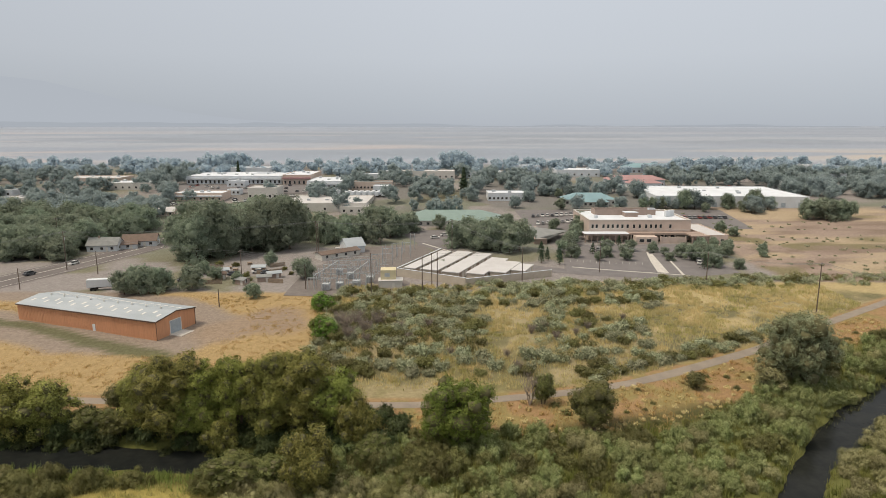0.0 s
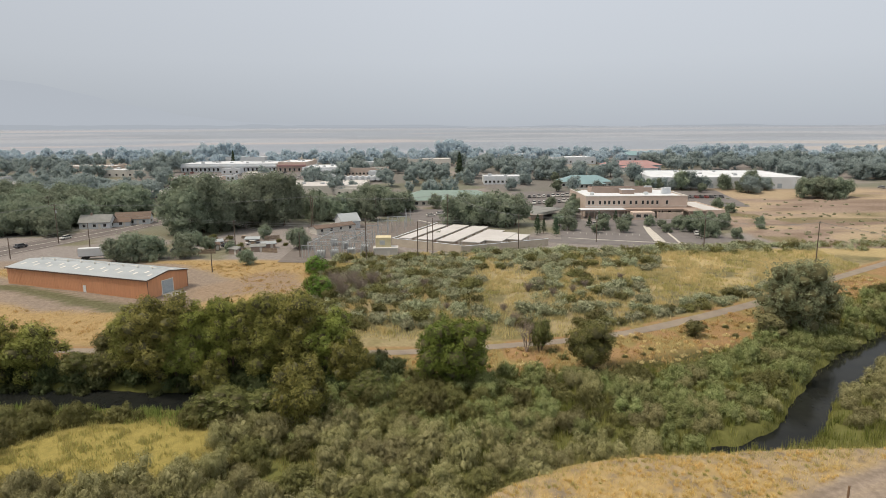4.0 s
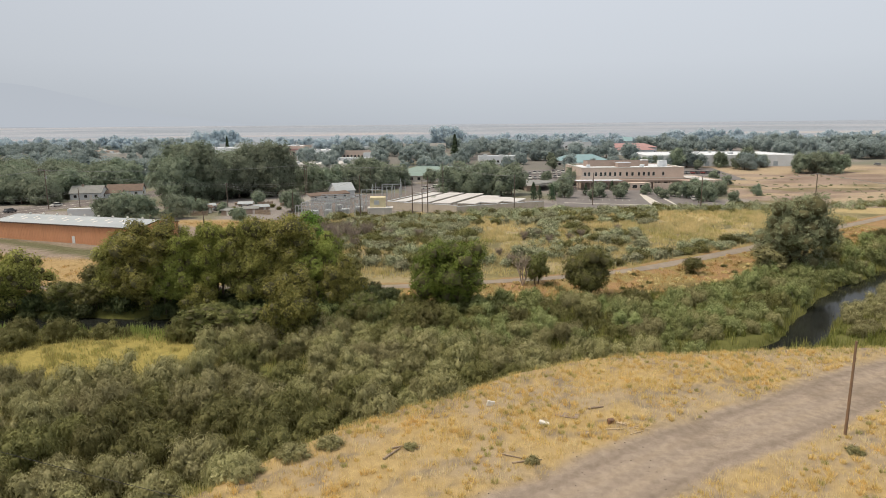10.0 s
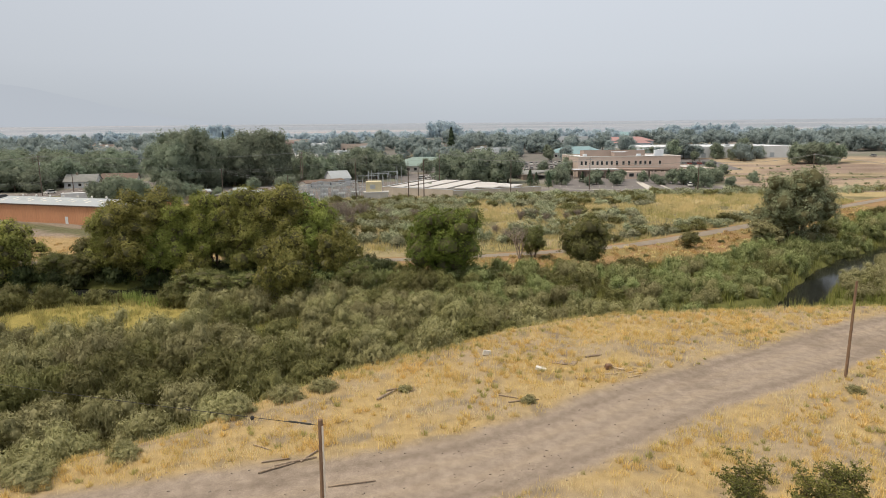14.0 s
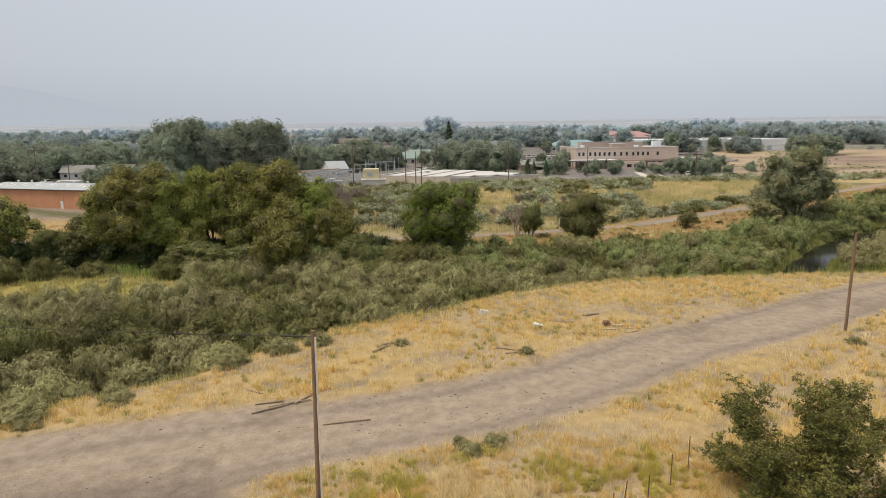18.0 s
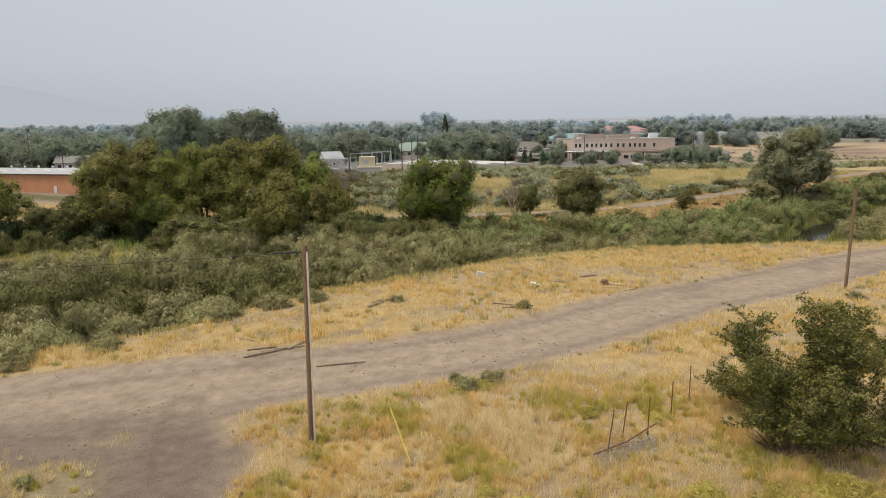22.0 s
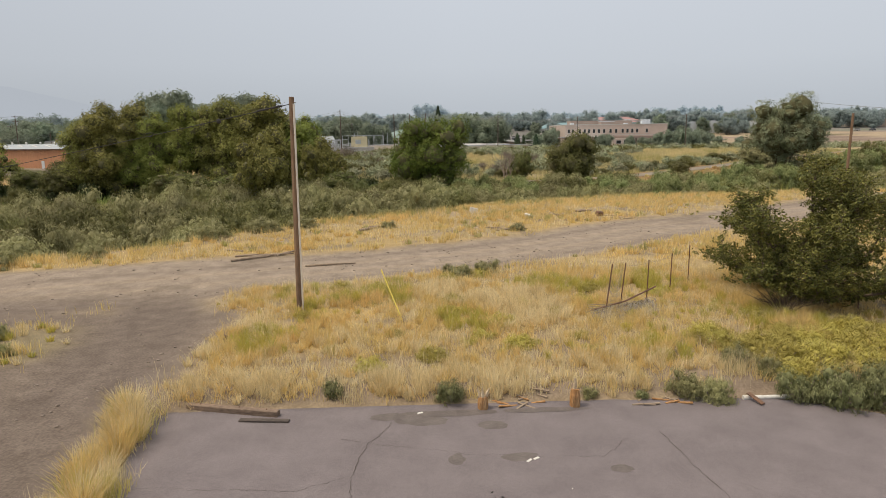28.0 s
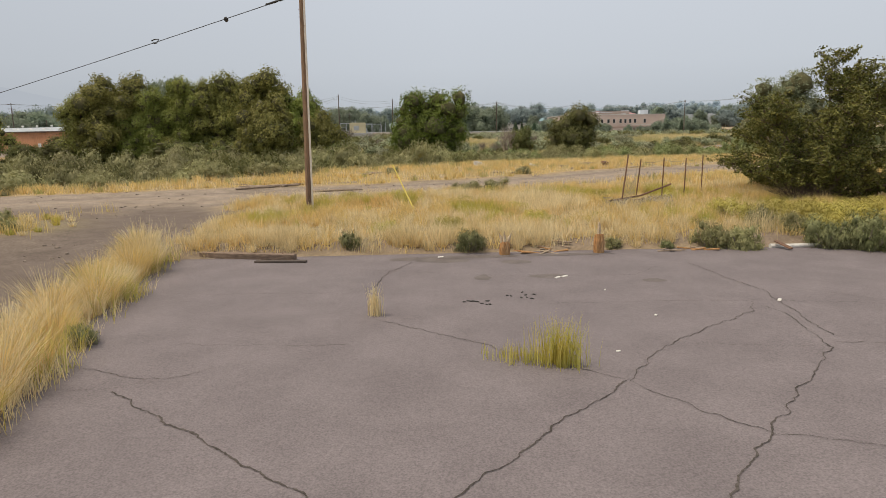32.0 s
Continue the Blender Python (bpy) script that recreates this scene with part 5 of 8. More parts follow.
bunches("bluff_bunches", "olive tufts over the bluff", rough[::4], L_MEADOW, 103, 40, 0.5, 0.02, 0.2, 0.7)

# weeds that break through the asphalt
for x, y, n, r, h, leaf in ((-0.82, 10.55, 130, 0.14, 0.75, L_STRAW), (2.25, 7.5, 330, 0.34, 0.85, L_TUFT), (1.7, 7.75, 210, 0.5, 0.3, L_TUFT)):
    rng = np.random.RandomState(int(n))
    gx_, gy_ = rng.normal(scale=r * 0.5, size=n), rng.normal(scale=r * (0.5 if n < 200 else 0.28), size=n)
    v, f = blades(gx_, gy_ - 0.3 * gx_, np.zeros(n), rng.uniform(0.4, 1.0, n) * h, rng.uniform(0.006, 0.014, n), rng, 0.3)
    ob = tagged(part("grass_tuft", np_mesh("grass_tuft", v, f), leaf), "yellow-green grass tuft growing out of a crack in the asphalt", "grass tuft", "grass tufts in the asphalt")
    ob.location = (x, y, -0.2)

# low shrubs round the lot
bush_meshes("low_sage", 140, 6500, 0.62, 0.72, L_SAGE, 0.034, 26, 0.25, 0.7)
bush_meshes("low_green", 141, 6500, 0.62, 0.72, leafy("green_sage_leaves", (0.15, 0.165, 0.068), (0.25, 0.255, 0.125), patch=0.8, hue=0.008), 0.034, 26, 0.25, 0.7)
bush_meshes("rabbit", 142, 8000, 1.1, 0.95, L_YELLOW, 0.055, 30, 0.25, 0.55)
for x, y, s, key in [(1.75, 17.35, 0.85, "low_green"), (6.15, 17.3, 0.5, "low_sage"), (9.2, 17.2, 0.9, "low_sage"), (9.95, 16.9, 0.85, "low_sage"), (12.6, 16.7, 1.0, "low_green"), (13.5, 16.3, 1.15, "low_green"), (14.6, 16.2, 1.2, "low_green"), (11.6, 19.0, 0.8, "low_sage"), (12.4, 18.2, 0.7, "low_sage"), (7.8, 17.2, 0.4, "low_green"), (-2.0, 17.6, 0.6, "low_green"), (15.6, 16.6, 1.1, "low_green"), (-5.9, 9.2, 0.55, "low_green"), (-15, 22, 0.7, "low_sage"), (-16.5, 24, 0.8, "low_sage")]:
    bush(key, x, y, "sagebrush", "small grey-green sagebrush at the asphalt's edge" if key == "low_sage" else "small green shrub at the asphalt's edge", rnd.uniform(0, 360), s * (1.3 if x > 9 else 1.15), s * (1.6 if x > 9 else 1.3), group="lot edge shrubs")
for k, (x, y) in enumerate([(12.6, 20.2), (13.6, 19.4), (14.7, 19.0), (15.8, 18.6), (16.9, 18.2), (14.0, 20.6), (15.2, 20.4), (16.4, 19.8), (17.6, 19.4), (18.6, 18.8), (15.0, 21.9), (16.4, 21.4), (17.8, 21.0), (19.2, 20.4), (18.2, 22.2), (20.4, 21.6), (19.6, 17.9), (21, 19.4), (13.2, 18.0), (11.9, 21.6), (17.2, 17.2), (18.6, 16.8)]):
    s = rnd.uniform(0.75, 1.1)
    bush("rabbit", x, y, "rabbitbrush", "bright yellow-green rabbitbrush mound in flower", rnd.uniform(0, 360), s, s * 0.85, group="rabbitbrush")
for k, (x, y) in enumerate(scatter((-8, 22, 19, 34), 42, 1.4, 21, lambda x, y: on_bench(np.array([x]), np.array([y]))[0] > 0.9)):
    s = rnd.uniform(0.35, 0.7)
    bush("rabbit", x, y, "rabbitbrush", "yellow-green rabbitbrush mound among dry grass", rnd.uniform(0, 360), s, s * 0.8, group="rabbitbrush")

# ---------------------------------------------------------------- the asphalt lot
LOT_Z = -0.2
lv, lf = [], []
rows_s = [0, 0.2, 0.4, 0.55, 0.65] + [0.65 + 0.35 * i / 70 for i in range(1, 71)]
for s in rows_s:
    y = -60 + 77.5 * s
    xl = float(np.interp(y, (2, 5.7, 8.5, 13, 17), (-5.2, -5.4, -6.0, -6.6, -7.3))) - 0.15 + 0.25 * (float(vnoise(y, 3, 0.7)) - 0.5)
    for k in range(111):
        x = xl + (24 - xl) * k / 110
        top = 17.15 + 0.4 * (float(vnoise(x, 9, 1.3)) - 0.5) - 0.07 * max(0, x - 9.5) ** 2
        yy = y - (s ** 14) * (17.5 - max(top, 11))
        lv.append((x, yy, LOT_Z))
for i in range(len(rows_s) - 1):
    for k in range(110):
        lf.append((i * 111 + k, i * 111 + k + 1, (i + 1) * 111 + k + 1, (i + 1) * 111 + k))
n0 = len(lv)
rim = [i * 111 for i in range(len(rows_s))] + [(len(rows_s) - 1) * 111 + k for k in range(1, 111)]
lv += [(lv[i][0] - 0.02, lv[i][1] + 0.02, LOT_Z - 0.12) for i in rim]
lf += [(rim[i + 1], rim[i], n0 + i, n0 + i + 1) for i in range(len(rim) - 1)]
lot = tagged(part("asphalt_lot", np_mesh("asphalt_lot", lv, lf), M_ASPHALT), "worn grey asphalt lot with cracks and weeds", "asphalt", kind="structure")


def crack(line, width, seed, wander=0.1, lift=0.009, mat=M_CRACK):
    """A ragged dark crack that wanders along a line, narrowing and widening."""
    r = random.Random(seed)
    pts = []
    for (ax, ay), (bx, by) in zip(line[:-1], line[1:]):
        k = max(2, int(math.hypot(bx - ax, by - ay) / 0.045))
        pts += [(ax + (bx - ax) * i / k, ay + (by - ay) * i / k) for i in range(k)]
    pts.append(line[-1])
    v, f, jag = [], [], 0.0
    for i, (x, y) in enumerate(pts):
        x0, y0 = pts[max(i - 1, 0)]
        x1, y1 = pts[min(i + 1, len(pts) - 1)]
        d = math.hypot(x1 - x0, y1 - y0)
        px, py = -(y1 - y0) / d, (x1 - x0) / d
        jag = 0.7 * jag + r.uniform(-0.016, 0.016)
        off = wander * 2 * (float(vnoise(x * 3 + seed, y * 3, 1.0)) - 0.5) + jag
        thin = 0.15 + 1.1 * float(vnoise(x + seed * 7, y, 0.35))
        w = 0.75 * width * r.uniform(0.3, 0.85) * thin
        x, y = x + px * off, y + py * off
        v += [(x - px * w, y - py * w, LOT_Z + lift), (x + px * w, y + py * w, LOT_Z + lift)]
    f = [(2 * i + 2, 2 * i + 3, 2 * i + 1, 2 * i) for i in range(len(pts) - 1)]
    return part("crack", np_mesh("crack", v, f), mat, lot)


CRACKS = [
    ([(-4.34, 6.94), (-3.21, 5.95), (-1.89, 4.74), (-1.04, 4.07), (0.4, 2.9)], 0.035), ([(-0.3, 3.2), (0.61, 4.17), (1.69, 5.36), (3.07, 6.78)], 0.035),
    ([(3.07, 6.78), (4.41, 8.45), (5.75, 9.47), (6.72, 10.14), (7.03, 10.85)], 0.022), ([(2.2, 2.6), (3.08, 3.8), (4.56, 5.46), (6.9, 7.94)], 0.03),
    ([(6.9, 7.94), (7.26, 9.93), (7.1, 10.5)], 0.02), ([(7.3, 8.54), (7.82, 11.67), (7.6, 13.2), (7.5, 14.9)], 0.024), ([(-0.75, 10.25), (1.35, 8.38), (3.07, 6.85), (3.69, 5.77), (4.3, 5.05)], 0.02),
    ([(-5.46, 8.04), (-4.31, 7.52), (-3.67, 7.38), (-3.15, 7.73)], 0.016), ([(-6.2, 12.8), (-2.2, 12.42), (-1.13, 12.99)], 0.013), ([(-4.2, 9.0), (-1.15, 8.7)], 0.013),
    ([(7.13, 8.21), (8.76, 8.0), (10.5, 7.6)], 0.015), ([(2.48, 11.15), (7.05, 10.99), (10.45, 10.29), (14, 9.8)], 0.013), ([(-0.02, 15.87), (-0.71, 14.48), (-0.93, 12.98), (-0.82, 10.6)], 0.022),
    ([(-1.45, 14.97), (2.38, 13.83), (5.47, 13.59), (6.44, 14.55)], 0.014), ([(4.3, 5.05), (5.6, 4.6), (7.0, 4.4)], 0.014), ([(-5.5, 7.1), (-4.6, 7.0), (-3.7, 7.35)], 0.01), ([(4.4, 8.4), (5.6, 8.2), (6.9, 7.95)], 0.009), ([(8.4, 12.2), (9.5, 11.0), (10.4, 10.3)], 0.012),
]
for k, (line, w) in enumerate(CRACKS):
    crack(line, w, k + 1)


def blot(x, y, rx, ry, seed):
    """An irregular flat stain."""
    k = 26
    ring = []
    for i in range(k):
        a = 6.28319 * i / k
        q = 0.65 + 0.7 * float(vnoise(math.cos(a) * 2 + seed * 9, math.sin(a) * 2, 1.1))
        ring.append((x + rx * q * math.cos(a), y + ry * q * math.sin(a), LOT_Z + 0.0015 + 0.0007 * seed))
    s = Shape()
    s.add(ring, [tuple(range(k))])
    return part("stain", s, M_STAIN, lot)


for k, (x, y, rx, ry) in enumerate([(0.8, 16.05, 0.8, 0.35), (2.85, 15.6, 0.45, 0.25), (3.35, 13.7, 0.5, 0.25), (1.7, 13.7, 0.22, 0.3), (5.8, 13.0, 0.28, 0.2), (-0.2, 16.3, 0.6, 0.25), (1.6, 16.45, 1.5, 0.22), (4.6, 16.5, 1.3, 0.18)]):
    blot(x, y, rx, ry, k)

# ---------------------------------------------------------------- things near the lot
M_WHITE = material("white_plastic", (0.72, 0.71, 0.68), (0.58, 0.56, 0.52), scale=3, rough=0.5)
M_TIMBER = material("weathered_timber", (0.34, 0.27, 0.20), (0.20, 0.155, 0.12), scale=2.2, rough=0.95, bump=0.5, bscale=24, fine=0.3, stretch=(0.25, 1, 1))
M_STUMP = material("split_log", (0.42, 0.21, 0.075), (0.30, 0.19, 0.10), scale=2.5, rough=0.95, bump=0.5, bscale=26, fine=0.35, stretch=(1, 1, 0.3))
M_SPLINTER = material("pale_splinter", (0.55, 0.45, 0.32), (0.40, 0.31, 0.21), scale=3, rough=0.95, fine=0.3)
M_RUST = material("rusty_steel", (0.13, 0.08, 0.055), (0.20, 0.11, 0.07), scale=3, rough=0.9, fine=0.3)
M_YELLOW = material("yellow_plastic", (0.62, 0.50, 0.08), (0.55, 0.45, 0.10), scale=2, rough=0.6)
M_MOULD = material("pale_conduit", (0.74, 0.69, 0.62), (0.60, 0.55, 0.48), scale=2, rough=0.8, stretch=(1, 1, 0.2))
M_DARK = material("black_rubber", (0.022, 0.021, 0.02), (0.04, 0.037, 0.034), scale=3, rough=0.8)
M_MESHWIRE = material("old_fence_wire", (0.36, 0.33, 0.29), (0.26, 0.23, 0.20), scale=3, rough=0.7, metal=0.3)


def sag(a, b, drop, n=14):
    a, b = Vector(a), Vector(b)
    return [a.lerp(b, i / n) - Vector((0, 0, 4 * drop * (i / n) * (1 - i / n))) for i in range(n + 1)]


def wood_pole(x, y, h, lean, label, name="utility_pole", r=0.16, mould=False):
    z = gz(x, y)
    ob = thing(name, label, "pole", (x, y, z))
    n = 8
    pts = [(lean[0] * i / n, lean[1] * i / n, -0.4 + (h + 0.4) * i / n) for i in range(n + 1)]
    part("shaft", Shape().tube(pts, [r * (1.0 - 0.3 * i / n) for i in range(n + 1)], 14), M_POLE, ob)
    if mould:
        strip_pts = [(p[0] + r * (0.92 - 0.3 * i / n), p[1] - r * 0.5, p[2]) for i, p in enumerate(pts)]
        part("conduit", Shape().tube(strip_pts[:-1] + [(strip_pts[-1][0], strip_pts[-1][1], strip_pts[-1][2] - 0.3)], 0.05, 6), M_MOULD, ob, "pale wooden cover strip")
    for k in range(5):
        a = 1.3 * k
        part("bolt", Shape().tube([(lean[0] * 0.97, lean[1] * 0.97, h - 0.25 - 0.35 * k), (lean[0] * 0.97 + 0.2 * math.cos(a), lean[1] * 0.97 + 0.2 * math.sin(a), h - 0.25 - 0.35 * k)], 0.014, 5), M_RUST, ob)
    return ob


near_pole = wood_pole(-4.85, 27.55, 9.75, (0.12, 0.05), "weathered brown timber utility pole with a pale cover strip", mould=True)
wood_pole(39.9, 55.4, 9.4, (0.15, 0.1), "bare brown timber utility pole beside the dirt track", r=0.15)

cable = thing("overhead_cable", "slack black overhead cable with a splice case and a coil", "cable", (-4.75, 27.6, gz(-4.85, 27.55) + 9.45))
c0 = Vector((-4.75, 27.6, gz(-4.85, 27.55) + 9.45))
way = (Vector((-13.07, 32.56, 8.28)) - c0)
line = sag((0, 0, 0), way * 4.2, 0.12, 40)
part("cable", Shape().tube(line, 0.017, 6), M_WIRE, cable)
q0, q1 = way * 0.055, way * 0.215
part("splice_case", Shape().tube([q0, q0.lerp(q1, 0.03), q0.lerp(q1, 0.45), q0.lerp(q1, 0.5), q0.lerp(q1, 0.55), q0.lerp(q1, 0.97), q1], [0.02, 0.05, 0.05, 0.025, 0.05, 0.05, 0.02], 8), M_DARK, cable)
ball = way * 0.475 + Vector((0, 0, -0.08))
rs = [0.02, 0.09, 0.125, 0.125, 0.09, 0.02]
part("coil", Shape().tube([ball + way.normalized() * (-0.1 + 0.04 * i) for i in range(6)], rs, 10), M_DARK, cable)
knot = way * 1.0
part("loop", Shape().tube([knot + Vector((-0.22, 0.1, 0.02)), knot + Vector((-0.08, 0.04, -0.14)), knot + Vector((0.08, -0.04, -0.13)), knot + Vector((0.22, -0.1, 0.04)), knot + Vector((0, 0, 0.06)), knot + Vector((-0.22, 0.1, 0.02))], 0.026, 6), M_DARK, cable)

# broken fence
for x, y, h, dx in [(8.95, 25.4, 2.35, 0.28), (10.1, 26.9, 2.05, 0.22), (11.5, 27.3, 2.1, 0.05), (13.5, 29.5, 2.0, 0.03), (15.2, 31.3, 2.05, 0.0), (20.3, 25.2, 1.4, 0.02)]:
    ob = thing("fence_post", "thin rusty steel fence post in dry grass", "fence post", (x, y, gz(x, y)), group="fence posts")
    s = Shape()
    s.tube([(0, 0, -0.3), (dx, 0, h)], 0.03, 6)
    part("stake", s, M_RUST, ob)
    part("flange", Shape().box(dx * 0.2 - 0.05, dx * 0.2 + 0.05, -0.012, 0.012, 0.05, 0.3), M_RUST, ob)
z = gz(10, 25.6)
rail = tagged(part("fence_rail", Shape().tube([(8.3, 25.1, z + 0.35), (10, 25.9, z + 0.5), (11.75, 26.9, z + 0.9)], 0.04, 8), M_RUST), "rusty steel fence rail lying on crumpled wire", "rail")
s = Shape()
r2 = random.Random(44)
for i in range(90):
    f = i / 89
    x0, y0 = 8.2 + 3.4 * f, 24.8 + 1.7 * f
    s.tube([(x0, y0 - 0.5, z + 0.02), (x0 + r2.uniform(-0.2, 0.2), y0 - 0.1, z + 0.25 + r2.uniform(0, 0.25)), (x0 + r2.uniform(-0.3, 0.3), y0 + 0.4, z + r2.uniform(0.1, 0.4))], 0.013, 3, cap=False)
for i in range(9):
    s.tube([(8.2, 24.4 + 0.13 * i, z + 0.1 + 0.05 * i), (9.9, 25.2 + 0.13 * i, z + 0.3), (11.6, 26.2 + 0.13 * i, z + 0.2)], 0.013, 3, cap=False)
tagged(part("wire_mesh", s, M_MESHWIRE), "crumpled wire fence mesh lying in dry grass", "wire mesh")
s = Shape()
for i in range(12):
    f = i / 11
    s.tube([(9.0 + 1.05 * f, 25.5 + 1.35 * f, z + 0.3), (9.2 + 0.95 * f, 25.5 + 1.35 * f, z + 1.9 - 1.0 * math.sin(f * 3.1) * 0.8)], 0.006, 3, cap=False)
for i in range(6):
    s.tube([(9.05, 25.5, z + 0.35 + 0.28 * i), (9.6, 26.2, z + 0.3 + 0.16 * i), (10.1, 26.85, z + 0.35 + 0.28 * i)], 0.006, 3, cap=False)
tagged(part("hanging_wire", s, M_MESHWIRE), "torn wire fence hanging between two leaning posts", "wire mesh")
posts = [(9.2, 25.4, 2.2), (10.3, 26.9, 1.95), (11.55, 27.3, 2.0), (13.53, 29.5, 1.9), (15.2, 31.3, 1.95)]
strand = thing("fence_wire", "slack rusty wire strand between the fence posts", "fence wire", (9.2, 25.4, gz(9.2, 25.4)))
for (ax, ay, ah), (bx, by, bh) in zip(posts[1:-1], posts[2:]):
    part("strand", Shape().tube([(q.x - 9.2, q.y - 25.4, q.z - gz(9.2, 25.4)) for q in sag((ax, ay, gz(ax, ay) + ah), (bx, by, gz(bx, by) + bh), 0.08, 8)], 0.007, 4, cap=False), M_MESHWIRE, strand)
brush = tagged(part("dead_brush", twigs(260, 110, 1.7, 1.1, 0.014), M_BARK), "heap of grey dead branches under the shrub tree", "dead branches")
brush.matrix_world = pose(17.0, 25.2, gz(17.0, 25.2), 0, 0, 20)

marker = thing("guy_marker", "slanting yellow plastic guy-wire guard in the grass", "guy marker", (0.05, 25.1, gz(0.05, 25.1)))
part("guard", Shape().tube([(0, 0, 0.0), (-0.45, 0.8, 0.9), (-1.0, 1.75, 2.0)], 0.028, 8), M_YELLOW, marker)
part("anchor_rod", Shape().tube([(0.03, -0.05, -0.3), (0, 0, 0.1)], 0.015, 6), M_RUST, marker)

M_OLDBEAM = material("old_beam", (0.24, 0.175, 0.13), (0.13, 0.095, 0.075), scale=2.2, rough=0.95, bump=0.5, bscale=24, fine=0.3, stretch=(0.25, 1, 1))
M_DARKPLANK = material("dark_plank", (0.10, 0.08, 0.07), (0.06, 0.05, 0.045), scale=2.2, rough=0.95, bump=0.5, bscale=24, fine=0.3, stretch=(0.25, 1, 1))
# timber and logs at the asphalt's edge
beam = thing("timber_beam", "grey weathered timber beam lying at the asphalt's edge", "timber", (-4.95, 16.95, LOT_Z), -14)
part("beam", Shape().box(-1.55, 1.5, -0.11, 0.11, 0.0, 0.17, ch=0.015), M_OLDBEAM, beam)
for k in (-1.1, 0.2, 1.1):
    part("spike", Shape().tube([(k, 0.02, 0.15), (k, 0.02, 0.2)], 0.018, 6), M_RUST, beam)
ob = tagged(part("plank", Shape().box(-0.75, 0.75, -0.09, 0.09, 0.0, 0.06, ch=0.012), M_DARKPLANK), "short dark weathered plank on the asphalt", "plank")
ob.matrix_world = pose(-3.85, 16.25, LOT_Z, 0, 0, -6)
for x, h, prongs, lab in ((2.68, 0.42, 3, "split pale log stump standing on the asphalt's edge"), (5.52, 0.62, 2, "rust-brown split log standing on the asphalt's edge")):
    ob = thing("log_stump", lab, "log", (x, 16.72, LOT_Z - 0.01))
    r3 = random.Random(int(x * 100))
    for i in range(5):
        a = 1.2566 * i + 0.3
        hh = h * r3.uniform(0.75, 1.0)
        part("split_log", Shape().tube([(0.085 * math.cos(a), 0.085 * math.sin(a), 0), (0.09 * math.cos(a), 0.09 * math.sin(a), hh * 0.6), (0.075 * math.cos(a), 0.075 * math.sin(a), hh)], [0.085, 0.08, 0.06], 7), M_STUMP, ob)
    for i in range(prongs):
        a = 2.1 * i + (0.4 if prongs == 3 else 1.5)
        q = 0.2 if prongs == 3 else 0.03
        part("splinter", Shape().tube([(0.05 * math.cos(a), 0.05 * math.sin(a), h * 0.5), (0.7 * q * math.cos(a), 0.3 * q * math.sin(a), h + 0.1), (1.3 * q * math.cos(a), q * 0.4 * math.sin(a), h + 0.3)], [0.06, 0.05, 0.012], 5), M_SPLINTER, ob)
r3 = random.Random(77)
for i in range(22):
    x, y = (r3.uniform(3.0, 4.8), r3.uniform(16.75, 17.6)) if i < 14 else (r3.uniform(7.7, 9.1), r3.uniform(16.6, 17.1))
    L = r3.uniform(0.15, 0.45)
    ob = tagged(part("wood_scrap", Shape().box(-L, L, -0.035, 0.035, 0, 0.04, ch=0.008), M_TIMBER if i % 3 else M_STUMP), "scrap of broken timber at the asphalt's edge", "timber scrap", "timber scraps")
    ob.matrix_world = pose(x, y, gz(x, y) + 0.03 if y > 16.8 else LOT_Z + 0.01, r3.uniform(-8, 8), r3.uniform(-10, 10), r3.uniform(-40, 40))
pipe = thing("plastic_pipe", "white plastic pipe lying on sandy ground", "pipe", (11.9, 16.85, gz(11.9, 16.85) + 0.08), -1)
tube = Shape()
tube.tube([(-0.95, 0, 0), (0.9, 0, 0.01)], 0.065, 12, cap=False)
part("pipe_body", tube, M_WHITE, pipe)
part("socket", Shape().tube([(-1.05, 0, 0), (-0.9, 0, 0)], 0.08, 12), M_WHITE, pipe)
ob = tagged(part("bark_slab", Shape().box(-0.28, 0.28, -0.08, 0.08, 0, 0.04, ch=0.01), M_RUST), "dark slab of wood leaning on the pipe", "wood slab")
ob.matrix_world = pose(11.1, 16.6, LOT_Z + 0.12, 0, 18, -62)
for i in range(23):
    x, y = (r3.uniform(1.0, 1.6), r3.uniform(11.1, 11.5)) if i < 12 else ((r3.uniform(2.0, 2.7), r3.uniform(11.5, 12.1)) if i < 20 else (r3.uniform(0.5, 8.5), r3.uniform(6, 15)))
    ob = tagged(part("litter", Shape().box(-0.05, 0.05, -0.03, 0.03, 0, 0.02, ch=0.006), M_DARK if i < 20 else M_WHITE), "small dark scrap on the asphalt" if i < 20 else "small pale scrap on the asphalt", "litter", "litter")
    ob.matrix_world = pose(x, y, LOT_Z + 0.004, 0, 0, r3.uniform(0, 180)) @ Matrix.Diagonal((r3.uniform(0.4, 0.9), r3.uniform(0.3, 0.9), 0.8, 1))
for x, y in ((0.75, 16.5), (3.75, 13.6), (3.55, 13.5), (7.7, 10.9)):
    ob = tagged(part("litter", Shape().box(-0.09, 0.09, -0.035, 0.035, 0, 0.02, ch=0.008), M_WHITE), "torn white litter on the asphalt", "litter", "litter")
    ob.matrix_world = pose(x, y, LOT_Z + 0.003, 4, 0, r3.uniform(0, 90))

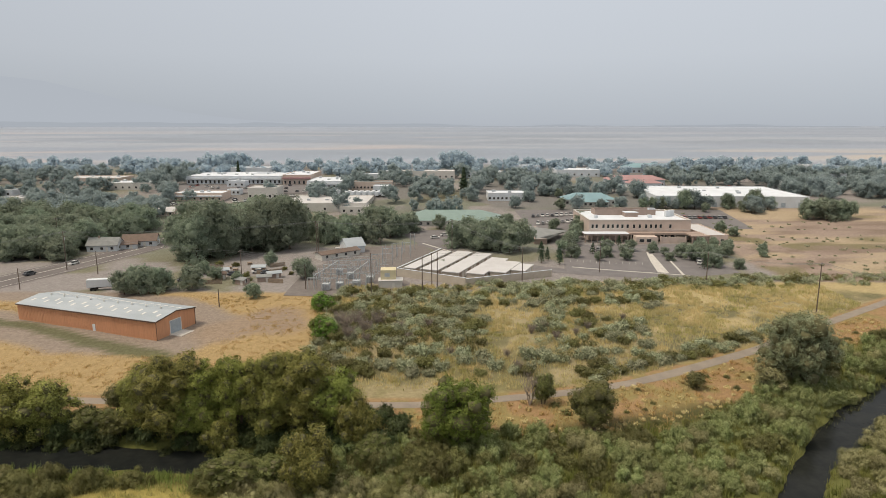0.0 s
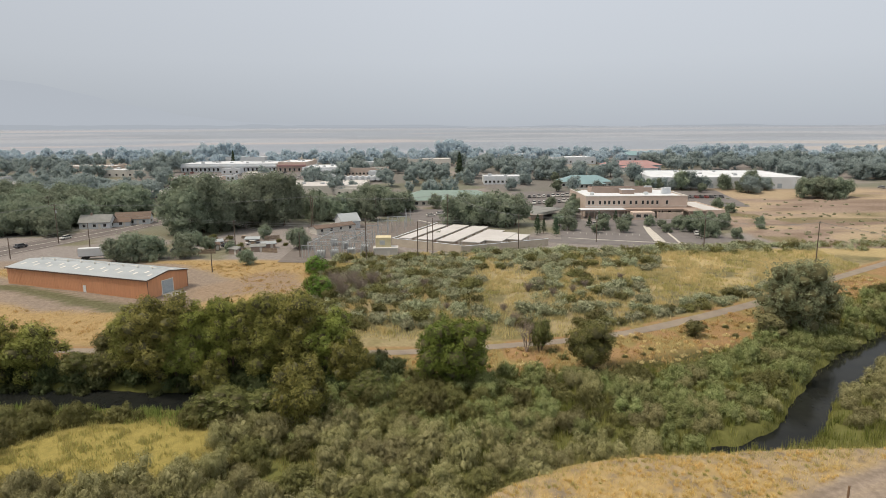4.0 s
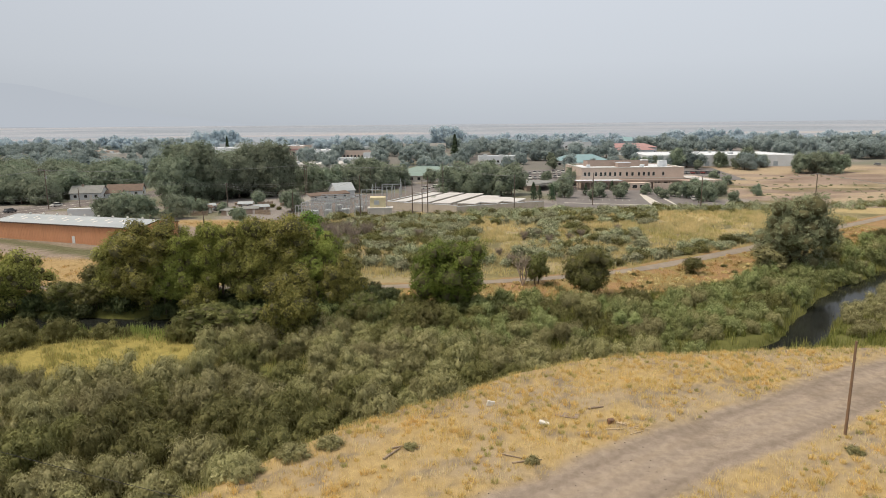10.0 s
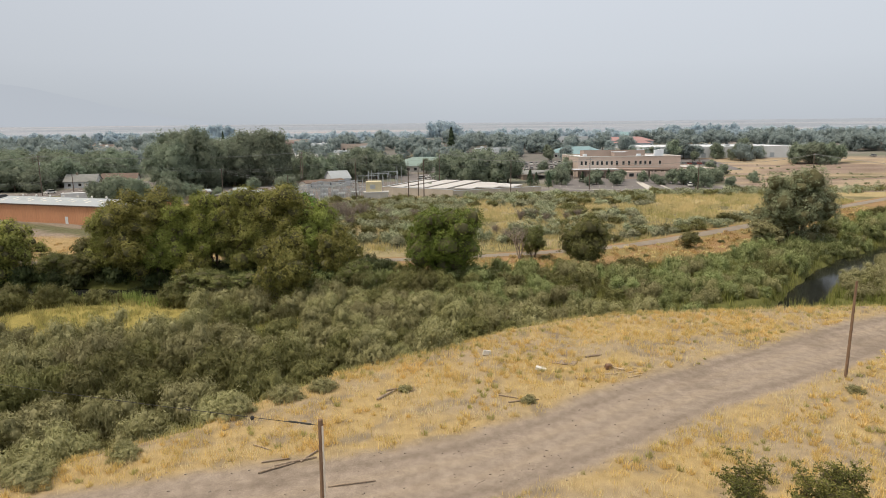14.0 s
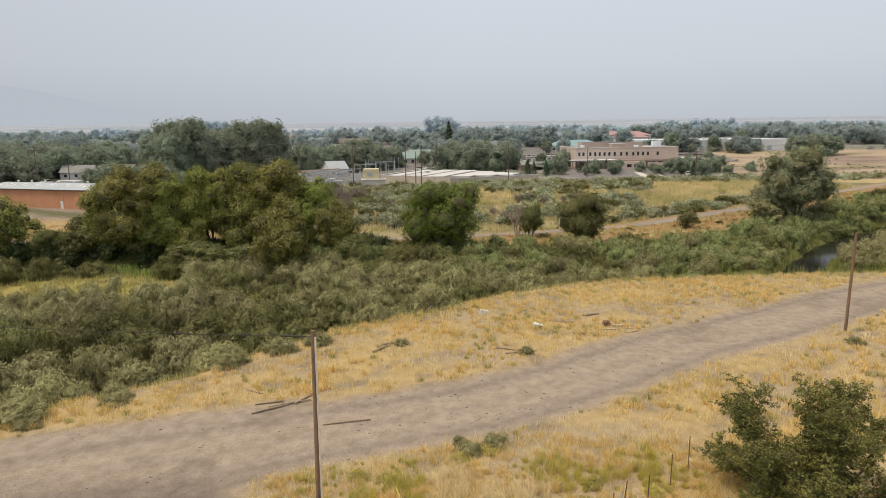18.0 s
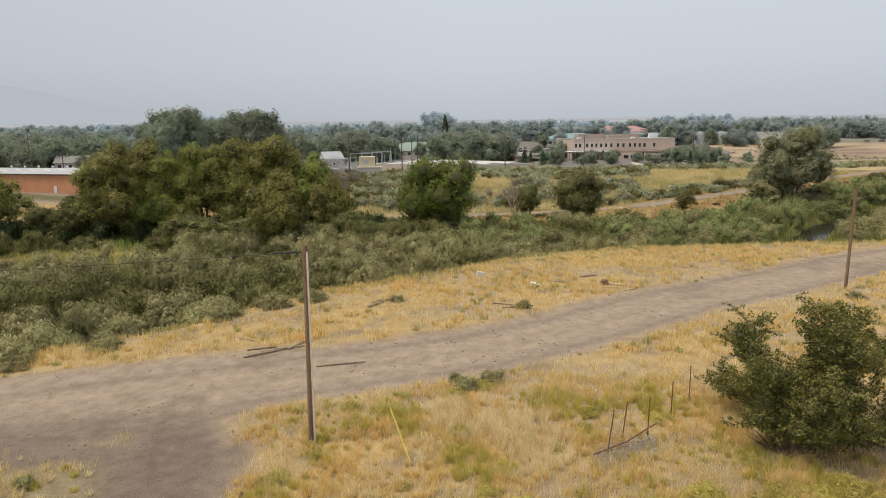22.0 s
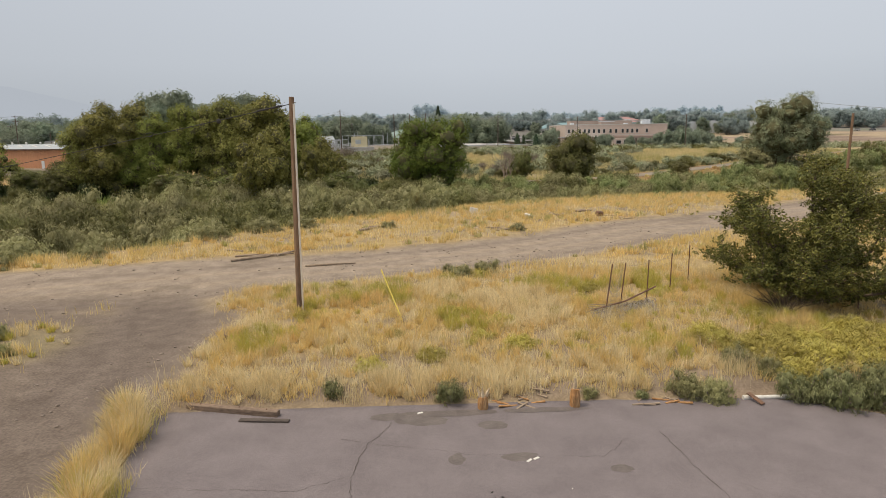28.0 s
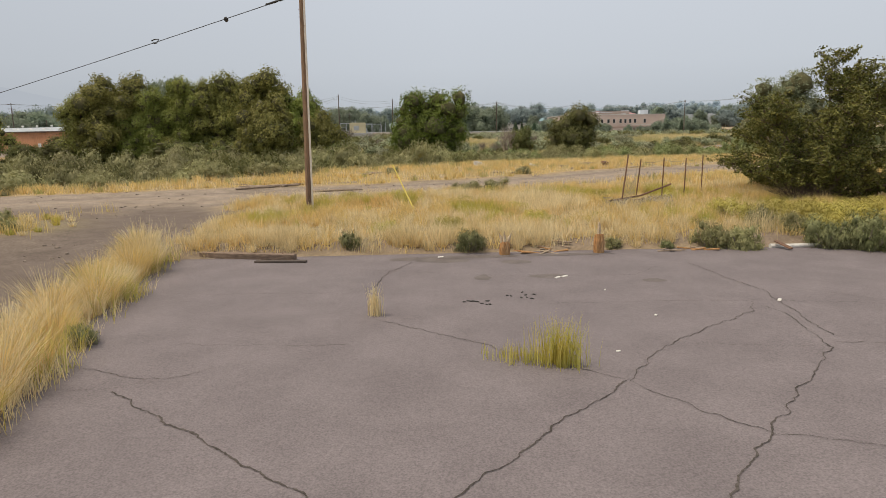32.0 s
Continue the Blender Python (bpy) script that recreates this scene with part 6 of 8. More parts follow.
# clods and small stones on the bare earth
rng = np.random.RandomState(120)
cx, cy = rng.uniform(-26, 20, 5000), rng.uniform(9, 60, 5000)
bare_k = (1 - on_bench(cx, cy)) * (cy > 18) * step(0, -2, cy - np.interp(cx, EDGE_X, EDGE_Y)) + worn_yard(cx, cy)
bare_k *= step(0.42, 0.66, vnoise(cx, cy, 3))
pick = rng.rand(len(cx)) < bare_k
V, F = [], []
for a, b in list(zip(cx[pick], cy[pick]))[:420]:
    q = rng.uniform(0.02, 0.075)
    V.append(LUMP_V * rng.uniform(0.7, 1.3, (len(LUMP_V), 1)) * np.array([q * 1.5, q, q * 0.6]) + np.array([a, b, gz(a, b) + 0.2 * q]))
    F.append(LUMP_F + len(LUMP_V) * len(F))
tagged(part("clods", np_mesh("clods", np.concatenate(V), np.concatenate(F)), material("dry_clods", (0.20, 0.165, 0.135), (0.29, 0.24, 0.20), scale=0.8, rough=0.95, fine=0.3)), "dark clods and small stones on the bare earth", "clods", kind="stuff")

# scrap on the bluff
def fallen(x, y, length, turn, r, mat, label, name="fallen_log"):
    z = gz(x, y)
    pts = [(-length / 2, 0, r * 0.6), (-length / 6, 0.1 * r, r * 0.9), (length / 5, -0.3 * r, r * 1.0), (length / 2, 0, r * 0.7)]
    ob = tagged(part(name, Shape().tube(pts, [r, r * 0.95, r * 0.8, r * 0.55], 8), mat), label, "log", "fallen timber")
    ob.matrix_world = pose(x, y, z + 0.02, 0, 0, turn)


for x, y, L, a, r in [(-4.9, 38.5, 3.2, 11, 0.07), (-10.5, 40.6, 2.6, 30, 0.08), (-9.3, 41.4, 3.0, 22, 0.09), (-8.4, 42.3, 2.2, 60, 0.08), (-10.8, 41.6, 2.0, 14, 0.07), (-3.6, 52.9, 2.4, 55, 0.12), (-3.1, 54.1, 1.4, 20, 0.1), (-12.3, 43.6, 1.8, -30, 0.06), (8.6, 51.2, 2.8, 10, 0.08), (7.2, 52.2, 2.2, -25, 0.07), (17.4, 61.8, 1.8, 15, 0.12)]:
    fallen(x, y, L, a, r, M_TIMBER, "weathered fallen timber lying in the dirt")
for i in range(9):
    fallen(18.6 + r3.uniform(-0.9, 2.2), 57.6 + r3.uniform(-1.4, 0.8), r3.uniform(0.8, 2.2), r3.uniform(-50, 30), 0.06, M_SPLINTER, "pale bleached branch on the bluff")
ob = tagged(part("wood_chunk", Shape().box(-0.35, 0.35, -0.25, 0.25, 0, 0.5, ch=0.08), M_RUST), "dark chunk of burnt wood on the bluff", "wood chunk")
ob.matrix_world = pose(18.0, 58.4, gz(18, 58.4), 10, 6, 20)
for x, y, w, d, h, lab in [(11.3, 58.3, 1.1, 0.5, 0.3, "white broken appliance panel in dry grass"), (6.3, 63.0, 0.9, 0.2, 0.55, "white torn sheet of scrap in dry grass"), (14.0, 60.2, 2.4, 1.0, 0.12, "grey flattened board in dry grass"), (15.2, 56.3, 1.8, 0.7, 0.1, "grey flattened board in dry grass")]:
    ob = tagged(part("scrap_sheet", Shape().box(-w / 2, w / 2, -d / 2, d / 2, 0, h, ch=0.05), M_WHITE if h > 0.2 else M_TIMBER), lab, "scrap", "scrap")
    ob.matrix_world = pose(x, y, gz(x, y) + 0.02, 0, 14 if h > 0.2 else 0, r3.uniform(-30, 30))
ob = tagged(part("burnt_post", Shape().tube([(0, 0, -0.2), (0.03, 0, 0.3), (0.1, 0.02, 0.42)], [0.13, 0.12, 0.09], 7), M_RUST), "short dark broken post in dry grass", "post")
ob.matrix_world = pose(-6.9, 22.6, gz(-6.9, 22.6))

# The town is drawn on a map 1 / LAY larger, seen from the lookout, and laid down at the end.
LAY = 0.97
before_town = set(scene.objects)
# ---------------------------------------------------------------- town: materials
M_ORANGE = material("orange_metal_cladding", (0.56, 0.285, 0.16), (0.51, 0.255, 0.14), scale=0.3, rough=0.6, fine=0.08, bump=0.15, bscale=3, stretch=(1, 1, 0.1))
M_TRIM = material("dark_brown_trim", (0.10, 0.065, 0.05), rough=0.6)
M_ROOFMETAL = material("pale_metal_roof", (0.37, 0.41, 0.44), (0.31, 0.35, 0.38), scale=0.25, rough=0.5, fine=0.08, stretch=(0.3, 1, 1))
M_SKYLIGHT = material("translucent_skylight", (0.66, 0.66, 0.63), (0.58, 0.58, 0.55), scale=1.0, rough=0.5)
M_GREYDOOR = material("grey_roller_door", (0.34, 0.40, 0.45), (0.30, 0.35, 0.40), scale=0.8, rough=0.6)
M_CREAM = material("cream_painted_wall", (0.58, 0.565, 0.53), (0.52, 0.505, 0.475), scale=0.3, rough=0.85, fine=0.06)
M_BEIGE = material("beige_stucco", (0.55, 0.455, 0.40), (0.50, 0.41, 0.355), scale=0.3, rough=0.9, fine=0.06)
M_BEIGEDARK = material("brown_stucco", (0.34, 0.265, 0.225), (0.30, 0.235, 0.20), scale=0.3, rough=0.9, fine=0.06)
M_WHITEWALL = material("white_painted_wall", (0.60, 0.64, 0.68), (0.54, 0.57, 0.60), scale=0.2, rough=0.8, fine=0.06)
M_WHITEROOF = material("white_membrane_roof", (0.66, 0.705, 0.76), (0.57, 0.605, 0.65), scale=0.12, rough=0.8, fine=0.05)
M_TANROOF = material("tan_membrane_roof", (0.53, 0.53, 0.535), (0.47, 0.465, 0.465), scale=0.12, rough=0.85, fine=0.06)
M_GREENROOF = material("green_metal_roof", (0.21, 0.29, 0.265), (0.18, 0.255, 0.235), scale=0.2, rough=0.5, fine=0.08)
M_TEALROOF = material("teal_metal_roof", (0.20, 0.325, 0.36), (0.175, 0.285, 0.32), scale=0.2, rough=0.5, fine=0.08)
M_REDROOF = material("faded_red_roof", (0.37, 0.225, 0.225), (0.33, 0.20, 0.20), scale=0.2, rough=0.7, fine=0.08)
M_SHINGLE = material("brown_shingles", (0.17, 0.125, 0.10), (0.13, 0.10, 0.085), scale=0.5, rough=0.95, fine=0.15)
M_GREYSHINGLE = material("grey_shingles", (0.24, 0.25, 0.245), (0.19, 0.20, 0.20), scale=0.5, rough=0.95, fine=0.12)
M_WINDOW = material("dark_window_glass", (0.03, 0.033, 0.038), (0.045, 0.048, 0.052), scale=0.5, rough=0.12)
M_FRAME = material("white_window_frame", (0.62, 0.60, 0.56), rough=0.6)
M_CONCRETE = material("concrete_panel", (0.48, 0.43, 0.36), (0.42, 0.375, 0.315), scale=0.25, rough=0.9, fine=0.08)
M_GRAVEL = material("dark_gravel", (0.135, 0.12, 0.112), (0.175, 0.155, 0.145), scale=0.4, rough=0.95, fine=0.2, bscale=6)
M_LINE = material("road_paint", (0.55, 0.54, 0.50), (0.42, 0.41, 0.38), scale=1.5, rough=0.8)
M_TYRE = material("tyre_rubber", (0.018, 0.018, 0.018), rough=0.85)
M_CARWHITE = material("white_car_paint", (0.62, 0.62, 0.61), (0.56, 0.56, 0.55), scale=0.5, rough=0.3, per="object", spread=0.1)
M_CARDARK = material("dark_car_paint", (0.05, 0.055, 0.065), (0.07, 0.07, 0.08), scale=0.5, rough=0.3)
M_CARGREY = material("silver_car_paint", (0.30, 0.31, 0.32), (0.26, 0.27, 0.28), scale=0.5, rough=0.3, metal=0.3)
M_CARRED = material("red_car_paint", (0.25, 0.045, 0.04), (0.22, 0.04, 0.035), scale=0.5, rough=0.3)
M_PORCELAIN = material("grey_insulator", (0.40, 0.42, 0.44), (0.33, 0.35, 0.37), scale=2, rough=0.3)

# ---------------------------------------------------------------- town: streets and lots


def flat_area(name, outline, mat, label, category, lift=0.06):
    """A paved area on gently sloping ground, cut into a grid so that it follows the slope."""
    me = bpy.data.meshes.new(name)
    bm = bmesh.new()
    bm.faces.new([bm.verts.new((x, y, 0)) for x, y in outline])
    lo, hi = min(y for x, y in outline), max(y for x, y in outline)
    y = lo + 5
    while y < hi:
        bmesh.ops.bisect_plane(bm, geom=bm.verts[:] + bm.edges[:] + bm.faces[:], plane_co=(0, y, 0), plane_no=(0, 1, 0))
        y += 5
    for v in bm.verts:
        v.co.z = gz(v.co.x, v.co.y) + lift
    bm.to_mesh(me)
    bm.free()
    return tagged(part(name, me, mat), label, category, kind="structure")


def kerb(line, name="kerb"):
    pts = []
    for (ax, ay), (bx, by) in zip(line[:-1], line[1:]):
        k = max(1, int(math.hypot(bx - ax, by - ay) / 4))
        pts += [(ax + (bx - ax) * i / k, ay + (by - ay) * i / k) for i in range(k)]
    pts.append(line[-1])
    s = Shape()
    for (ax, ay), (bx, by) in zip(pts[:-1], pts[1:]):
        d = math.hypot(bx - ax, by - ay)
        m = pose((ax + bx) / 2, (ay + by) / 2, gz((ax + bx) / 2, (ay + by) / 2), 0, 0, math.degrees(math.atan2(by - ay, bx - ax)))
        s.box(-d / 2, d / 2, -0.45, 0.45, -0.1, 0.2, m)
    return tagged(part(name, s, M_KERB), "pale concrete kerb along the asphalt", "kerb", kind="structure")


M_HIGHWAY = material("worn_highway", (0.125, 0.112, 0.11), (0.165, 0.15, 0.145), scale=0.15, rough=0.9, bump=0.1, bscale=12, fine=0.12, stretch=(1, 0.2, 1), shine=0.25)
ROAD = [(-230, 110), (-190, 168), (-166, 215), (-150, 258), (-140, 290), (-131, 325), (-122, 370), (-112, 430)]
STREET = [(-18, 330), (-4, 292), (14, 268), (40, 246), (60, 238), (92, 233)]
tagged(part("road", ribbon(ROAD, 19, 0.08, "road", 5), M_HIGHWAY), "wide grey asphalt road with pale edge lines", "road", kind="structure")
for off in (-7.6, -0.2, 0.2, 7.6):
    ln = [(x + off * 0.94, y - off * 0.33) for x, y in ROAD]
    tagged(part("road_line", ribbon(ln, 0.28, 0.1, "road_line", 5), M_LINE), "worn pale paint line on the road", "road marking", kind="structure")
tagged(part("street", ribbon(STREET, 8, 0.09, "street", 4), M_ROAD), "asphalt street behind the storage yard", "street", kind="structure")
flat_area("office_parking", [(48, 243), (95, 233), (116, 240), (116, 300), (70, 298), (58, 300), (52, 268)], M_ROAD, "grey asphalt car park in front of the office building", "car park")
flat_area("side_parking", [(48, 338), (80, 338), (84, 392), (44, 392)], M_ROAD, "dark asphalt car park with rows of white trucks", "car park", 0.12)
flat_area("green_roof_parking", [(-12, 296), (12, 300), (14, 336), (-14, 336)], M_ROAD, "grey asphalt car park by the green-roofed building", "car park", 0.13)
flat_area("east_parking", [(128, 338), (168, 338), (172, 392), (130, 392)], M_ROAD, "dark asphalt car park behind the office building", "car park", 0.12)
flat_area("drive", [(56, 300), (68, 300), (86, 392), (78, 392)], M_ROAD, "asphalt drive beside a row of young trees", "drive", 0.15)
flat_area("substation_yard", [(-54, 207), (-14, 203), (-6, 213), (-18, 235), (-4, 276), (-10, 300), (-40, 292), (-54, 240)], M_GRAVEL, "dark gravel yard of the electrical substation", "gravel yard", 0.12)
flat_area("mall_parking", [(-200, 452), (-90, 452), (-78, 498), (-204, 498)], M_ROAD, "asphalt car park in front of the shopping strip", "car park", 0.2)
kerb([(-10, 302), (2, 284), (18, 262), (36, 251)])
kerb([(52, 250), (70, 243), (94, 235)])
kerb([(84, 240), (88, 262), (92, 280)])
kerb([(92, 236), (96, 262), (100, 280)])
flat_area("traffic_island", [(84.5, 240), (87.5, 239), (91, 262), (93, 276), (90.5, 276), (88.5, 262)], M_KERB, "pale concrete walk through the car park", "walk", 0.16)
for i in range(12):
    x, y = 54 + 2.6 * i, 262 - 0.5 * i
    if not 83 < x < 98:
        ob = tagged(part("bay_line", Shape().box(-0.06, 0.06, -2.5, 2.5, 0, 0.012), M_LINE), "painted parking bay line", "bay line", "bay lines", "structure")
        ob.matrix_world = pose(x, y, gz(x, y) + 0.08, 0, 0, -14)

# ---------------------------------------------------------------- town: buildings


def window(parent, x0, x1, z0, z1, y, face="front", mat=None):
    """A framed pane let into a wall that faces -y (front) or +x (side)."""
    s, f = Shape(), Shape()
    if face == "front":
        f.box(x0 - 0.1, x1 + 0.1, y - 0.06, y + 0.02, z0 - 0.1, z1 + 0.1)
        s.box(x0, x1, y - 0.075, y - 0.055, z0, z1)
    else:
        f.box(y - 0.02, y + 0.06, x0 - 0.1, x1 + 0.1, z0 - 0.1, z1 + 0.1)
        s.box(y + 0.055, y + 0.075, x0, x1, z0, z1)
    w = part("window", f, mat or M_FRAME, parent)
    part("pane", s, M_WINDOW, w)
    return w


def block(name, label, x0, x1, y0, depth, h, wall, roof, category="building", windows=0, para=0.5, units=0, turn=0.0, wz=(1.2, 2.6), band=None, doors=0):
    """A flat-roofed building: walls, roof, parapets, windows, rooftop units."""
    w = x1 - x0
    ob = thing(name, label, category, (x0, y0, min(gz(x0, y0), gz(x1, y0)) - 0.1), turn)
    part("wall", Shape().box(0, w, 0, depth, -0.5, h), wall, ob)
    part("roof", Shape().box(0.3, w - 0.3, 0.3, depth - 0.3, h, h + 0.12), roof, ob)
    for a in ((0, w, 0, 0.3), (0, w, depth - 0.3, depth), (0, 0.3, 0.3, depth - 0.3), (w - 0.3, w, 0.3, depth - 0.3)):
        part("parapet", Shape().box(*a, h, h + para), wall, ob)
    if band:
        part("fascia", Shape().box(-0.05, w + 0.05, -1.6, -0.004, h * 0.62, h * 0.8), band, ob)
    for i in range(windows):
        c = w * (i + 0.5) / windows
        window(ob, c - min(0.7, w / windows * 0.25), c + min(0.7, w / windows * 0.25), wz[0], wz[1], 0)
    for i in range(doors):
        c = w * (i + 0.5) / doors
        part("door", Shape().box(c - 1.4, c + 1.4, -0.06, 0.02, 0, 2.9), M_GREYDOOR, ob)
    r = random.Random(int(w * 10 + h))
    for i in range(units):
        a, b = r.uniform(0.1, 0.85) * w, r.uniform(0.2, 0.8) * depth
        part("rooftop_unit", Shape().box(a, a + r.uniform(1.5, 2.6), b, b + r.uniform(1.5, 2.5), h + 0.12, h + r.uniform(1.0, 1.6), ch=0.08), M_GALV, ob)
    return ob


def house(name, label, x, y, w, d, h, rise, wall, roof, turn=0, windows=3, chimney=False, category="house"):
    ob = thing(name, label, category, (x, y, gz(x, y) - 0.05), turn)
    part("wall", Shape().box(0, w, 0, d, -0.4, h), wall, ob)
    part("gable", Shape().gable_wall(0, 0, d, h, rise, 0.2), wall, ob)
    part("gable", Shape().gable_wall(w - 0.2, 0, d, h, rise, 0.2), wall, ob)
    part("roof", Shape().gable(0, w, 0, d, h, rise, 0.18, 0.45), roof, ob)
    for i in range(windows):
        c = w * (i + 0.5) / windows
        window(ob, c - 0.6, c + 0.6, 0.9, 2.1, 0)
    window(ob, d * 0.3, d * 0.55, 0.9, 2.1, w, "side")
    part("door", Shape().box(w * 0.62, w * 0.62 + 1.0, -0.06, 0.02, 0, 2.1), M_FRAME, ob)
    if chimney:
        part("chimney", Shape().box(w * 0.3, w * 0.3 + 0.7, d * 0.42, d * 0.42 + 0.7, h + rise * 0.6, h + rise + 0.9), M_BEIGEDARK, ob)
    return ob


# long orange shed
W, D, EAVE, RISE = 52.5, 15.0, 5.1, 1.1
shed = thing("long_shed", "long orange metal shed with a pale ribbed roof and skylights", "warehouse", (-127.0, 182.4, -1.06), -20.2)
for a in ((0, W, 0, 0.25), (0, W, D - 0.25, D)):
    part("wall", Shape().box(*a, -0.6, EAVE), M_ORANGE, shed)
part("wall", Shape().box(0, 0.25, 0.25, D - 0.25, -0.6, EAVE), M_ORANGE, shed)
end = part("wall", Shape().box(W - 0.25, W, 0.25, D - 0.25, -0.6, EAVE), M_ORANGE, shed)
for x in (0, W - 0.25):
    part("gable", Shape().gable_wall(x, 0, D, EAVE, RISE, 0.25), M_ORANGE, shed)
roof = part("roof", Shape().gable(0, W, 0, D, EAVE, RISE, 0.12, 0.35), M_ROOFMETAL, shed)
slope = RISE / (D / 2)
for i in range(19):
    for side in (0, 1):
        x = 2.2 + i * (W - 4.6) / 18
        a, b = (2.6 + 1.6 * (i % 2), 4.2 + 1.6 * (i % 2)) if side == 0 else (D - 5.0, D - 2.8)
        za, zb = EAVE + slope * (a if side == 0 else D - a) + 0.13, EAVE + slope * (b if side == 0 else D - b) + 0.13
        s = Shape()
        s.add([(x, a, za), (x + 0.75, a, za), (x + 0.75, b, zb), (x, b, zb), (x, a, za + 0.05), (x + 0.75, a, za + 0.05), (x + 0.75, b, zb + 0.05), (x, b, zb + 0.05)], [(3, 2, 1, 0), (4, 5, 6, 7), (0, 1, 5, 4), (1, 2, 6, 5), (2, 3, 7, 6), (3, 0, 4, 7)])
        part("skylight", s, M_SKYLIGHT, roof)
for i in range(88):
    x = 0.3 + i * 0.594
    part("rib", Shape().box(x, x + 0.09, -0.05, -0.003, -0.4, EAVE - 0.15), M_ORANGE, shed)
for i in range(9):
    x = 5 + i * 5.3
    part("roof_vent", Shape().tube([(x, D / 2, EAVE + RISE), (x, D / 2, EAVE + RISE + 0.35), (x, D / 2, EAVE + RISE + 0.4), (x, D / 2, EAVE + RISE + 0.75)], [0.22, 0.22, 0.36, 0.2], 10), M_SKYLIGHT, shed)
part("eave_trim", Shape().box(-0.35, W + 0.35, -0.5, -0.3, EAVE - 0.28, EAVE + 0.02), M_TRIM, shed)
for y0, y1 in ((-0.1, D / 2), (D / 2, D + 0.1)):
    za, zb = (EAVE - 0.1, EAVE + RISE) if y0 < 1 else (EAVE + RISE, EAVE - 0.1)
    part("gable_trim", Shape().add([(W + 0.36, y0, za - 0.15), (W + 0.36, y1, zb - 0.15), (W + 0.36, y1, zb + 0.16), (W + 0.36, y0, za + 0.16), (W + 0.42, y0, za - 0.15), (W + 0.42, y1, zb - 0.15), (W + 0.42, y1, zb + 0.16), (W + 0.42, y0, za + 0.16)], [(0, 1, 2, 3), (7, 6, 5, 4), (0, 4, 5, 1), (3, 2, 6, 7)]), M_TRIM, shed)
door = part("roller_door", Shape().box(W - 0.02, W + 0.05, 5.2, 9.2, -0.3, 3.7), M_GREYDOOR, end)
part("door_frame", Shape().box(W - 0.01, W + 0.08, 5.0, 5.2, -0.3, 3.9).box(W - 0.01, W + 0.08, 9.2, 9.4, -0.3, 3.9).box(W - 0.01, W + 0.08, 5.2, 9.2, 3.7, 3.9), M_FRAME, end)
part("door", Shape().box(29.5, 30.5, -0.08, 0.02, -0.2, 2.0), M_WHITEWALL, shed, "white side door")
part("apron", Shape().box(W, W + 4, 4.6, 9.8, -0.5, 0.05), M_KERB, shed)
for y in (0.1, D - 0.1):
    part("downpipe", Shape().tube([(W + 0.08, y, EAVE - 0.3), (W + 0.08, y, -0.3)], 0.07, 6), M_TRIM, shed)

# office building
off = thing("office_building", "two-storey beige office building with a white flat roof and brown porches", "office building", (72.6, 311.3, 0.1))
BW, BD, BH = 50.5, 39.0, 9.9
for a in ((0, BW, 0, 0.4), (0, BW, BD - 0.4, BD), (0, 0.4, 0.4, BD - 0.4), (BW - 0.4, BW, 0.4, BD - 0.4)):
    part("wall", Shape().box(*a, -0.4, BH), M_BEIGE, off)
part("roof", Shape().box(0.4, BW - 0.4, 0.4, BD - 0.4, BH - 0.7, BH - 0.45), M_WHITEROOF, off)
for a in ((-0.12, BW + 0.12, -0.12, 0.5), (-0.12, BW + 0.12, BD - 0.5, BD + 0.12), (-0.12, 0.5, 0.5, BD - 0.5), (BW - 0.5, BW + 0.12, 0.5, BD - 0.5)):
    part("cornice", Shape().box(*a, BH, BH + 0.3), M_CREAM, off)
for i, x in enumerate((1.2, 3.2, 6.6, 9.0, 11.2, 13.6, 16.0, 18.6, 21.8, 24.6, 27.8, 30.2, 32.6, 35.0, 39.8)):
    w = window(off, x, x + 1.05, 6.0, 7.8, 0, mat=M_CREAM)
    part("sill", Shape().box(x - 0.2, x + 1.25, -0.16, -0.08, 5.76, 5.9), M_CREAM, w)
for y in (5, 11, 17, 23, 29, 34):
    window(off, y, y + 1.1, 6.0, 7.8, BW, "side", M_CREAM)
part("belt_course", Shape().box(-0.1, BW + 0.1, -0.1, -0.004, 4.9, 5.15), M_CREAM, off)
porch = part("west_porch", Shape().box(-3.5, 18, -7, -0.005, 3.4, 4.1), M_BEIGEDARK, off)
part("porch_roof", Shape().box(-3.7, 18.2, -7.2, 0, 4.1, 4.3), M_WHITEROOF, off)
part("porch_roof", Shape().box(18.2, BW + 4.5, -5, -0.005, 3.9, 4.2), M_BEIGEDARK, off)
part("porch_fascia", Shape().box(18.2, BW + 4.6, -5.2, -5.0, 3.4, 4.25), M_BEIGEDARK, off)
for i in range(8):
    x = -3.2 + i * 2.95
    part("porch_post", Shape().box(x, x + 0.4, -6.9, -6.5, -0.3, 3.4), M_BEIGEDARK, off)
for i in range(7):
    x = 19.5 + i * 5.4
    part("porch_post", Shape().box(x, x + 0.5, -4.9, -4.4, -0.3, 3.4), M_BEIGE, off)
part("ground_floor_bay", Shape().box(20.5, 31, -11, -5.3, -0.3, 3.3), M_BEIGE, off)
for x in (22, 25.5):
    window(off, x, x + 2.2, 0.9, 2.4, -11)
part("screen_wall", Shape().box(33, 45, -9, -8.6, -0.3, 3.0), M_BEIGE, off)
for i in range(4):
    part("screen_pier", Shape().box(32.8 + 4 * i, 33.4 + 4 * i, -9.2, -8.4, -0.3, 3.2), M_BEIGE, off)
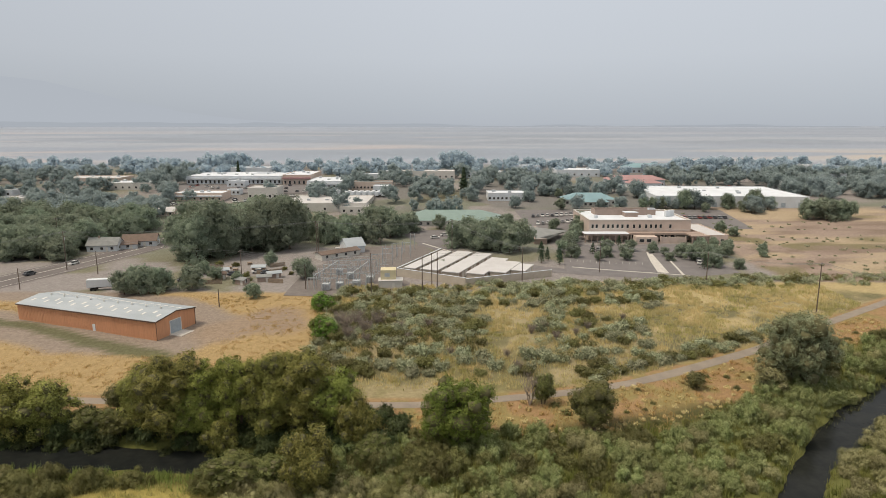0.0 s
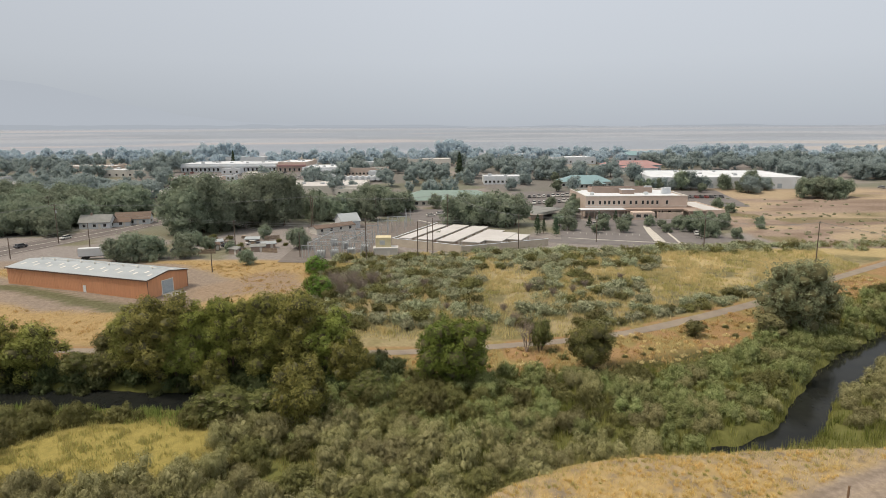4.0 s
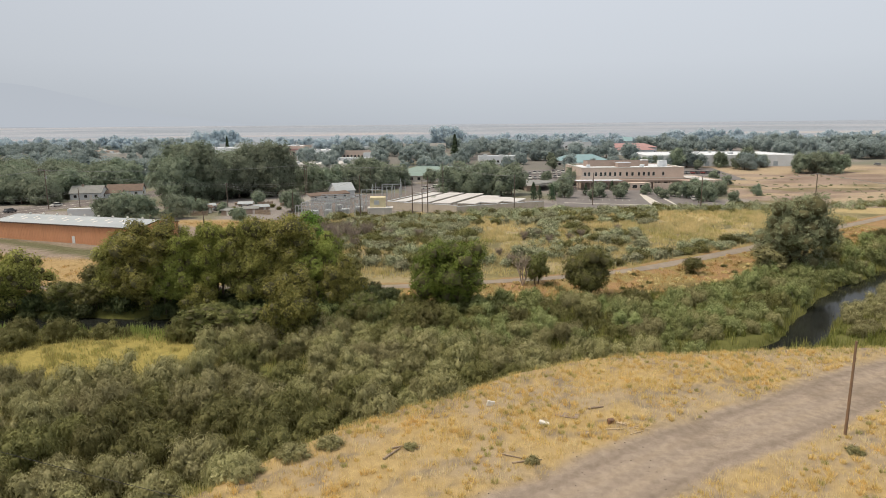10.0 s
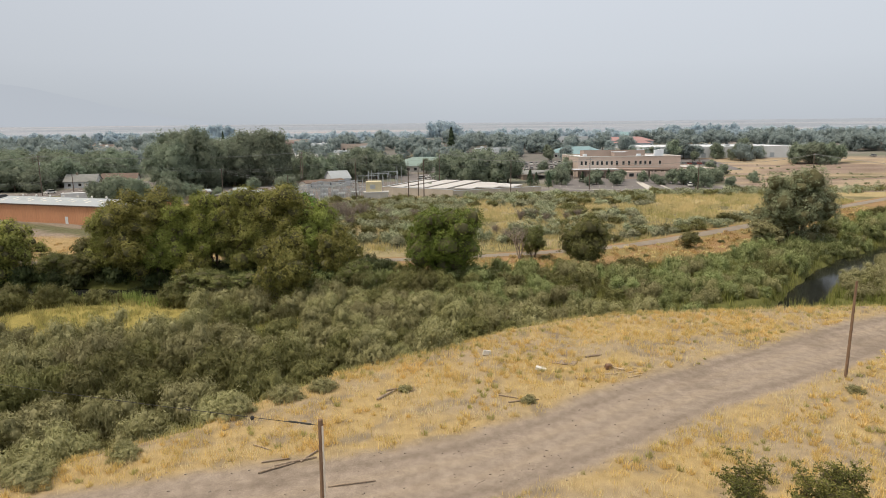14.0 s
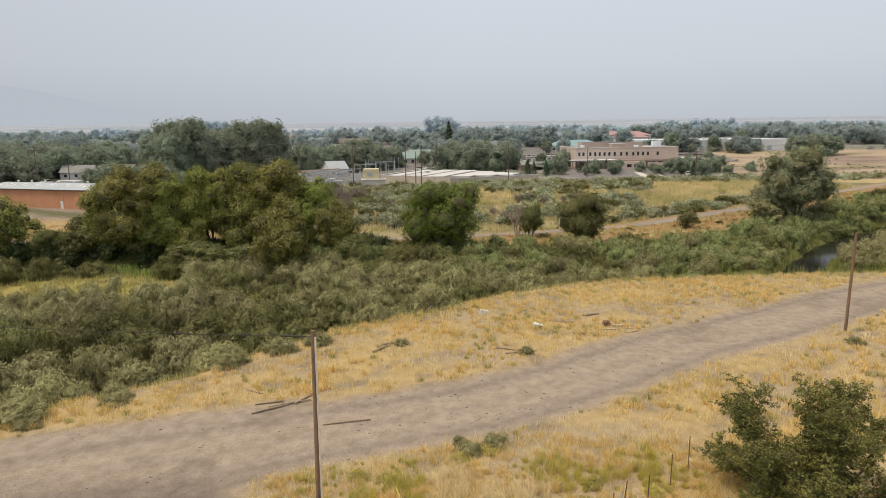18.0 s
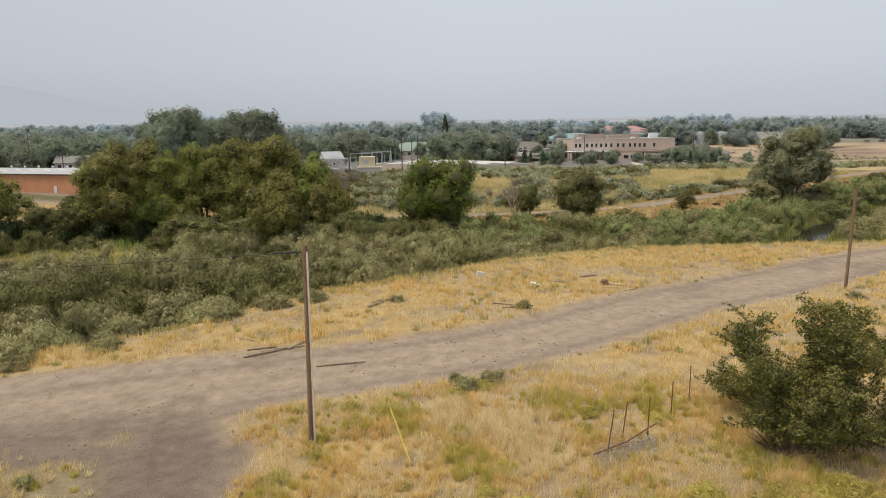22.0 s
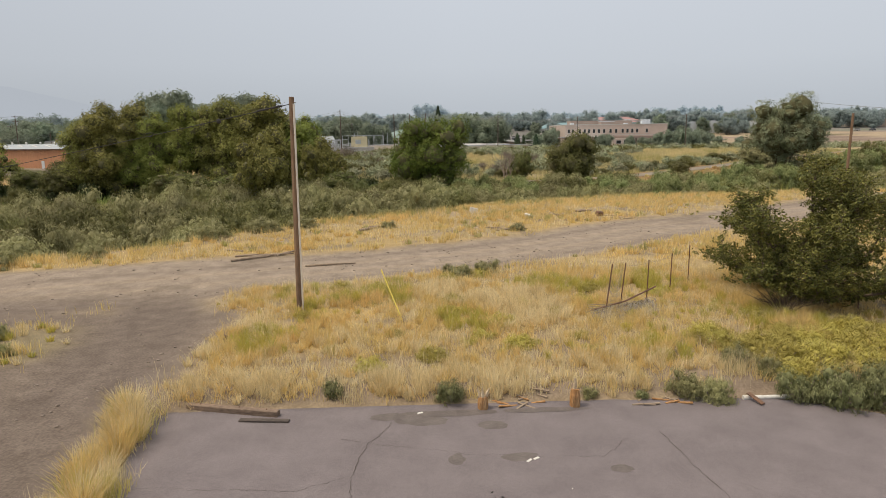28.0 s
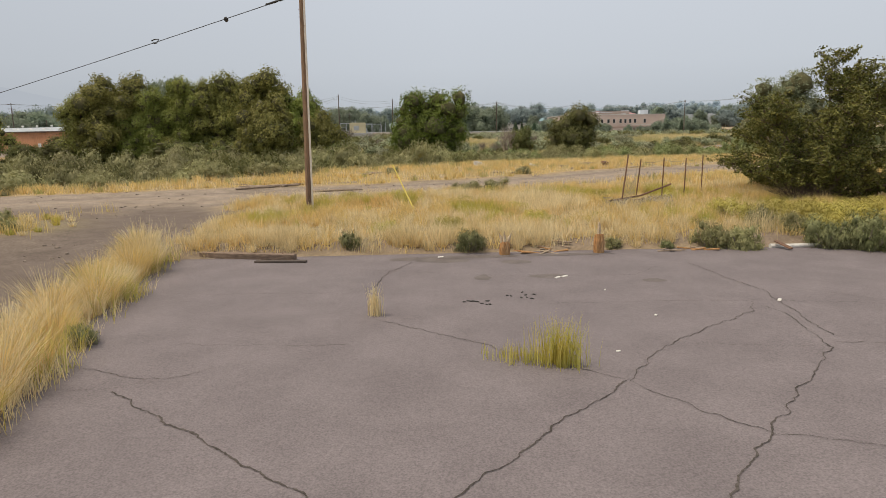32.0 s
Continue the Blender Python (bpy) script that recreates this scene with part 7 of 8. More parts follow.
part("entry_canopy", Shape().box(BW - 4, BW + 4.5, -13, -5.2, 3.6, 4.2), M_BEIGEDARK, off)
for x, y in ((BW - 3.6, -12.6), (BW + 4.0, -12.6)):
    part("canopy_post", Shape().box(x - 0.3, x + 0.3, y - 0.3, y + 0.3, -0.3, 3.6), M_BEIGEDARK, off)
for x in (21, 26, 31, 36, 41):
    window(off, x, x + 2.6, 0.6, 2.9, 0, mat=M_BEIGEDARK)
part("plant_screen", Shape().box(8, 40, 22, 22.3, BH - 0.45, BH + 2.4), M_BEIGEDARK, off)
part("plant_screen", Shape().box(8, 40, 31, 31.3, BH - 0.45, BH + 2.4), M_BEIGEDARK, off)
part("plant_screen", Shape().box(8, 8.3, 22.3, 31, BH - 0.45, BH + 2.4), M_BEIGEDARK, off)
part("penthouse", Shape().box(22, 28.5, 15, 20.6, BH - 0.45, BH + 1.7), M_BEIGEDARK, off)
part("penthouse_roof", Shape().box(21.8, 28.7, 14.8, 20.8, BH + 1.7, BH + 1.9), M_WHITEROOF, off)
for x, y, w, h in ((37, 24, 3.4, 2.9), (43, 15, 2.2, 2.6), (45.5, 17, 2.6, 2.8), (12, 25, 3, 1.6), (17, 26, 3, 1.6), (30, 25, 3, 1.8), (5, 10, 1.6, 1.1), (33, 12, 1.8, 0.9)):
    part("rooftop_unit", Shape().box(x, x + w, y, y + 2.4, BH - 0.45, BH + h, ch=0.06), M_WHITEWALL, off)
wing = block("office_wing", "low tan wing beside the office building", 126, 137, 300, 36, 4.2, M_BEIGE, M_TANROOF, windows=2)

# storage yard with its concrete wall
yard = thing("storage_yard", "walled storage yard with rows of low flat-roofed units", "storage yard", (8.2, 219.5, gz(8, 230) - 0.05))


def wall_run(a, b, h, t=0.35):
    a, b = Vector((*a, 0)), Vector((*b, 0))
    d = (b - a).length
    m = Matrix.Translation(a) @ pose(0, 0, 0, 0, 0, math.degrees(math.atan2((b - a).y, (b - a).x)))
    n = max(1, int(d / 4))
    for i in range(n):
        part("wall_panel", Shape().box(i * d / n + 0.01, (i + 1) * d / n - 0.01, 0, t, -0.3, h, m), M_CONCRETE, yard)
    part("wall_cap", Shape().box(-0.05, d + 0.05, -0.06, t + 0.06, h, h + 0.12, m), M_WHITEROOF, yard)


wall_run((0, 0), (-25.5, 16), 3.0)
wall_run((0, 0), (33, 14.5), 2.6)
wall_run((-25.5, 16), (-8.5, 56), 3.0)
u = Vector((17, 40, 0)).normalized()
for i, (ox, oy, L, w) in enumerate([(-21, 17.5, 36, 4.5), (-13.5, 14.5, 38, 6.5), (-5.5, 10.5, 38, 6.5), (3.5, 8, 30, 6.5), (12, 10.5, 20, 6), (20, 13, 12, 5)]):
    m = pose(ox, oy, 0, 0, 0, math.degrees(math.atan2(u.y, u.x)))
    row = part("storage_unit", Shape().box(0, L, -w / 2, w / 2, -0.2, 2.6, m), M_CONCRETE, yard)
    part("unit_roof", Shape().box(-0.3, L + 0.3, -w / 2 - 0.3, w / 2 + 0.3, 2.6, 2.85, m), M_TANROOF, row)
    for k in range(int(L / 3.2)):
        part("unit_door", Shape().box(0.6 + 3.2 * k, 3.0 + 3.2 * k, -w / 2 - 0.05, -w / 2 + 0.02, 0, 2.2, m), M_FRAME if k % 3 else M_BEIGEDARK, row)
yb = thing("switch_house", "small cream pump house with a raised yellow box", "utility building", (-22.5, 216.2, gz(-18, 218) - 0.1), 4)
part("wall", Shape().box(0, 8.2, 0, 4.6, -0.2, 2.7), M_CREAM, yb)
part("roof", Shape().box(-0.25, 8.45, -0.25, 4.85, 2.7, 2.95), M_TANROOF, yb)
part("door", Shape().box(4.6, 5.5, -0.05, 0.02, 0, 2.0), M_FRAME, yb)
ub = part("upper_box", Shape().box(0.6, 6.0, 1.4, 6.4, 2.95, 6.4, ch=0.08), material("yellow_cream_paint", (0.60, 0.54, 0.36), (0.54, 0.48, 0.32), scale=0.6, rough=0.7, fine=0.06), yb)
part("louvre", Shape().box(2.0, 3.8, 1.34, 1.42, 3.9, 5.4), M_GALV, ub)

# substation
sub = thing("substation", "grey steel electrical substation with bays of switchgear", "substation", (-50, 212, gz(-40, 230)))


def gantry(x, y, w, h, turn=0):
    m = pose(x, y, 0, 0, 0, turn)
    g = part("gantry_beam", Shape().box(0, w, -0.09, 0.09, h - 0.2, h, m), M_GALV, sub)
    for k in (0, w):
        part("gantry_leg", Shape().box(k - 0.1, k + 0.1, -0.1, 0.1, -0.2, h, m), M_GALV, g)
    for k in range(1, int(w / 2.2)):
        part("insulator", Shape().tube([m @ Vector((k * 2.2, 0, h - 0.35)), m @ Vector((k * 2.2, 0, h - 1.3))], [0.13, 0.1], 6), M_PORCELAIN, g)


for i in range(6):
    gantry(3 + 0.5 * i, 2 + 7.2 * i, 10 + 2.5 * (i % 3), 4.3, 3)
for i in range(3):
    gantry(14 + 0.7 * i, 5 + 12 * i, 9, 5.2, 3)
for i in range(2):
    gantry(5 + 12 * i, 3, 26, 5.0, 80)
for i in range(3):
    gantry(22 + 3.0 * i, 32 + 12 * i, 8, 6.6, 12)
r4 = random.Random(9)
for row in range(11):
    for k in range(9):
        fx, fy = 2.8 + 2.5 * k + 0.35 * row + r4.uniform(-0.4, 0.4), 1.5 + 4.0 * row + r4.uniform(-0.5, 0.5)
        if r4.random() < 0.18:
            continue
        h = r4.choice((1.5, 1.9, 2.4, 2.9))
        st = part("switch_stand", Shape().box(fx - 0.07, fx + 0.07, fy - 0.07, fy + 0.07, -0.2, h), M_GALV, sub)
        part("insulator", Shape().tube([(fx, fy, h), (fx, fy, h + 0.1), (fx, fy, h + 0.25), (fx, fy, h + 0.7)], [0.09, 0.15, 0.1, 0.07], 6), M_PORCELAIN, st)
        if k % 2 == 0:
            part("bus_bar", Shape().tube([(fx - 1.2, fy, h + 0.72), (fx + 2.6, fy + 0.2, h + 0.72)], 0.06, 5), M_GALV, st)
for i in range(14):
    fx, fy = 26 + 0.8 * i + r4.uniform(-2, 2), 44 + 2.4 * i + r4.uniform(-3, 3)
    part("lattice_post", Shape().box(fx - 0.1, fx + 0.1, fy - 0.1, fy + 0.1, -0.2, r4.uniform(4, 8)), M_GALV, sub)
for x, y in ((8, 1.5), (12.5, 3), (18, 6), (22, 12), (14, 18), (9, 24)):
    tf = part("transformer", Shape().box(x, x + 2.6, y, y + 2.0, -0.2, 2.4, ch=0.1), M_GALV, sub)
    for k in range(5):
        part("radiator", Shape().box(x + 0.2 + 0.5 * k, x + 0.5 + 0.5 * k, y - 0.5, y - 0.05, 0.3, 2.0), M_PORCELAIN, tf)
    for k in range(3):
        part("bushing", Shape().tube([(x + 0.5 + 0.8 * k, y + 1, 2.4), (x + 0.5 + 0.8 * k, y + 1, 3.5)], [0.17, 0.09], 7), M_PORCELAIN, tf)

# sheds and houses
house("gabled_shed", "white gabled shed with a pale metal roof", -42.5, 276, 8.5, 9, 3.4, 3.0, M_WHITEWALL, M_ROOFMETAL, 30, 1, category="shed")
house("low_shed", "long low pale shed with a brown roof", -51, 262, 19, 6, 2.5, 0.9, M_CREAM, M_SHINGLE, 42, 4, category="shed")
house("house", "small grey house with a gabled roof beside the road", -161, 281, 13, 9, 3.0, 2.8, M_WHITEWALL, M_GREYSHINGLE, 8, 3, True)
house("house", "white house with a brown gabled roof beside the road", -150.5, 292, 15, 9, 2.8, 2.6, M_WHITEWALL, M_SHINGLE, 14, 3)
house("garage", "small white garage with a brown roof beside a house", -149.5, 286.5, 8, 5, 2.3, 1.2, M_WHITEWALL, M_SHINGLE, 20, 1, category="garage")
r5 = random.Random(31)
for i, (x, y) in enumerate([(-190, 276), (-208, 262), (-215, 300), (-236, 285), (-185, 318), (-205, 345), (-232, 330), (-260, 310), (-178, 352), (-196, 385), (-66, 330), (-30, 330), (-84, 320), (-250, 360), (-280, 345), (-172, 372)]):
    house("house", r5.choice(("small pale house among trees", "low white house with a brown roof among trees", "small tan house under leafy trees")), x, y, r5.uniform(9, 13), r5.uniform(7, 9), 2.8, r5.uniform(1.4, 2.4), r5.choice((M_WHITEWALL, M_CREAM, M_BEIGE)), r5.choice((M_SHINGLE, M_GREYSHINGLE, M_TANROOF)), r5.uniform(-30, 40), 3)

block("shopping_strip", "long low shopping strip with a white roof and pale fascia", -203, -128, 503, 45, 6.2, M_WHITEWALL, M_WHITEROOF, windows=22, units=9, band=M_WHITEWALL, wz=(0.8, 3.2))
block("shopping_strip", "low store with a brick-red entrance and white roof", -126, -104, 500, 45, 7.4, M_BEIGE, M_WHITEROOF, windows=6, units=3, band=M_REDROOF, wz=(0.8, 3.2))
block("store", "wide low store with a white peaked roof", -102, -76, 476, 40, 5.4, M_WHITEWALL, M_WHITEROOF, windows=7, units=4, band=M_WHITEWALL)
block("store", "low pinkish store with a white flat roof", -180, -147, 421, 18, 5.2, M_BEIGE, M_WHITEROOF, windows=8, units=5, band=M_WHITEWALL)
block("bank_building", "two-storey cream and grey office block", -133, -113, 431, 18, 7.2, M_CREAM, M_TANROOF, windows=6, units=2, wz=(1.0, 2.8))
block("store", "broad low store with a tan membrane roof", -98, -47, 386, 46, 5.0, M_CREAM, M_TANROOF, windows=5, units=4, para=0.4)
block("annex", "low cream annex beside the broad store", -62, -44, 380, 10, 4.0, M_CREAM, M_TANROOF, windows=4)
block("clinic", "small white single-storey building with dark windows", 30, 55, 423, 16, 5.0, M_WHITEWALL, M_WHITEROOF, windows=9, units=2)
block("long_warehouse", "very long white warehouse with a low-pitched white roof", 136, 231, 404, 70, 6.4, M_WHITEWALL, M_WHITEROOF, units=8, doors=9, turn=-4)
block("white_store", "distant low white building", 99, 137, 556, 25, 5.5, M_WHITEWALL, M_WHITEROOF, windows=6, units=2)
for x, y, w, d, h in ((-166, 487, 14, 10, 4), (-158, 532, 18, 12, 5), (-72, 532, 22, 12, 4.5), (-50, 552, 20, 12, 5), (-152, 446, 9, 7, 3.5), (-226, 584, 24, 14, 5), (-84, 437, 12, 8, 4)):
    block("small_store", "small white flat-roofed building in the hazy town", x, x + w, y, d, h, M_WHITEWALL, M_WHITEROOF, windows=3, units=1)
block("motel", "long dark-roofed low building with pale walls", -70, -38, 470, 14, 5.5, M_BEIGE, M_GREYSHINGLE, windows=12)
block("canopy_store", "low white building beside parked trailers", -50, -38, 452, 12, 5, M_WHITEWALL, M_WHITEROOF, windows=3)
for x, y, w, d, h, wall, roof in [(-250, 470, 40, 20, 5, M_CREAM, M_WHITEROOF), (-300, 500, 45, 25, 5, M_BEIGE, M_TANROOF), (-40, 540, 50, 20, 6, M_CREAM, M_TANROOF), (20, 545, 30, 18, 5, M_WHITEWALL, M_WHITEROOF), (-190, 570, 35, 20, 6, M_WHITEWALL, M_WHITEROOF), (250, 470, 30, 18, 5, M_WHITEWALL, M_TANROOF), (300, 440, 34, 18, 5, M_BEIGE, M_WHITEROOF), (290, 520, 40, 18, 6, M_WHITEWALL, M_WHITEROOF), (-110, 575, 26, 15, 5, M_WHITEWALL, M_WHITEROOF), (60, 590, 30, 16, 6, M_WHITEWALL, M_WHITEROOF), (330, 590, 36, 18, 6, M_WHITEWALL, M_TANROOF), (70, 500, 22, 14, 5, M_WHITEWALL, M_WHITEROOF), (-330, 440, 30, 14, 4, M_WHITEWALL, M_GREYSHINGLE), (-290, 410, 22, 12, 4, M_CREAM, M_TANROOF)]:
    block("town_building", "low pale flat-roofed building in the hazy town", x, x + w, y, d, h, wall, roof, windows=max(3, int(w / 5)), units=2)


def hipped(name, label, x0, x1, y0, d, h, rise, roof, wall, windows):
    w = x1 - x0
    ob = thing(name, label, "building", (x0, y0, gz((x0 + x1) / 2, y0) - 0.1))
    part("wall", Shape().box(0, w, 0, d, -0.5, h), wall, ob)
    k = d / 2
    s = Shape()
    s.add([(-0.8, -0.8, h - 0.05), (w + 0.8, -0.8, h - 0.05), (w + 0.8, d + 0.8, h - 0.05), (-0.8, d + 0.8, h - 0.05), (k, k, h + rise), (w - k, k, h + rise)], [(0, 1, 5, 4), (1, 2, 5), (2, 3, 4, 5), (3, 0, 4), (3, 2, 1, 0)])
    part("roof", s, roof, ob)
    for i in range(windows):
        c = w * (i + 0.5) / windows
        window(ob, c - 0.8, c + 0.8, 0.8, 2.3, 0)
    return ob


hipped("green_roofed_building", "long low building with a grey-green hipped metal roof", -22, 33, 346, 24, 3.2, 4.4, M_GREENROOF, M_CREAM, 14)
hipped("teal_roofed_building", "low building with a teal metal roof and pale posts", 79, 112, 409, 16, 3.6, 3.6, M_TEALROOF, M_CREAM, 10)
hipped("teal_roofed_wing", "smaller teal-roofed wing of a low building", 86, 106, 403, 8, 3.0, 2.2, M_TEALROOF, M_CREAM, 6)
hipped("red_roofed_building", "long pale building with a faded red roof", 128, 172, 492, 16, 5.0, 3.0, M_REDROOF, M_WHITEWALL, 10)
hipped("red_roofed_building", "smaller pale building with a faded red roof", 140, 165, 478, 12, 4.0, 2.6, M_REDROOF, M_WHITEWALL, 6)
hipped("teal_roofed_store", "distant store with a pale teal roof", 168, 207, 585, 18, 5.0, 3.4, M_TEALROOF, M_WHITEWALL, 8)
hipped("carport", "long grey carport roof beside young trees", 44, 50, 300, 40, 2.8, 0.6, M_GREYSHINGLE, M_BEIGEDARK, 0)

# ---------------------------------------------------------------- vehicles
CARS = {}


def car_parts(key, paint, L=4.6, W_=1.8, H=1.5, truck=False):
    body = Shape()
    body.box(-L / 2, L / 2, -W_ / 2, W_ / 2, 0.3, 0.92, ch=0.12)
    cab = Shape()
    a, b = (-0.1, 1.5) if truck else (-L * 0.33, L * 0.2)
    v = [(a - (0.05 if truck else 0.35), -W_ / 2 + 0.08, 0.9), (b + 0.5, -W_ / 2 + 0.08, 0.9), (b + 0.5, W_ / 2 - 0.08, 0.9), (a - (0.05 if truck else 0.35), W_ / 2 - 0.08, 0.9), (a + 0.1, -W_ / 2 + 0.25, H), (b - 0.1, -W_ / 2 + 0.25, H), (b - 0.1, W_ / 2 - 0.25, H), (a + 0.1, W_ / 2 - 0.25, H)]
    cab.add(v, [(4, 5, 6, 7), (0, 1, 5, 4), (1, 2, 6, 5), (2, 3, 7, 6), (3, 0, 4, 7)])
    top = Shape().box(a + 0.12, b - 0.12, -W_ / 2 + 0.27, W_ / 2 - 0.27, H, H + 0.05, ch=0.02)
    CARS[key] = (body.mesh("body"), cab.mesh("cabin_glass"), top.mesh("roof"), paint, L, W_)


def tyre_mesh():
    return Shape().tube([(0, -0.11, 0), (0, -0.09, 0), (0, 0.09, 0), (0, 0.11, 0)], [0.24, 0.32, 0.32, 0.24], 12).mesh("wheel")


WHEEL = tyre_mesh()
car_parts("white", M_CARWHITE)
car_parts("dark", M_CARDARK)
car_parts("silver", M_CARGREY)
car_parts("red", M_CARRED)
car_parts("pickup", M_CARWHITE, 5.4, 1.95, 1.75, True)


def car(key, x, y, turn, label, lift=0.12, group="parked cars"):
    body, cab, top, paint, L, W_ = CARS[key]
    ob = thing("car" if key != "pickup" else "pickup_truck", label, "car" if key != "pickup" else "pickup truck", (x, y, gz(x, y) + lift), turn, group)
    part("body", body, paint, ob)
    part("cabin_glass", cab, M_WINDOW, ob)
    part("roof", top, paint, ob)
    for sx in (-0.3, 0.32):
        for sy in (-0.44, 0.44):
            w = part("wheel", WHEEL, M_TYRE, ob)
            w.location = (sx * L, sy * W_, 0.32)
    return ob


names = {"white": "white car parked on asphalt", "dark": "dark car parked on asphalt", "silver": "silver car parked on asphalt", "red": "red car parked on asphalt", "pickup": "white pickup truck in the car park"}
spots = [("white", -4, 316, 10), ("white", 1, 322, 10), ("pickup", 8, 308, 5), ("white", 10, 321, 60), ("dark", 6, 329, 80), ("white", 68, 284, 76), ("silver", 71, 285, 76), ("white", 106, 256, 70), ("white", 108, 262, 72), ("pickup", -47, 288, 20)]
for i in range(9):
    spots.append((r5.choice(("pickup", "white", "white", "silver")), 53 + 2.9 * i, 350 + 0.8 * i, 84))
    spots.append((r5.choice(("white", "pickup", "dark", "silver")), 53 + 2.9 * i, 370 + 0.6 * i, 84))
for i in range(12):
    spots.append((r5.choice(("white", "silver", "dark", "red")), 132 + 2.9 * i, 366, 90))
for i in range(24):
    spots.append((r5.choice(("white", "silver", "dark", "red", "white")), r5.uniform(-196, -84), r5.choice((458, 466, 476, 484, 492)), r5.choice((88, 92))))
for i in range(20):
    spots.append((r5.choice(("white", "silver", "dark", "pickup")), r5.uniform(-200, -60), r5.uniform(396, 448), r5.uniform(0, 180)))
for i in range(26):
    spots.append((r5.choice(("white", "silver", "dark", "red")), r5.uniform(170, 330), r5.uniform(392, 402) + (0 if i < 12 else 90), r5.uniform(80, 100)))
spots += [("dark", -158, 236, 72), ("white", -152, 255, 252), ("dark", -80, 236, 20), ("silver", -186, 296, 30), ("white", -176, 300, 80), ("dark", -95, 226, 30), ("white", -72, 240, 200), ("dark", -68, 238, 30)]
for key, x, y, a in spots:
    car(key, x, y, a, names[key])

trailer = thing("box_trailer", "white box trailer parked under a tree by the shed", "trailer", (-117.5, 214.8, gz(-117, 215) + 0.02), 15)
part("box", Shape().box(-6, 6, -1.25, 1.25, 1.2, 3.9, ch=0.05), M_WHITEWALL, trailer)
part("rear_door", Shape().box(-6.06, -5.99, -1.15, 1.15, 1.3, 3.8), M_BEIGEDARK, trailer)
part("chassis", Shape().box(-5.8, 5.8, -0.5, 0.5, 0.85, 1.2), M_DARK, trailer)
for sx in (-4.6, -3.4):
    for sy in (-1.0, 1.0):
        w = part("wheel", WHEEL, M_TYRE, trailer)
        w.location, w.scale = (sx, sy, 0.5), (1.55, 1.6, 1.55)
part("landing_gear", Shape().box(3.4, 3.6, -0.8, -0.6, 0, 0.9).box(3.4, 3.6, 0.6, 0.8, 0, 0.9), M_GALV, trailer)
for i in range(7):
    ob = thing("box_trailer", "white box trailer parked behind the stores", "trailer", (-66 + 4.2 * i, 440, gz(-60, 440) + 0.05), 80, "parked trailers")
    part("box", Shape().box(-5, 5, -1.2, 1.2, 1.0, 3.7, ch=0.05), M_WHITEWALL, ob)
    part("chassis", Shape().box(-4.8, 4.8, -0.6, 0.6, 0.3, 1.0), M_DARK, ob)

# ---------------------------------------------------------------- power lines


def line_pole(x, y, h, arms, turn=0, mat=None, lamp=False):
    z = gz(x, y)
    ob = thing("power_pole", "dark timber power pole with crossarms" if arms else "plain dark timber power pole", "power pole", (x, y, z), turn, "power poles")
    part("shaft", Shape().tube([(0, 0, -0.3), (0, 0, h * 0.5), (0, 0, h)], [0.19, 0.16, 0.12], 8), mat or M_POLEDARK, ob)
    for k in range(arms):
        za = h - 0.5 - 1.6 * k
        arm = part("crossarm", Shape().box(-1.4, 1.4, -0.1, 0.1, za - 0.08, za + 0.08), mat or M_POLEDARK, ob)
        for s in (-1.25, -0.6, 0.6, 1.25):
            part("insulator", Shape().tube([(s, 0, za + 0.08), (s, 0, za + 0.34)], [0.07, 0.05], 6), M_PORCELAIN, arm)
    if lamp:
        part("transformer_can", Shape().tube([(0.35, 0, h - 3.6), (0.35, 0, h - 2.5)], 0.27, 10), M_GALV, ob)
    return Vector((x, y, z + h))


P = {}
for key, x, y, h, arms, turn in [("a", -149, 245, 15.5, 2, 70), ("b", -133, 238, 9.0, 0, 0), ("c", -148, 215, 7.5, 0, 0), ("d", -76, 233, 10.5, 1, 80), ("e", -71, 194, 6.0, 0, 0), ("f", -56, 276, 15.0, 2, 80), ("g", -24, 206, 15, 0, 0), ("h", -7, 208, 13.5, 0, 0), ("i", -4, 220, 12, 0, 0), ("j", -2, 215, 13.5, 0, 0), ("k", 4, 276, 15.5, 1, 80), ("l", 29, 226, 13.0, 1, 85), ("m", 61, 241, 12.5, 2, 85), ("n", 94, 220, 12.5, 1, 60), ("o", 115, 188, 16.0, 1, 50), ("p", -54, 270, 15.0, 2, 80), ("q", 18, 300, 12, 1, 80), ("r", -48, 215, 9, 0, 0), ("s", -30, 300, 12, 1, 80), ("t", 165, 150, 14, 1, 50), ("u", -185, 300, 13, 1, 70), ("v", -116, 330, 12, 1, 70), ("w", -205, 200, 14, 1, 40)]:
    P[key] = line_pole(x, y, h, arms, turn, lamp=key in "akm")


def wires(a, b, offsets, drop=1.2):
    for ox, oz in offsets:
        d = (P[b] - P[a]).normalized()
        side = Vector((-d.y, d.x, 0)) * ox + Vector((0, 0, oz))
        s = Shape()
        s.tube(sag(P[a] + side, P[b] + side, drop, 12), 0.03, 4, cap=False)
        tagged(part("power_line", s, M_WIREFAR), "thin sagging overhead power line", "power line", "power lines")


three = [(-1.2, -0.3), (0.6, -0.3), (1.2, -0.3)]
for a, b in (("w", "a"), ("a", "f"), ("f", "k"), ("k", "l"), ("l", "m"), ("m", "n"), ("n", "o"), ("o", "t")):
    wires(a, b, three, 1.6)
for a, b in (("a", "d"), ("d", "g"), ("g", "h"), ("h", "j"), ("j", "l"), ("k", "m"), ("s", "q"), ("f", "s"), ("u", "v"), ("d", "r"), ("r", "g"), ("c", "b")):
    wires(a, b, [(0, -0.5), (0, -1.2)], 1.0)

# ---------------------------------------------------------------- town: trees


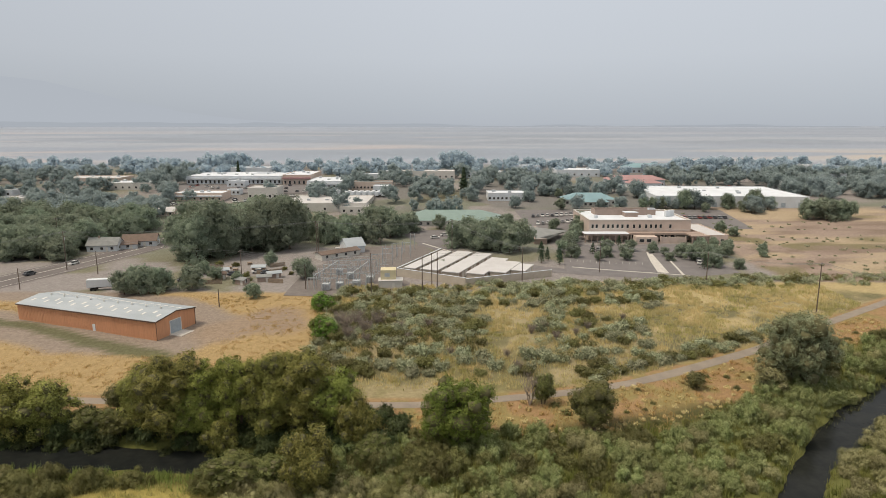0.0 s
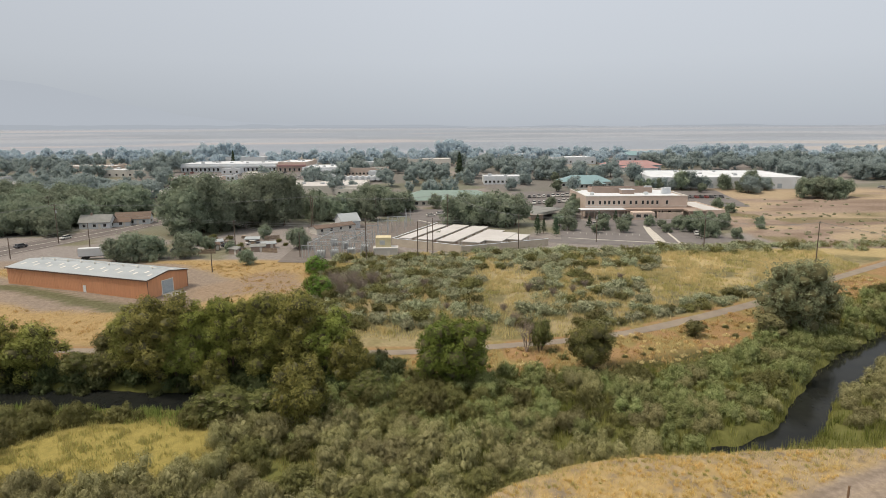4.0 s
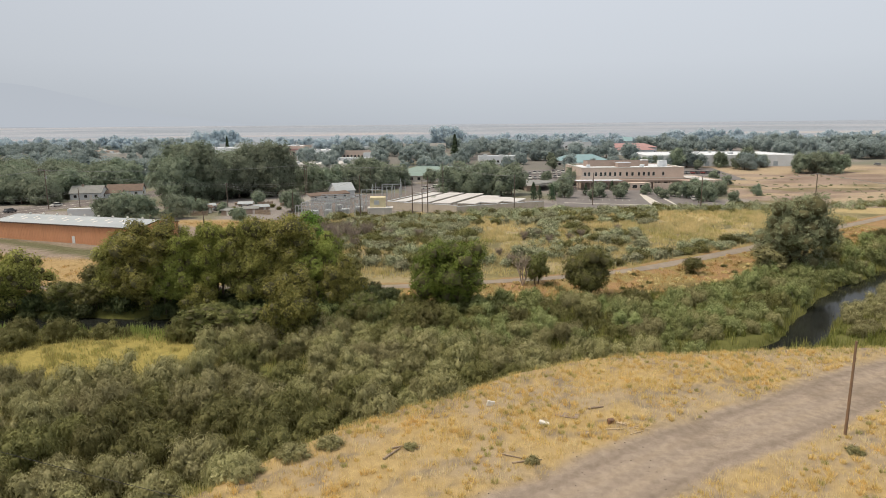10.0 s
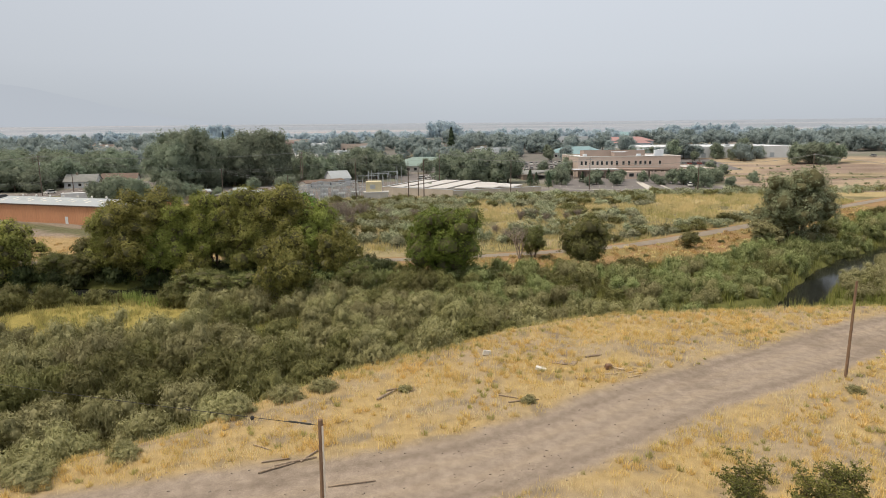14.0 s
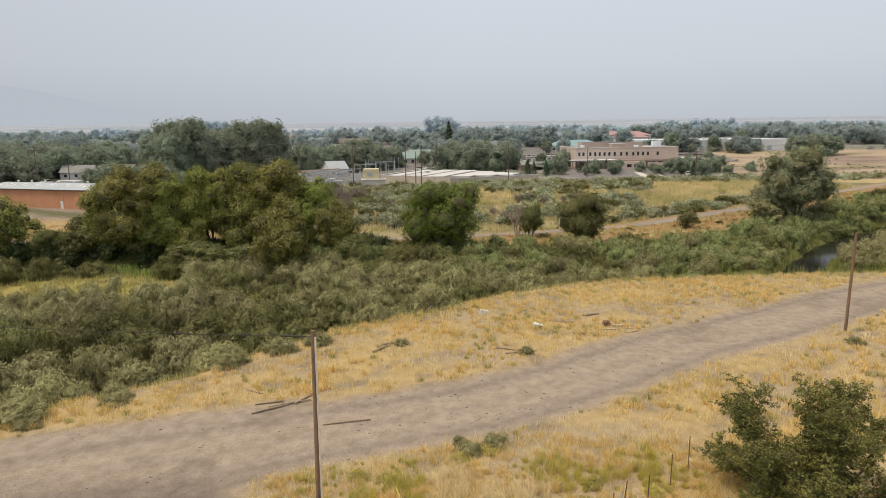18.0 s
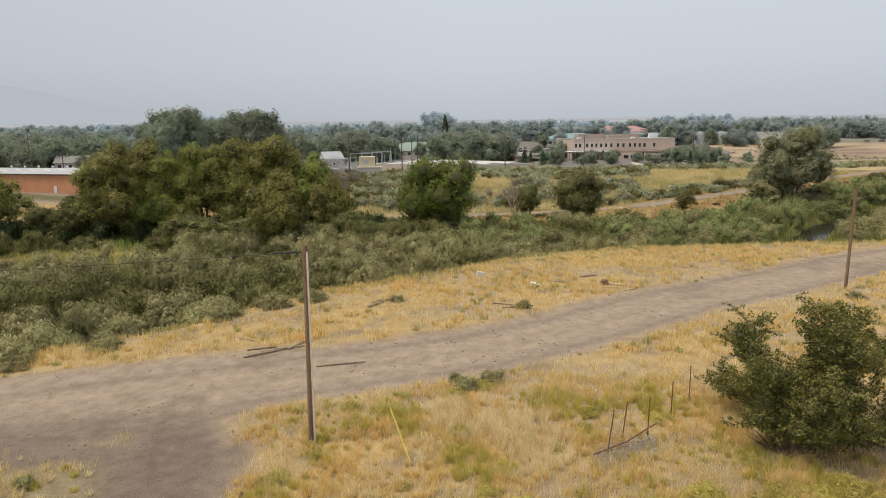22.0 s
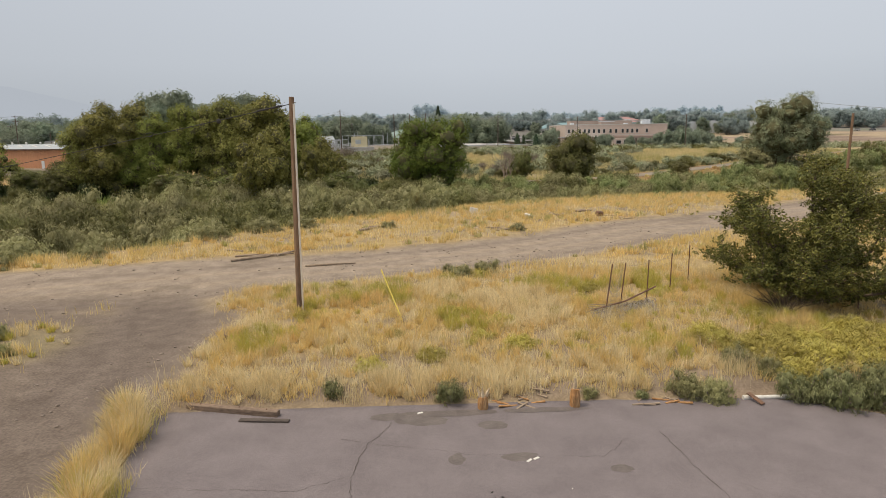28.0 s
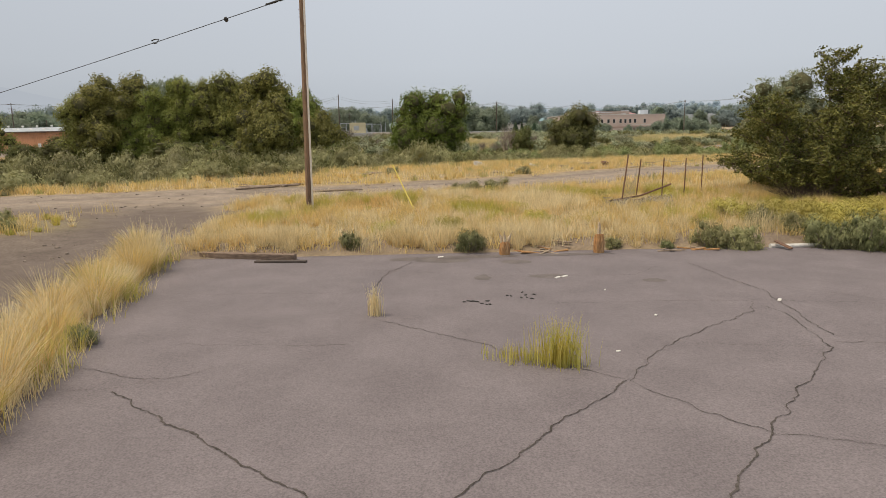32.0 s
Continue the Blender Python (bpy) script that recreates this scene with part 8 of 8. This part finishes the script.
def fir_meshes(key, seed, n, radius, height):
    rng = np.random.RandomState(seed)
    h = rng.uniform(0, 1, n) ** 0.8
    a = rng.uniform(0, 6.283, n)
    tier = 0.75 + 0.25 * np.sin(h * 40)
    rr = radius * (1 - h) ** 0.85 * tier * rng.uniform(0.55, 1.05, n) + 0.1
    p = np.stack([rr * np.cos(a), rr * np.sin(a), 0.6 + h * (height - 0.6) - 0.12 * rr], 1)
    out = np.stack([np.cos(a), np.sin(a), 0.6 + 0 * a], 1) + rng.normal(scale=0.4, size=(n, 3))
    out /= np.linalg.norm(out, axis=1)[:, None]
    v, f = leaf_quads(p, out, height * 0.035, rng, 0.5)
    c = np_mesh("crown", v, f)
    c.materials.append(L_FIR)
    t = Shape().tube([(0, 0, -0.2), (0, 0, height * 0.9)], [height * 0.022, 0.04], 7).mesh("trunk")
    t.materials.append(M_BARK)
    TREES[key] = (c, t)


fir_meshes("fir0", 300, 1400, 3.6, 16.5)
fir_meshes("fir1", 301, 900, 2.0, 6.0)
KEY_TREES = [(-101, 269, 2.25), (-95, 272, 2.1), (-108, 275, 2.1), (-104, 263, 1.95), (-87, 283, 2.1), (-79, 286, 2.19), (-71, 288, 2.27), (-82, 293, 2.19), (-92, 290, 2.1), (-52, 231, 0.83), (-63, 204, 0.53), (-103, 210, 1.01), (-98, 212, 0.84), (-108, 208, 0.81), (-88, 216, 0.84), (-57, 305, 1.23), (-48, 302, 1.16), (-40, 306, 1.23), (-33, 303, 1.16), (-27, 319, 1.45), (-36, 325, 1.59), (12, 290, 1.38), (6, 293, 1.23), (15, 296, 1.3), (30, 281, 1.38), (25, 286, 1.45), (35, 285, 1.3), (20, 292, 1.16), (56, 270, 0.62), (54, 280, 0.6), (58, 288, 0.66), (61, 297, 0.72), (64, 306, 0.72), (67, 315, 0.72), (70, 325, 0.74), (73, 335, 0.78), (76, 345, 0.84), (66, 262, 0.42), (71, 269, 0.5), (78, 263, 0.5), (80, 272, 0.54), (85, 283, 0.54), (74, 282, 0.6), (96, 262, 0.38), (97, 272, 0.42), (109, 250, 0.6), (112, 258, 0.74), (111, 268, 0.66), (114, 276, 0.72), (122, 270, 0.6), (126, 276, 0.54), (139, 270, 0.34), (118, 246, 0.42), (220, 361, 1.2), (212, 365, 1.1), (228, 363, 1.15), (236, 366, 1.0), (222, 370, 1.1), (187, 381, 0.95), (190, 384, 0.9), (181, 403, 0.75), (158, 396, 1.1), (152, 398, 0.9), (165, 394, 0.85), (202, 392, 0.7), (134, 398, 0.65), (140, 397, 0.65), (127, 399, 0.72), (146, 396, 0.6), (146, 330, 0.6), (150, 322, 0.5), (128, 334, 0.6), (100, 398, 0.6), (57, 420, 0.72), (84, 395, 0.84), (112, 398, 0.72), (-2, 338, 0.75), (-16, 338, 0.7), (36, 346, 0.7), (-62, 345, 0.6), (-55, 352, 0.55), (0, 250, 0.3), (-75, 224, 0.4), (-84, 228, 0.5), (-70, 252, 0.55), (-92, 238, 0.5), (60, 338, 0.6), (46, 398, 0.72), (-110, 268, 1.9), (-96, 280, 1.9), (-60, 312, 1.3), (-44, 312, 1.3), (22, 284, 1.4), (-18, 330, 1.1), (-70, 315, 1.2), (-30, 345, 1.0), (-78, 345, 1.1), (-100, 300, 1.5), (-112, 300, 1.4)]
rt = random.Random(61)
for x, y, s in KEY_TREES:
    k = rt.randrange(5)
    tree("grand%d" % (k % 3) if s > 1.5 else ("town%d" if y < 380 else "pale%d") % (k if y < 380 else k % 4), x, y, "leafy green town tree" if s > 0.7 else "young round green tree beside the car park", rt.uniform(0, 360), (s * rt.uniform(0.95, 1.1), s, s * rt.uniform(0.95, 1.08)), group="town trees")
for x, y in ((41, 258), (48, 255), (44, 262), (104, 246)):
    tree("fir1", x, y, "small dark green conifer by the street", rt.uniform(0, 360), (1, 1, 1), name="conifer", group="conifers")
for x, y, s in ((43, 272.3, 1.1), (50.1, 267.8, 1.0), (57.5, 279, 0.9), (66.8, 277.6, 0.85), (75.7, 296, 0.8), (83.5, 296, 0.85)):
    tree("fir1", x, y, "small dark green conifer beside the car park", rt.uniform(0, 360), (1.25 * s, 1.25 * s, s), name="conifer", group="conifers")
for x, y, s in ((152, 396, 1.15), (178, 396, 0.95), (195, 396, 1.25), (206, 397, 0.75), (126, 397, 0.65), (132, 397, 0.66), (138, 397, 0.7), (106, 263, 0.72), (104, 270, 0.62), (127, 292, 0.5), (129, 282, 0.6), (144.6, 281.6, 0.42), (94.5, 281, 0.5), (160, 384, 0.6), (184, 386, 0.7), (73, 392, 0.75), (72, 444, 0.6), (80, 436, 0.6)):
    tree("town%d" % rt.randrange(5), x, y, "dark green street tree in the business park", rt.uniform(0, 360), (s * 0.9, s * 0.9, s), group="town trees")
tree("fir0", 15, 463, "tall dark pointed spruce above the town", 0, (1.25, 1.25, 1.05), name="spruce_tree")
for x, y, s in ((-226, 320, 0.8), (-160, 345, 0.6), (-250, 330, 0.7), (-300, 390, 0.9), (-180, 560, 0.8)):
    tree("fir0", x, y, "dark pointed conifer among town trees", 30, (s, s, s), name="conifer", group="conifers")


def clear_of_road(x, y):
    return float(away(x, y, ROAD)) > 13 and not (-164 < x < -138 and 270 < y < 304)


for x, y in scatter((-330, -158, 262, 352), 95, 7.0, 71, lambda x, y: clear_of_road(x, y) and x < -150 - 0.1 * (y - 262) and x > -0.75 * y - 10):
    s = rt.uniform(1.0, 1.55)
    tree("town%d" % rt.randrange(5) if y < 345 else "pale%d" % rt.randrange(4), x, y, "leafy green tree over the houses by the road", rt.uniform(0, 360), (s, s, s * rt.uniform(0.85, 1.05)), group="town trees")
for x, y in scatter((-128, -84, 296, 372), 34, 6.5, 72, clear_of_road):
    s = rt.uniform(0.9, 1.4)
    tree("town%d" % rt.randrange(5), x, y, "leafy green tree behind the road", rt.uniform(0, 360), (s, s, s), group="town trees")


def open_town(x, y):
    if -205 < x < -74 and y < 556 and y > 450:
        return False
    return not (135 < x < 245 and y < 480) and not (75 < x < 115 and y < 432) and not (120 < x < 178 and 470 < y < 515) and not (25 < x < 58 and y < 445)


for x, y in scatter((60, 380, 425, 470), 30, 9, 73, open_town):
    s = rt.uniform(0.7, 1.3)
    tree("pale%d" % rt.randrange(4), x, y, "hazy green tree among the town's buildings", rt.uniform(0, 360), (s, s, s * rt.uniform(0.85, 1.1)), group="town trees")

# woods at the far side of the town and scattered trees on the plain
rng = np.random.RandomState(80)
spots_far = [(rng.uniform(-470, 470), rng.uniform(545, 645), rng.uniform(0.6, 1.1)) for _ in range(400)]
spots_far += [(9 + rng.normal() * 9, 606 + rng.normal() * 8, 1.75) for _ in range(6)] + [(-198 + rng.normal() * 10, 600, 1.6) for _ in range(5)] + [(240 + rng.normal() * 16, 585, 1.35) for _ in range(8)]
town_trees = [(x, y, rng.uniform(0.6, 1.25)) for x, y in scatter((-420, 60, 365, 560), 190, 9, 74, lambda x, y: open_town(x, y) and float(away(x, y, ROAD)) > 12 and vnoise(x, y, 45) > 0.40 and not (-185 < x < -40 and y < 452 and vnoise(x + 5, y, 25) < 0.55))]
town_trees += [(x, y, rng.uniform(0.65, 1.25)) for x, y in scatter((60, 420, 440, 560), 130, 9, 75, lambda x, y: open_town(x, y) and (x > 170 or vnoise(x, y, 50) > 0.48))]
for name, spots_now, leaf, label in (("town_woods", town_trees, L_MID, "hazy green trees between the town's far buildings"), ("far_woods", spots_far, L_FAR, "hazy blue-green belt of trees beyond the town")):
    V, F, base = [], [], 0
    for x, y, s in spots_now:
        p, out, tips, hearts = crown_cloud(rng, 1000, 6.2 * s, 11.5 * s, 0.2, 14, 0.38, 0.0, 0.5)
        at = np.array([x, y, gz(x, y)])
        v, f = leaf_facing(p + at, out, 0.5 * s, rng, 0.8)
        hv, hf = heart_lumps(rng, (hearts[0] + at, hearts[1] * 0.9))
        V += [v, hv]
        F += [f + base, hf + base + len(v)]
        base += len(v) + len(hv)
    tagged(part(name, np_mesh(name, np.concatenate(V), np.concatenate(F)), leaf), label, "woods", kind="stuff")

# clutter of the yard behind the long shed
for k, (x, y) in enumerate(scatter((-100, -58, 222, 256), 26, 4.0, 91, lambda x, y: True)):
    kind = k % 4
    if kind == 0:
        house("lean_to", "small patched shed in the cluttered yard", x, y, rt.uniform(3, 5), rt.uniform(2.5, 3.5), 2.0, 0.6, rt.choice((M_BEIGEDARK, M_TIMBER, M_TIMBER)), rt.choice((M_GREYSHINGLE, M_SHINGLE, M_ROOFMETAL)), rt.uniform(-30, 40), 0, category="shed")
    elif kind == 1:
        s_ = rt.uniform(0.5, 0.9)
        bush("fieldolive%d" % (k % 3), x, y, "yard_bush", "rough green bush in the cluttered yard", rt.uniform(0, 360), s_, s_, group="yard bushes")
    elif kind == 2:
        ob = thing("pallet_stack", "stack of weathered pallets in the yard", "pallet stack", (x, y, gz(x, y)), rt.uniform(0, 90), "pallet stacks")
        for i in range(5):
            part("pallet", Shape().box(-0.9, 0.9, -0.7, 0.7, 0.02 + 0.22 * i, 0.2 + 0.22 * i), M_TIMBER, ob)
    else:
        ob = thing("board_fence", "short run of weathered board fence", "fence", (x, y, gz(x, y)), rt.uniform(-20, 40), "yard fences")
        for i in range(12):
            part("board", Shape().box(-3 + 0.5 * i, -2.55 + 0.5 * i, -0.03, 0.03, -0.1, 1.5 + 0.1 * (i % 3)), M_TIMBER, ob)
        part("rail", Shape().box(-3, 3, 0.035, 0.1, 0.5, 0.6), M_TIMBER, ob)

LOOKOUT = Vector((0, 0, 56))
laid = Matrix.Translation(LOOKOUT) @ Matrix.Scale(LAY, 4) @ Matrix.Translation(-LOOKOUT)
for ob in list(scene.objects):
    if ob not in before_town and ob.parent is None:
        ob.matrix_basis = laid @ ob.matrix_basis
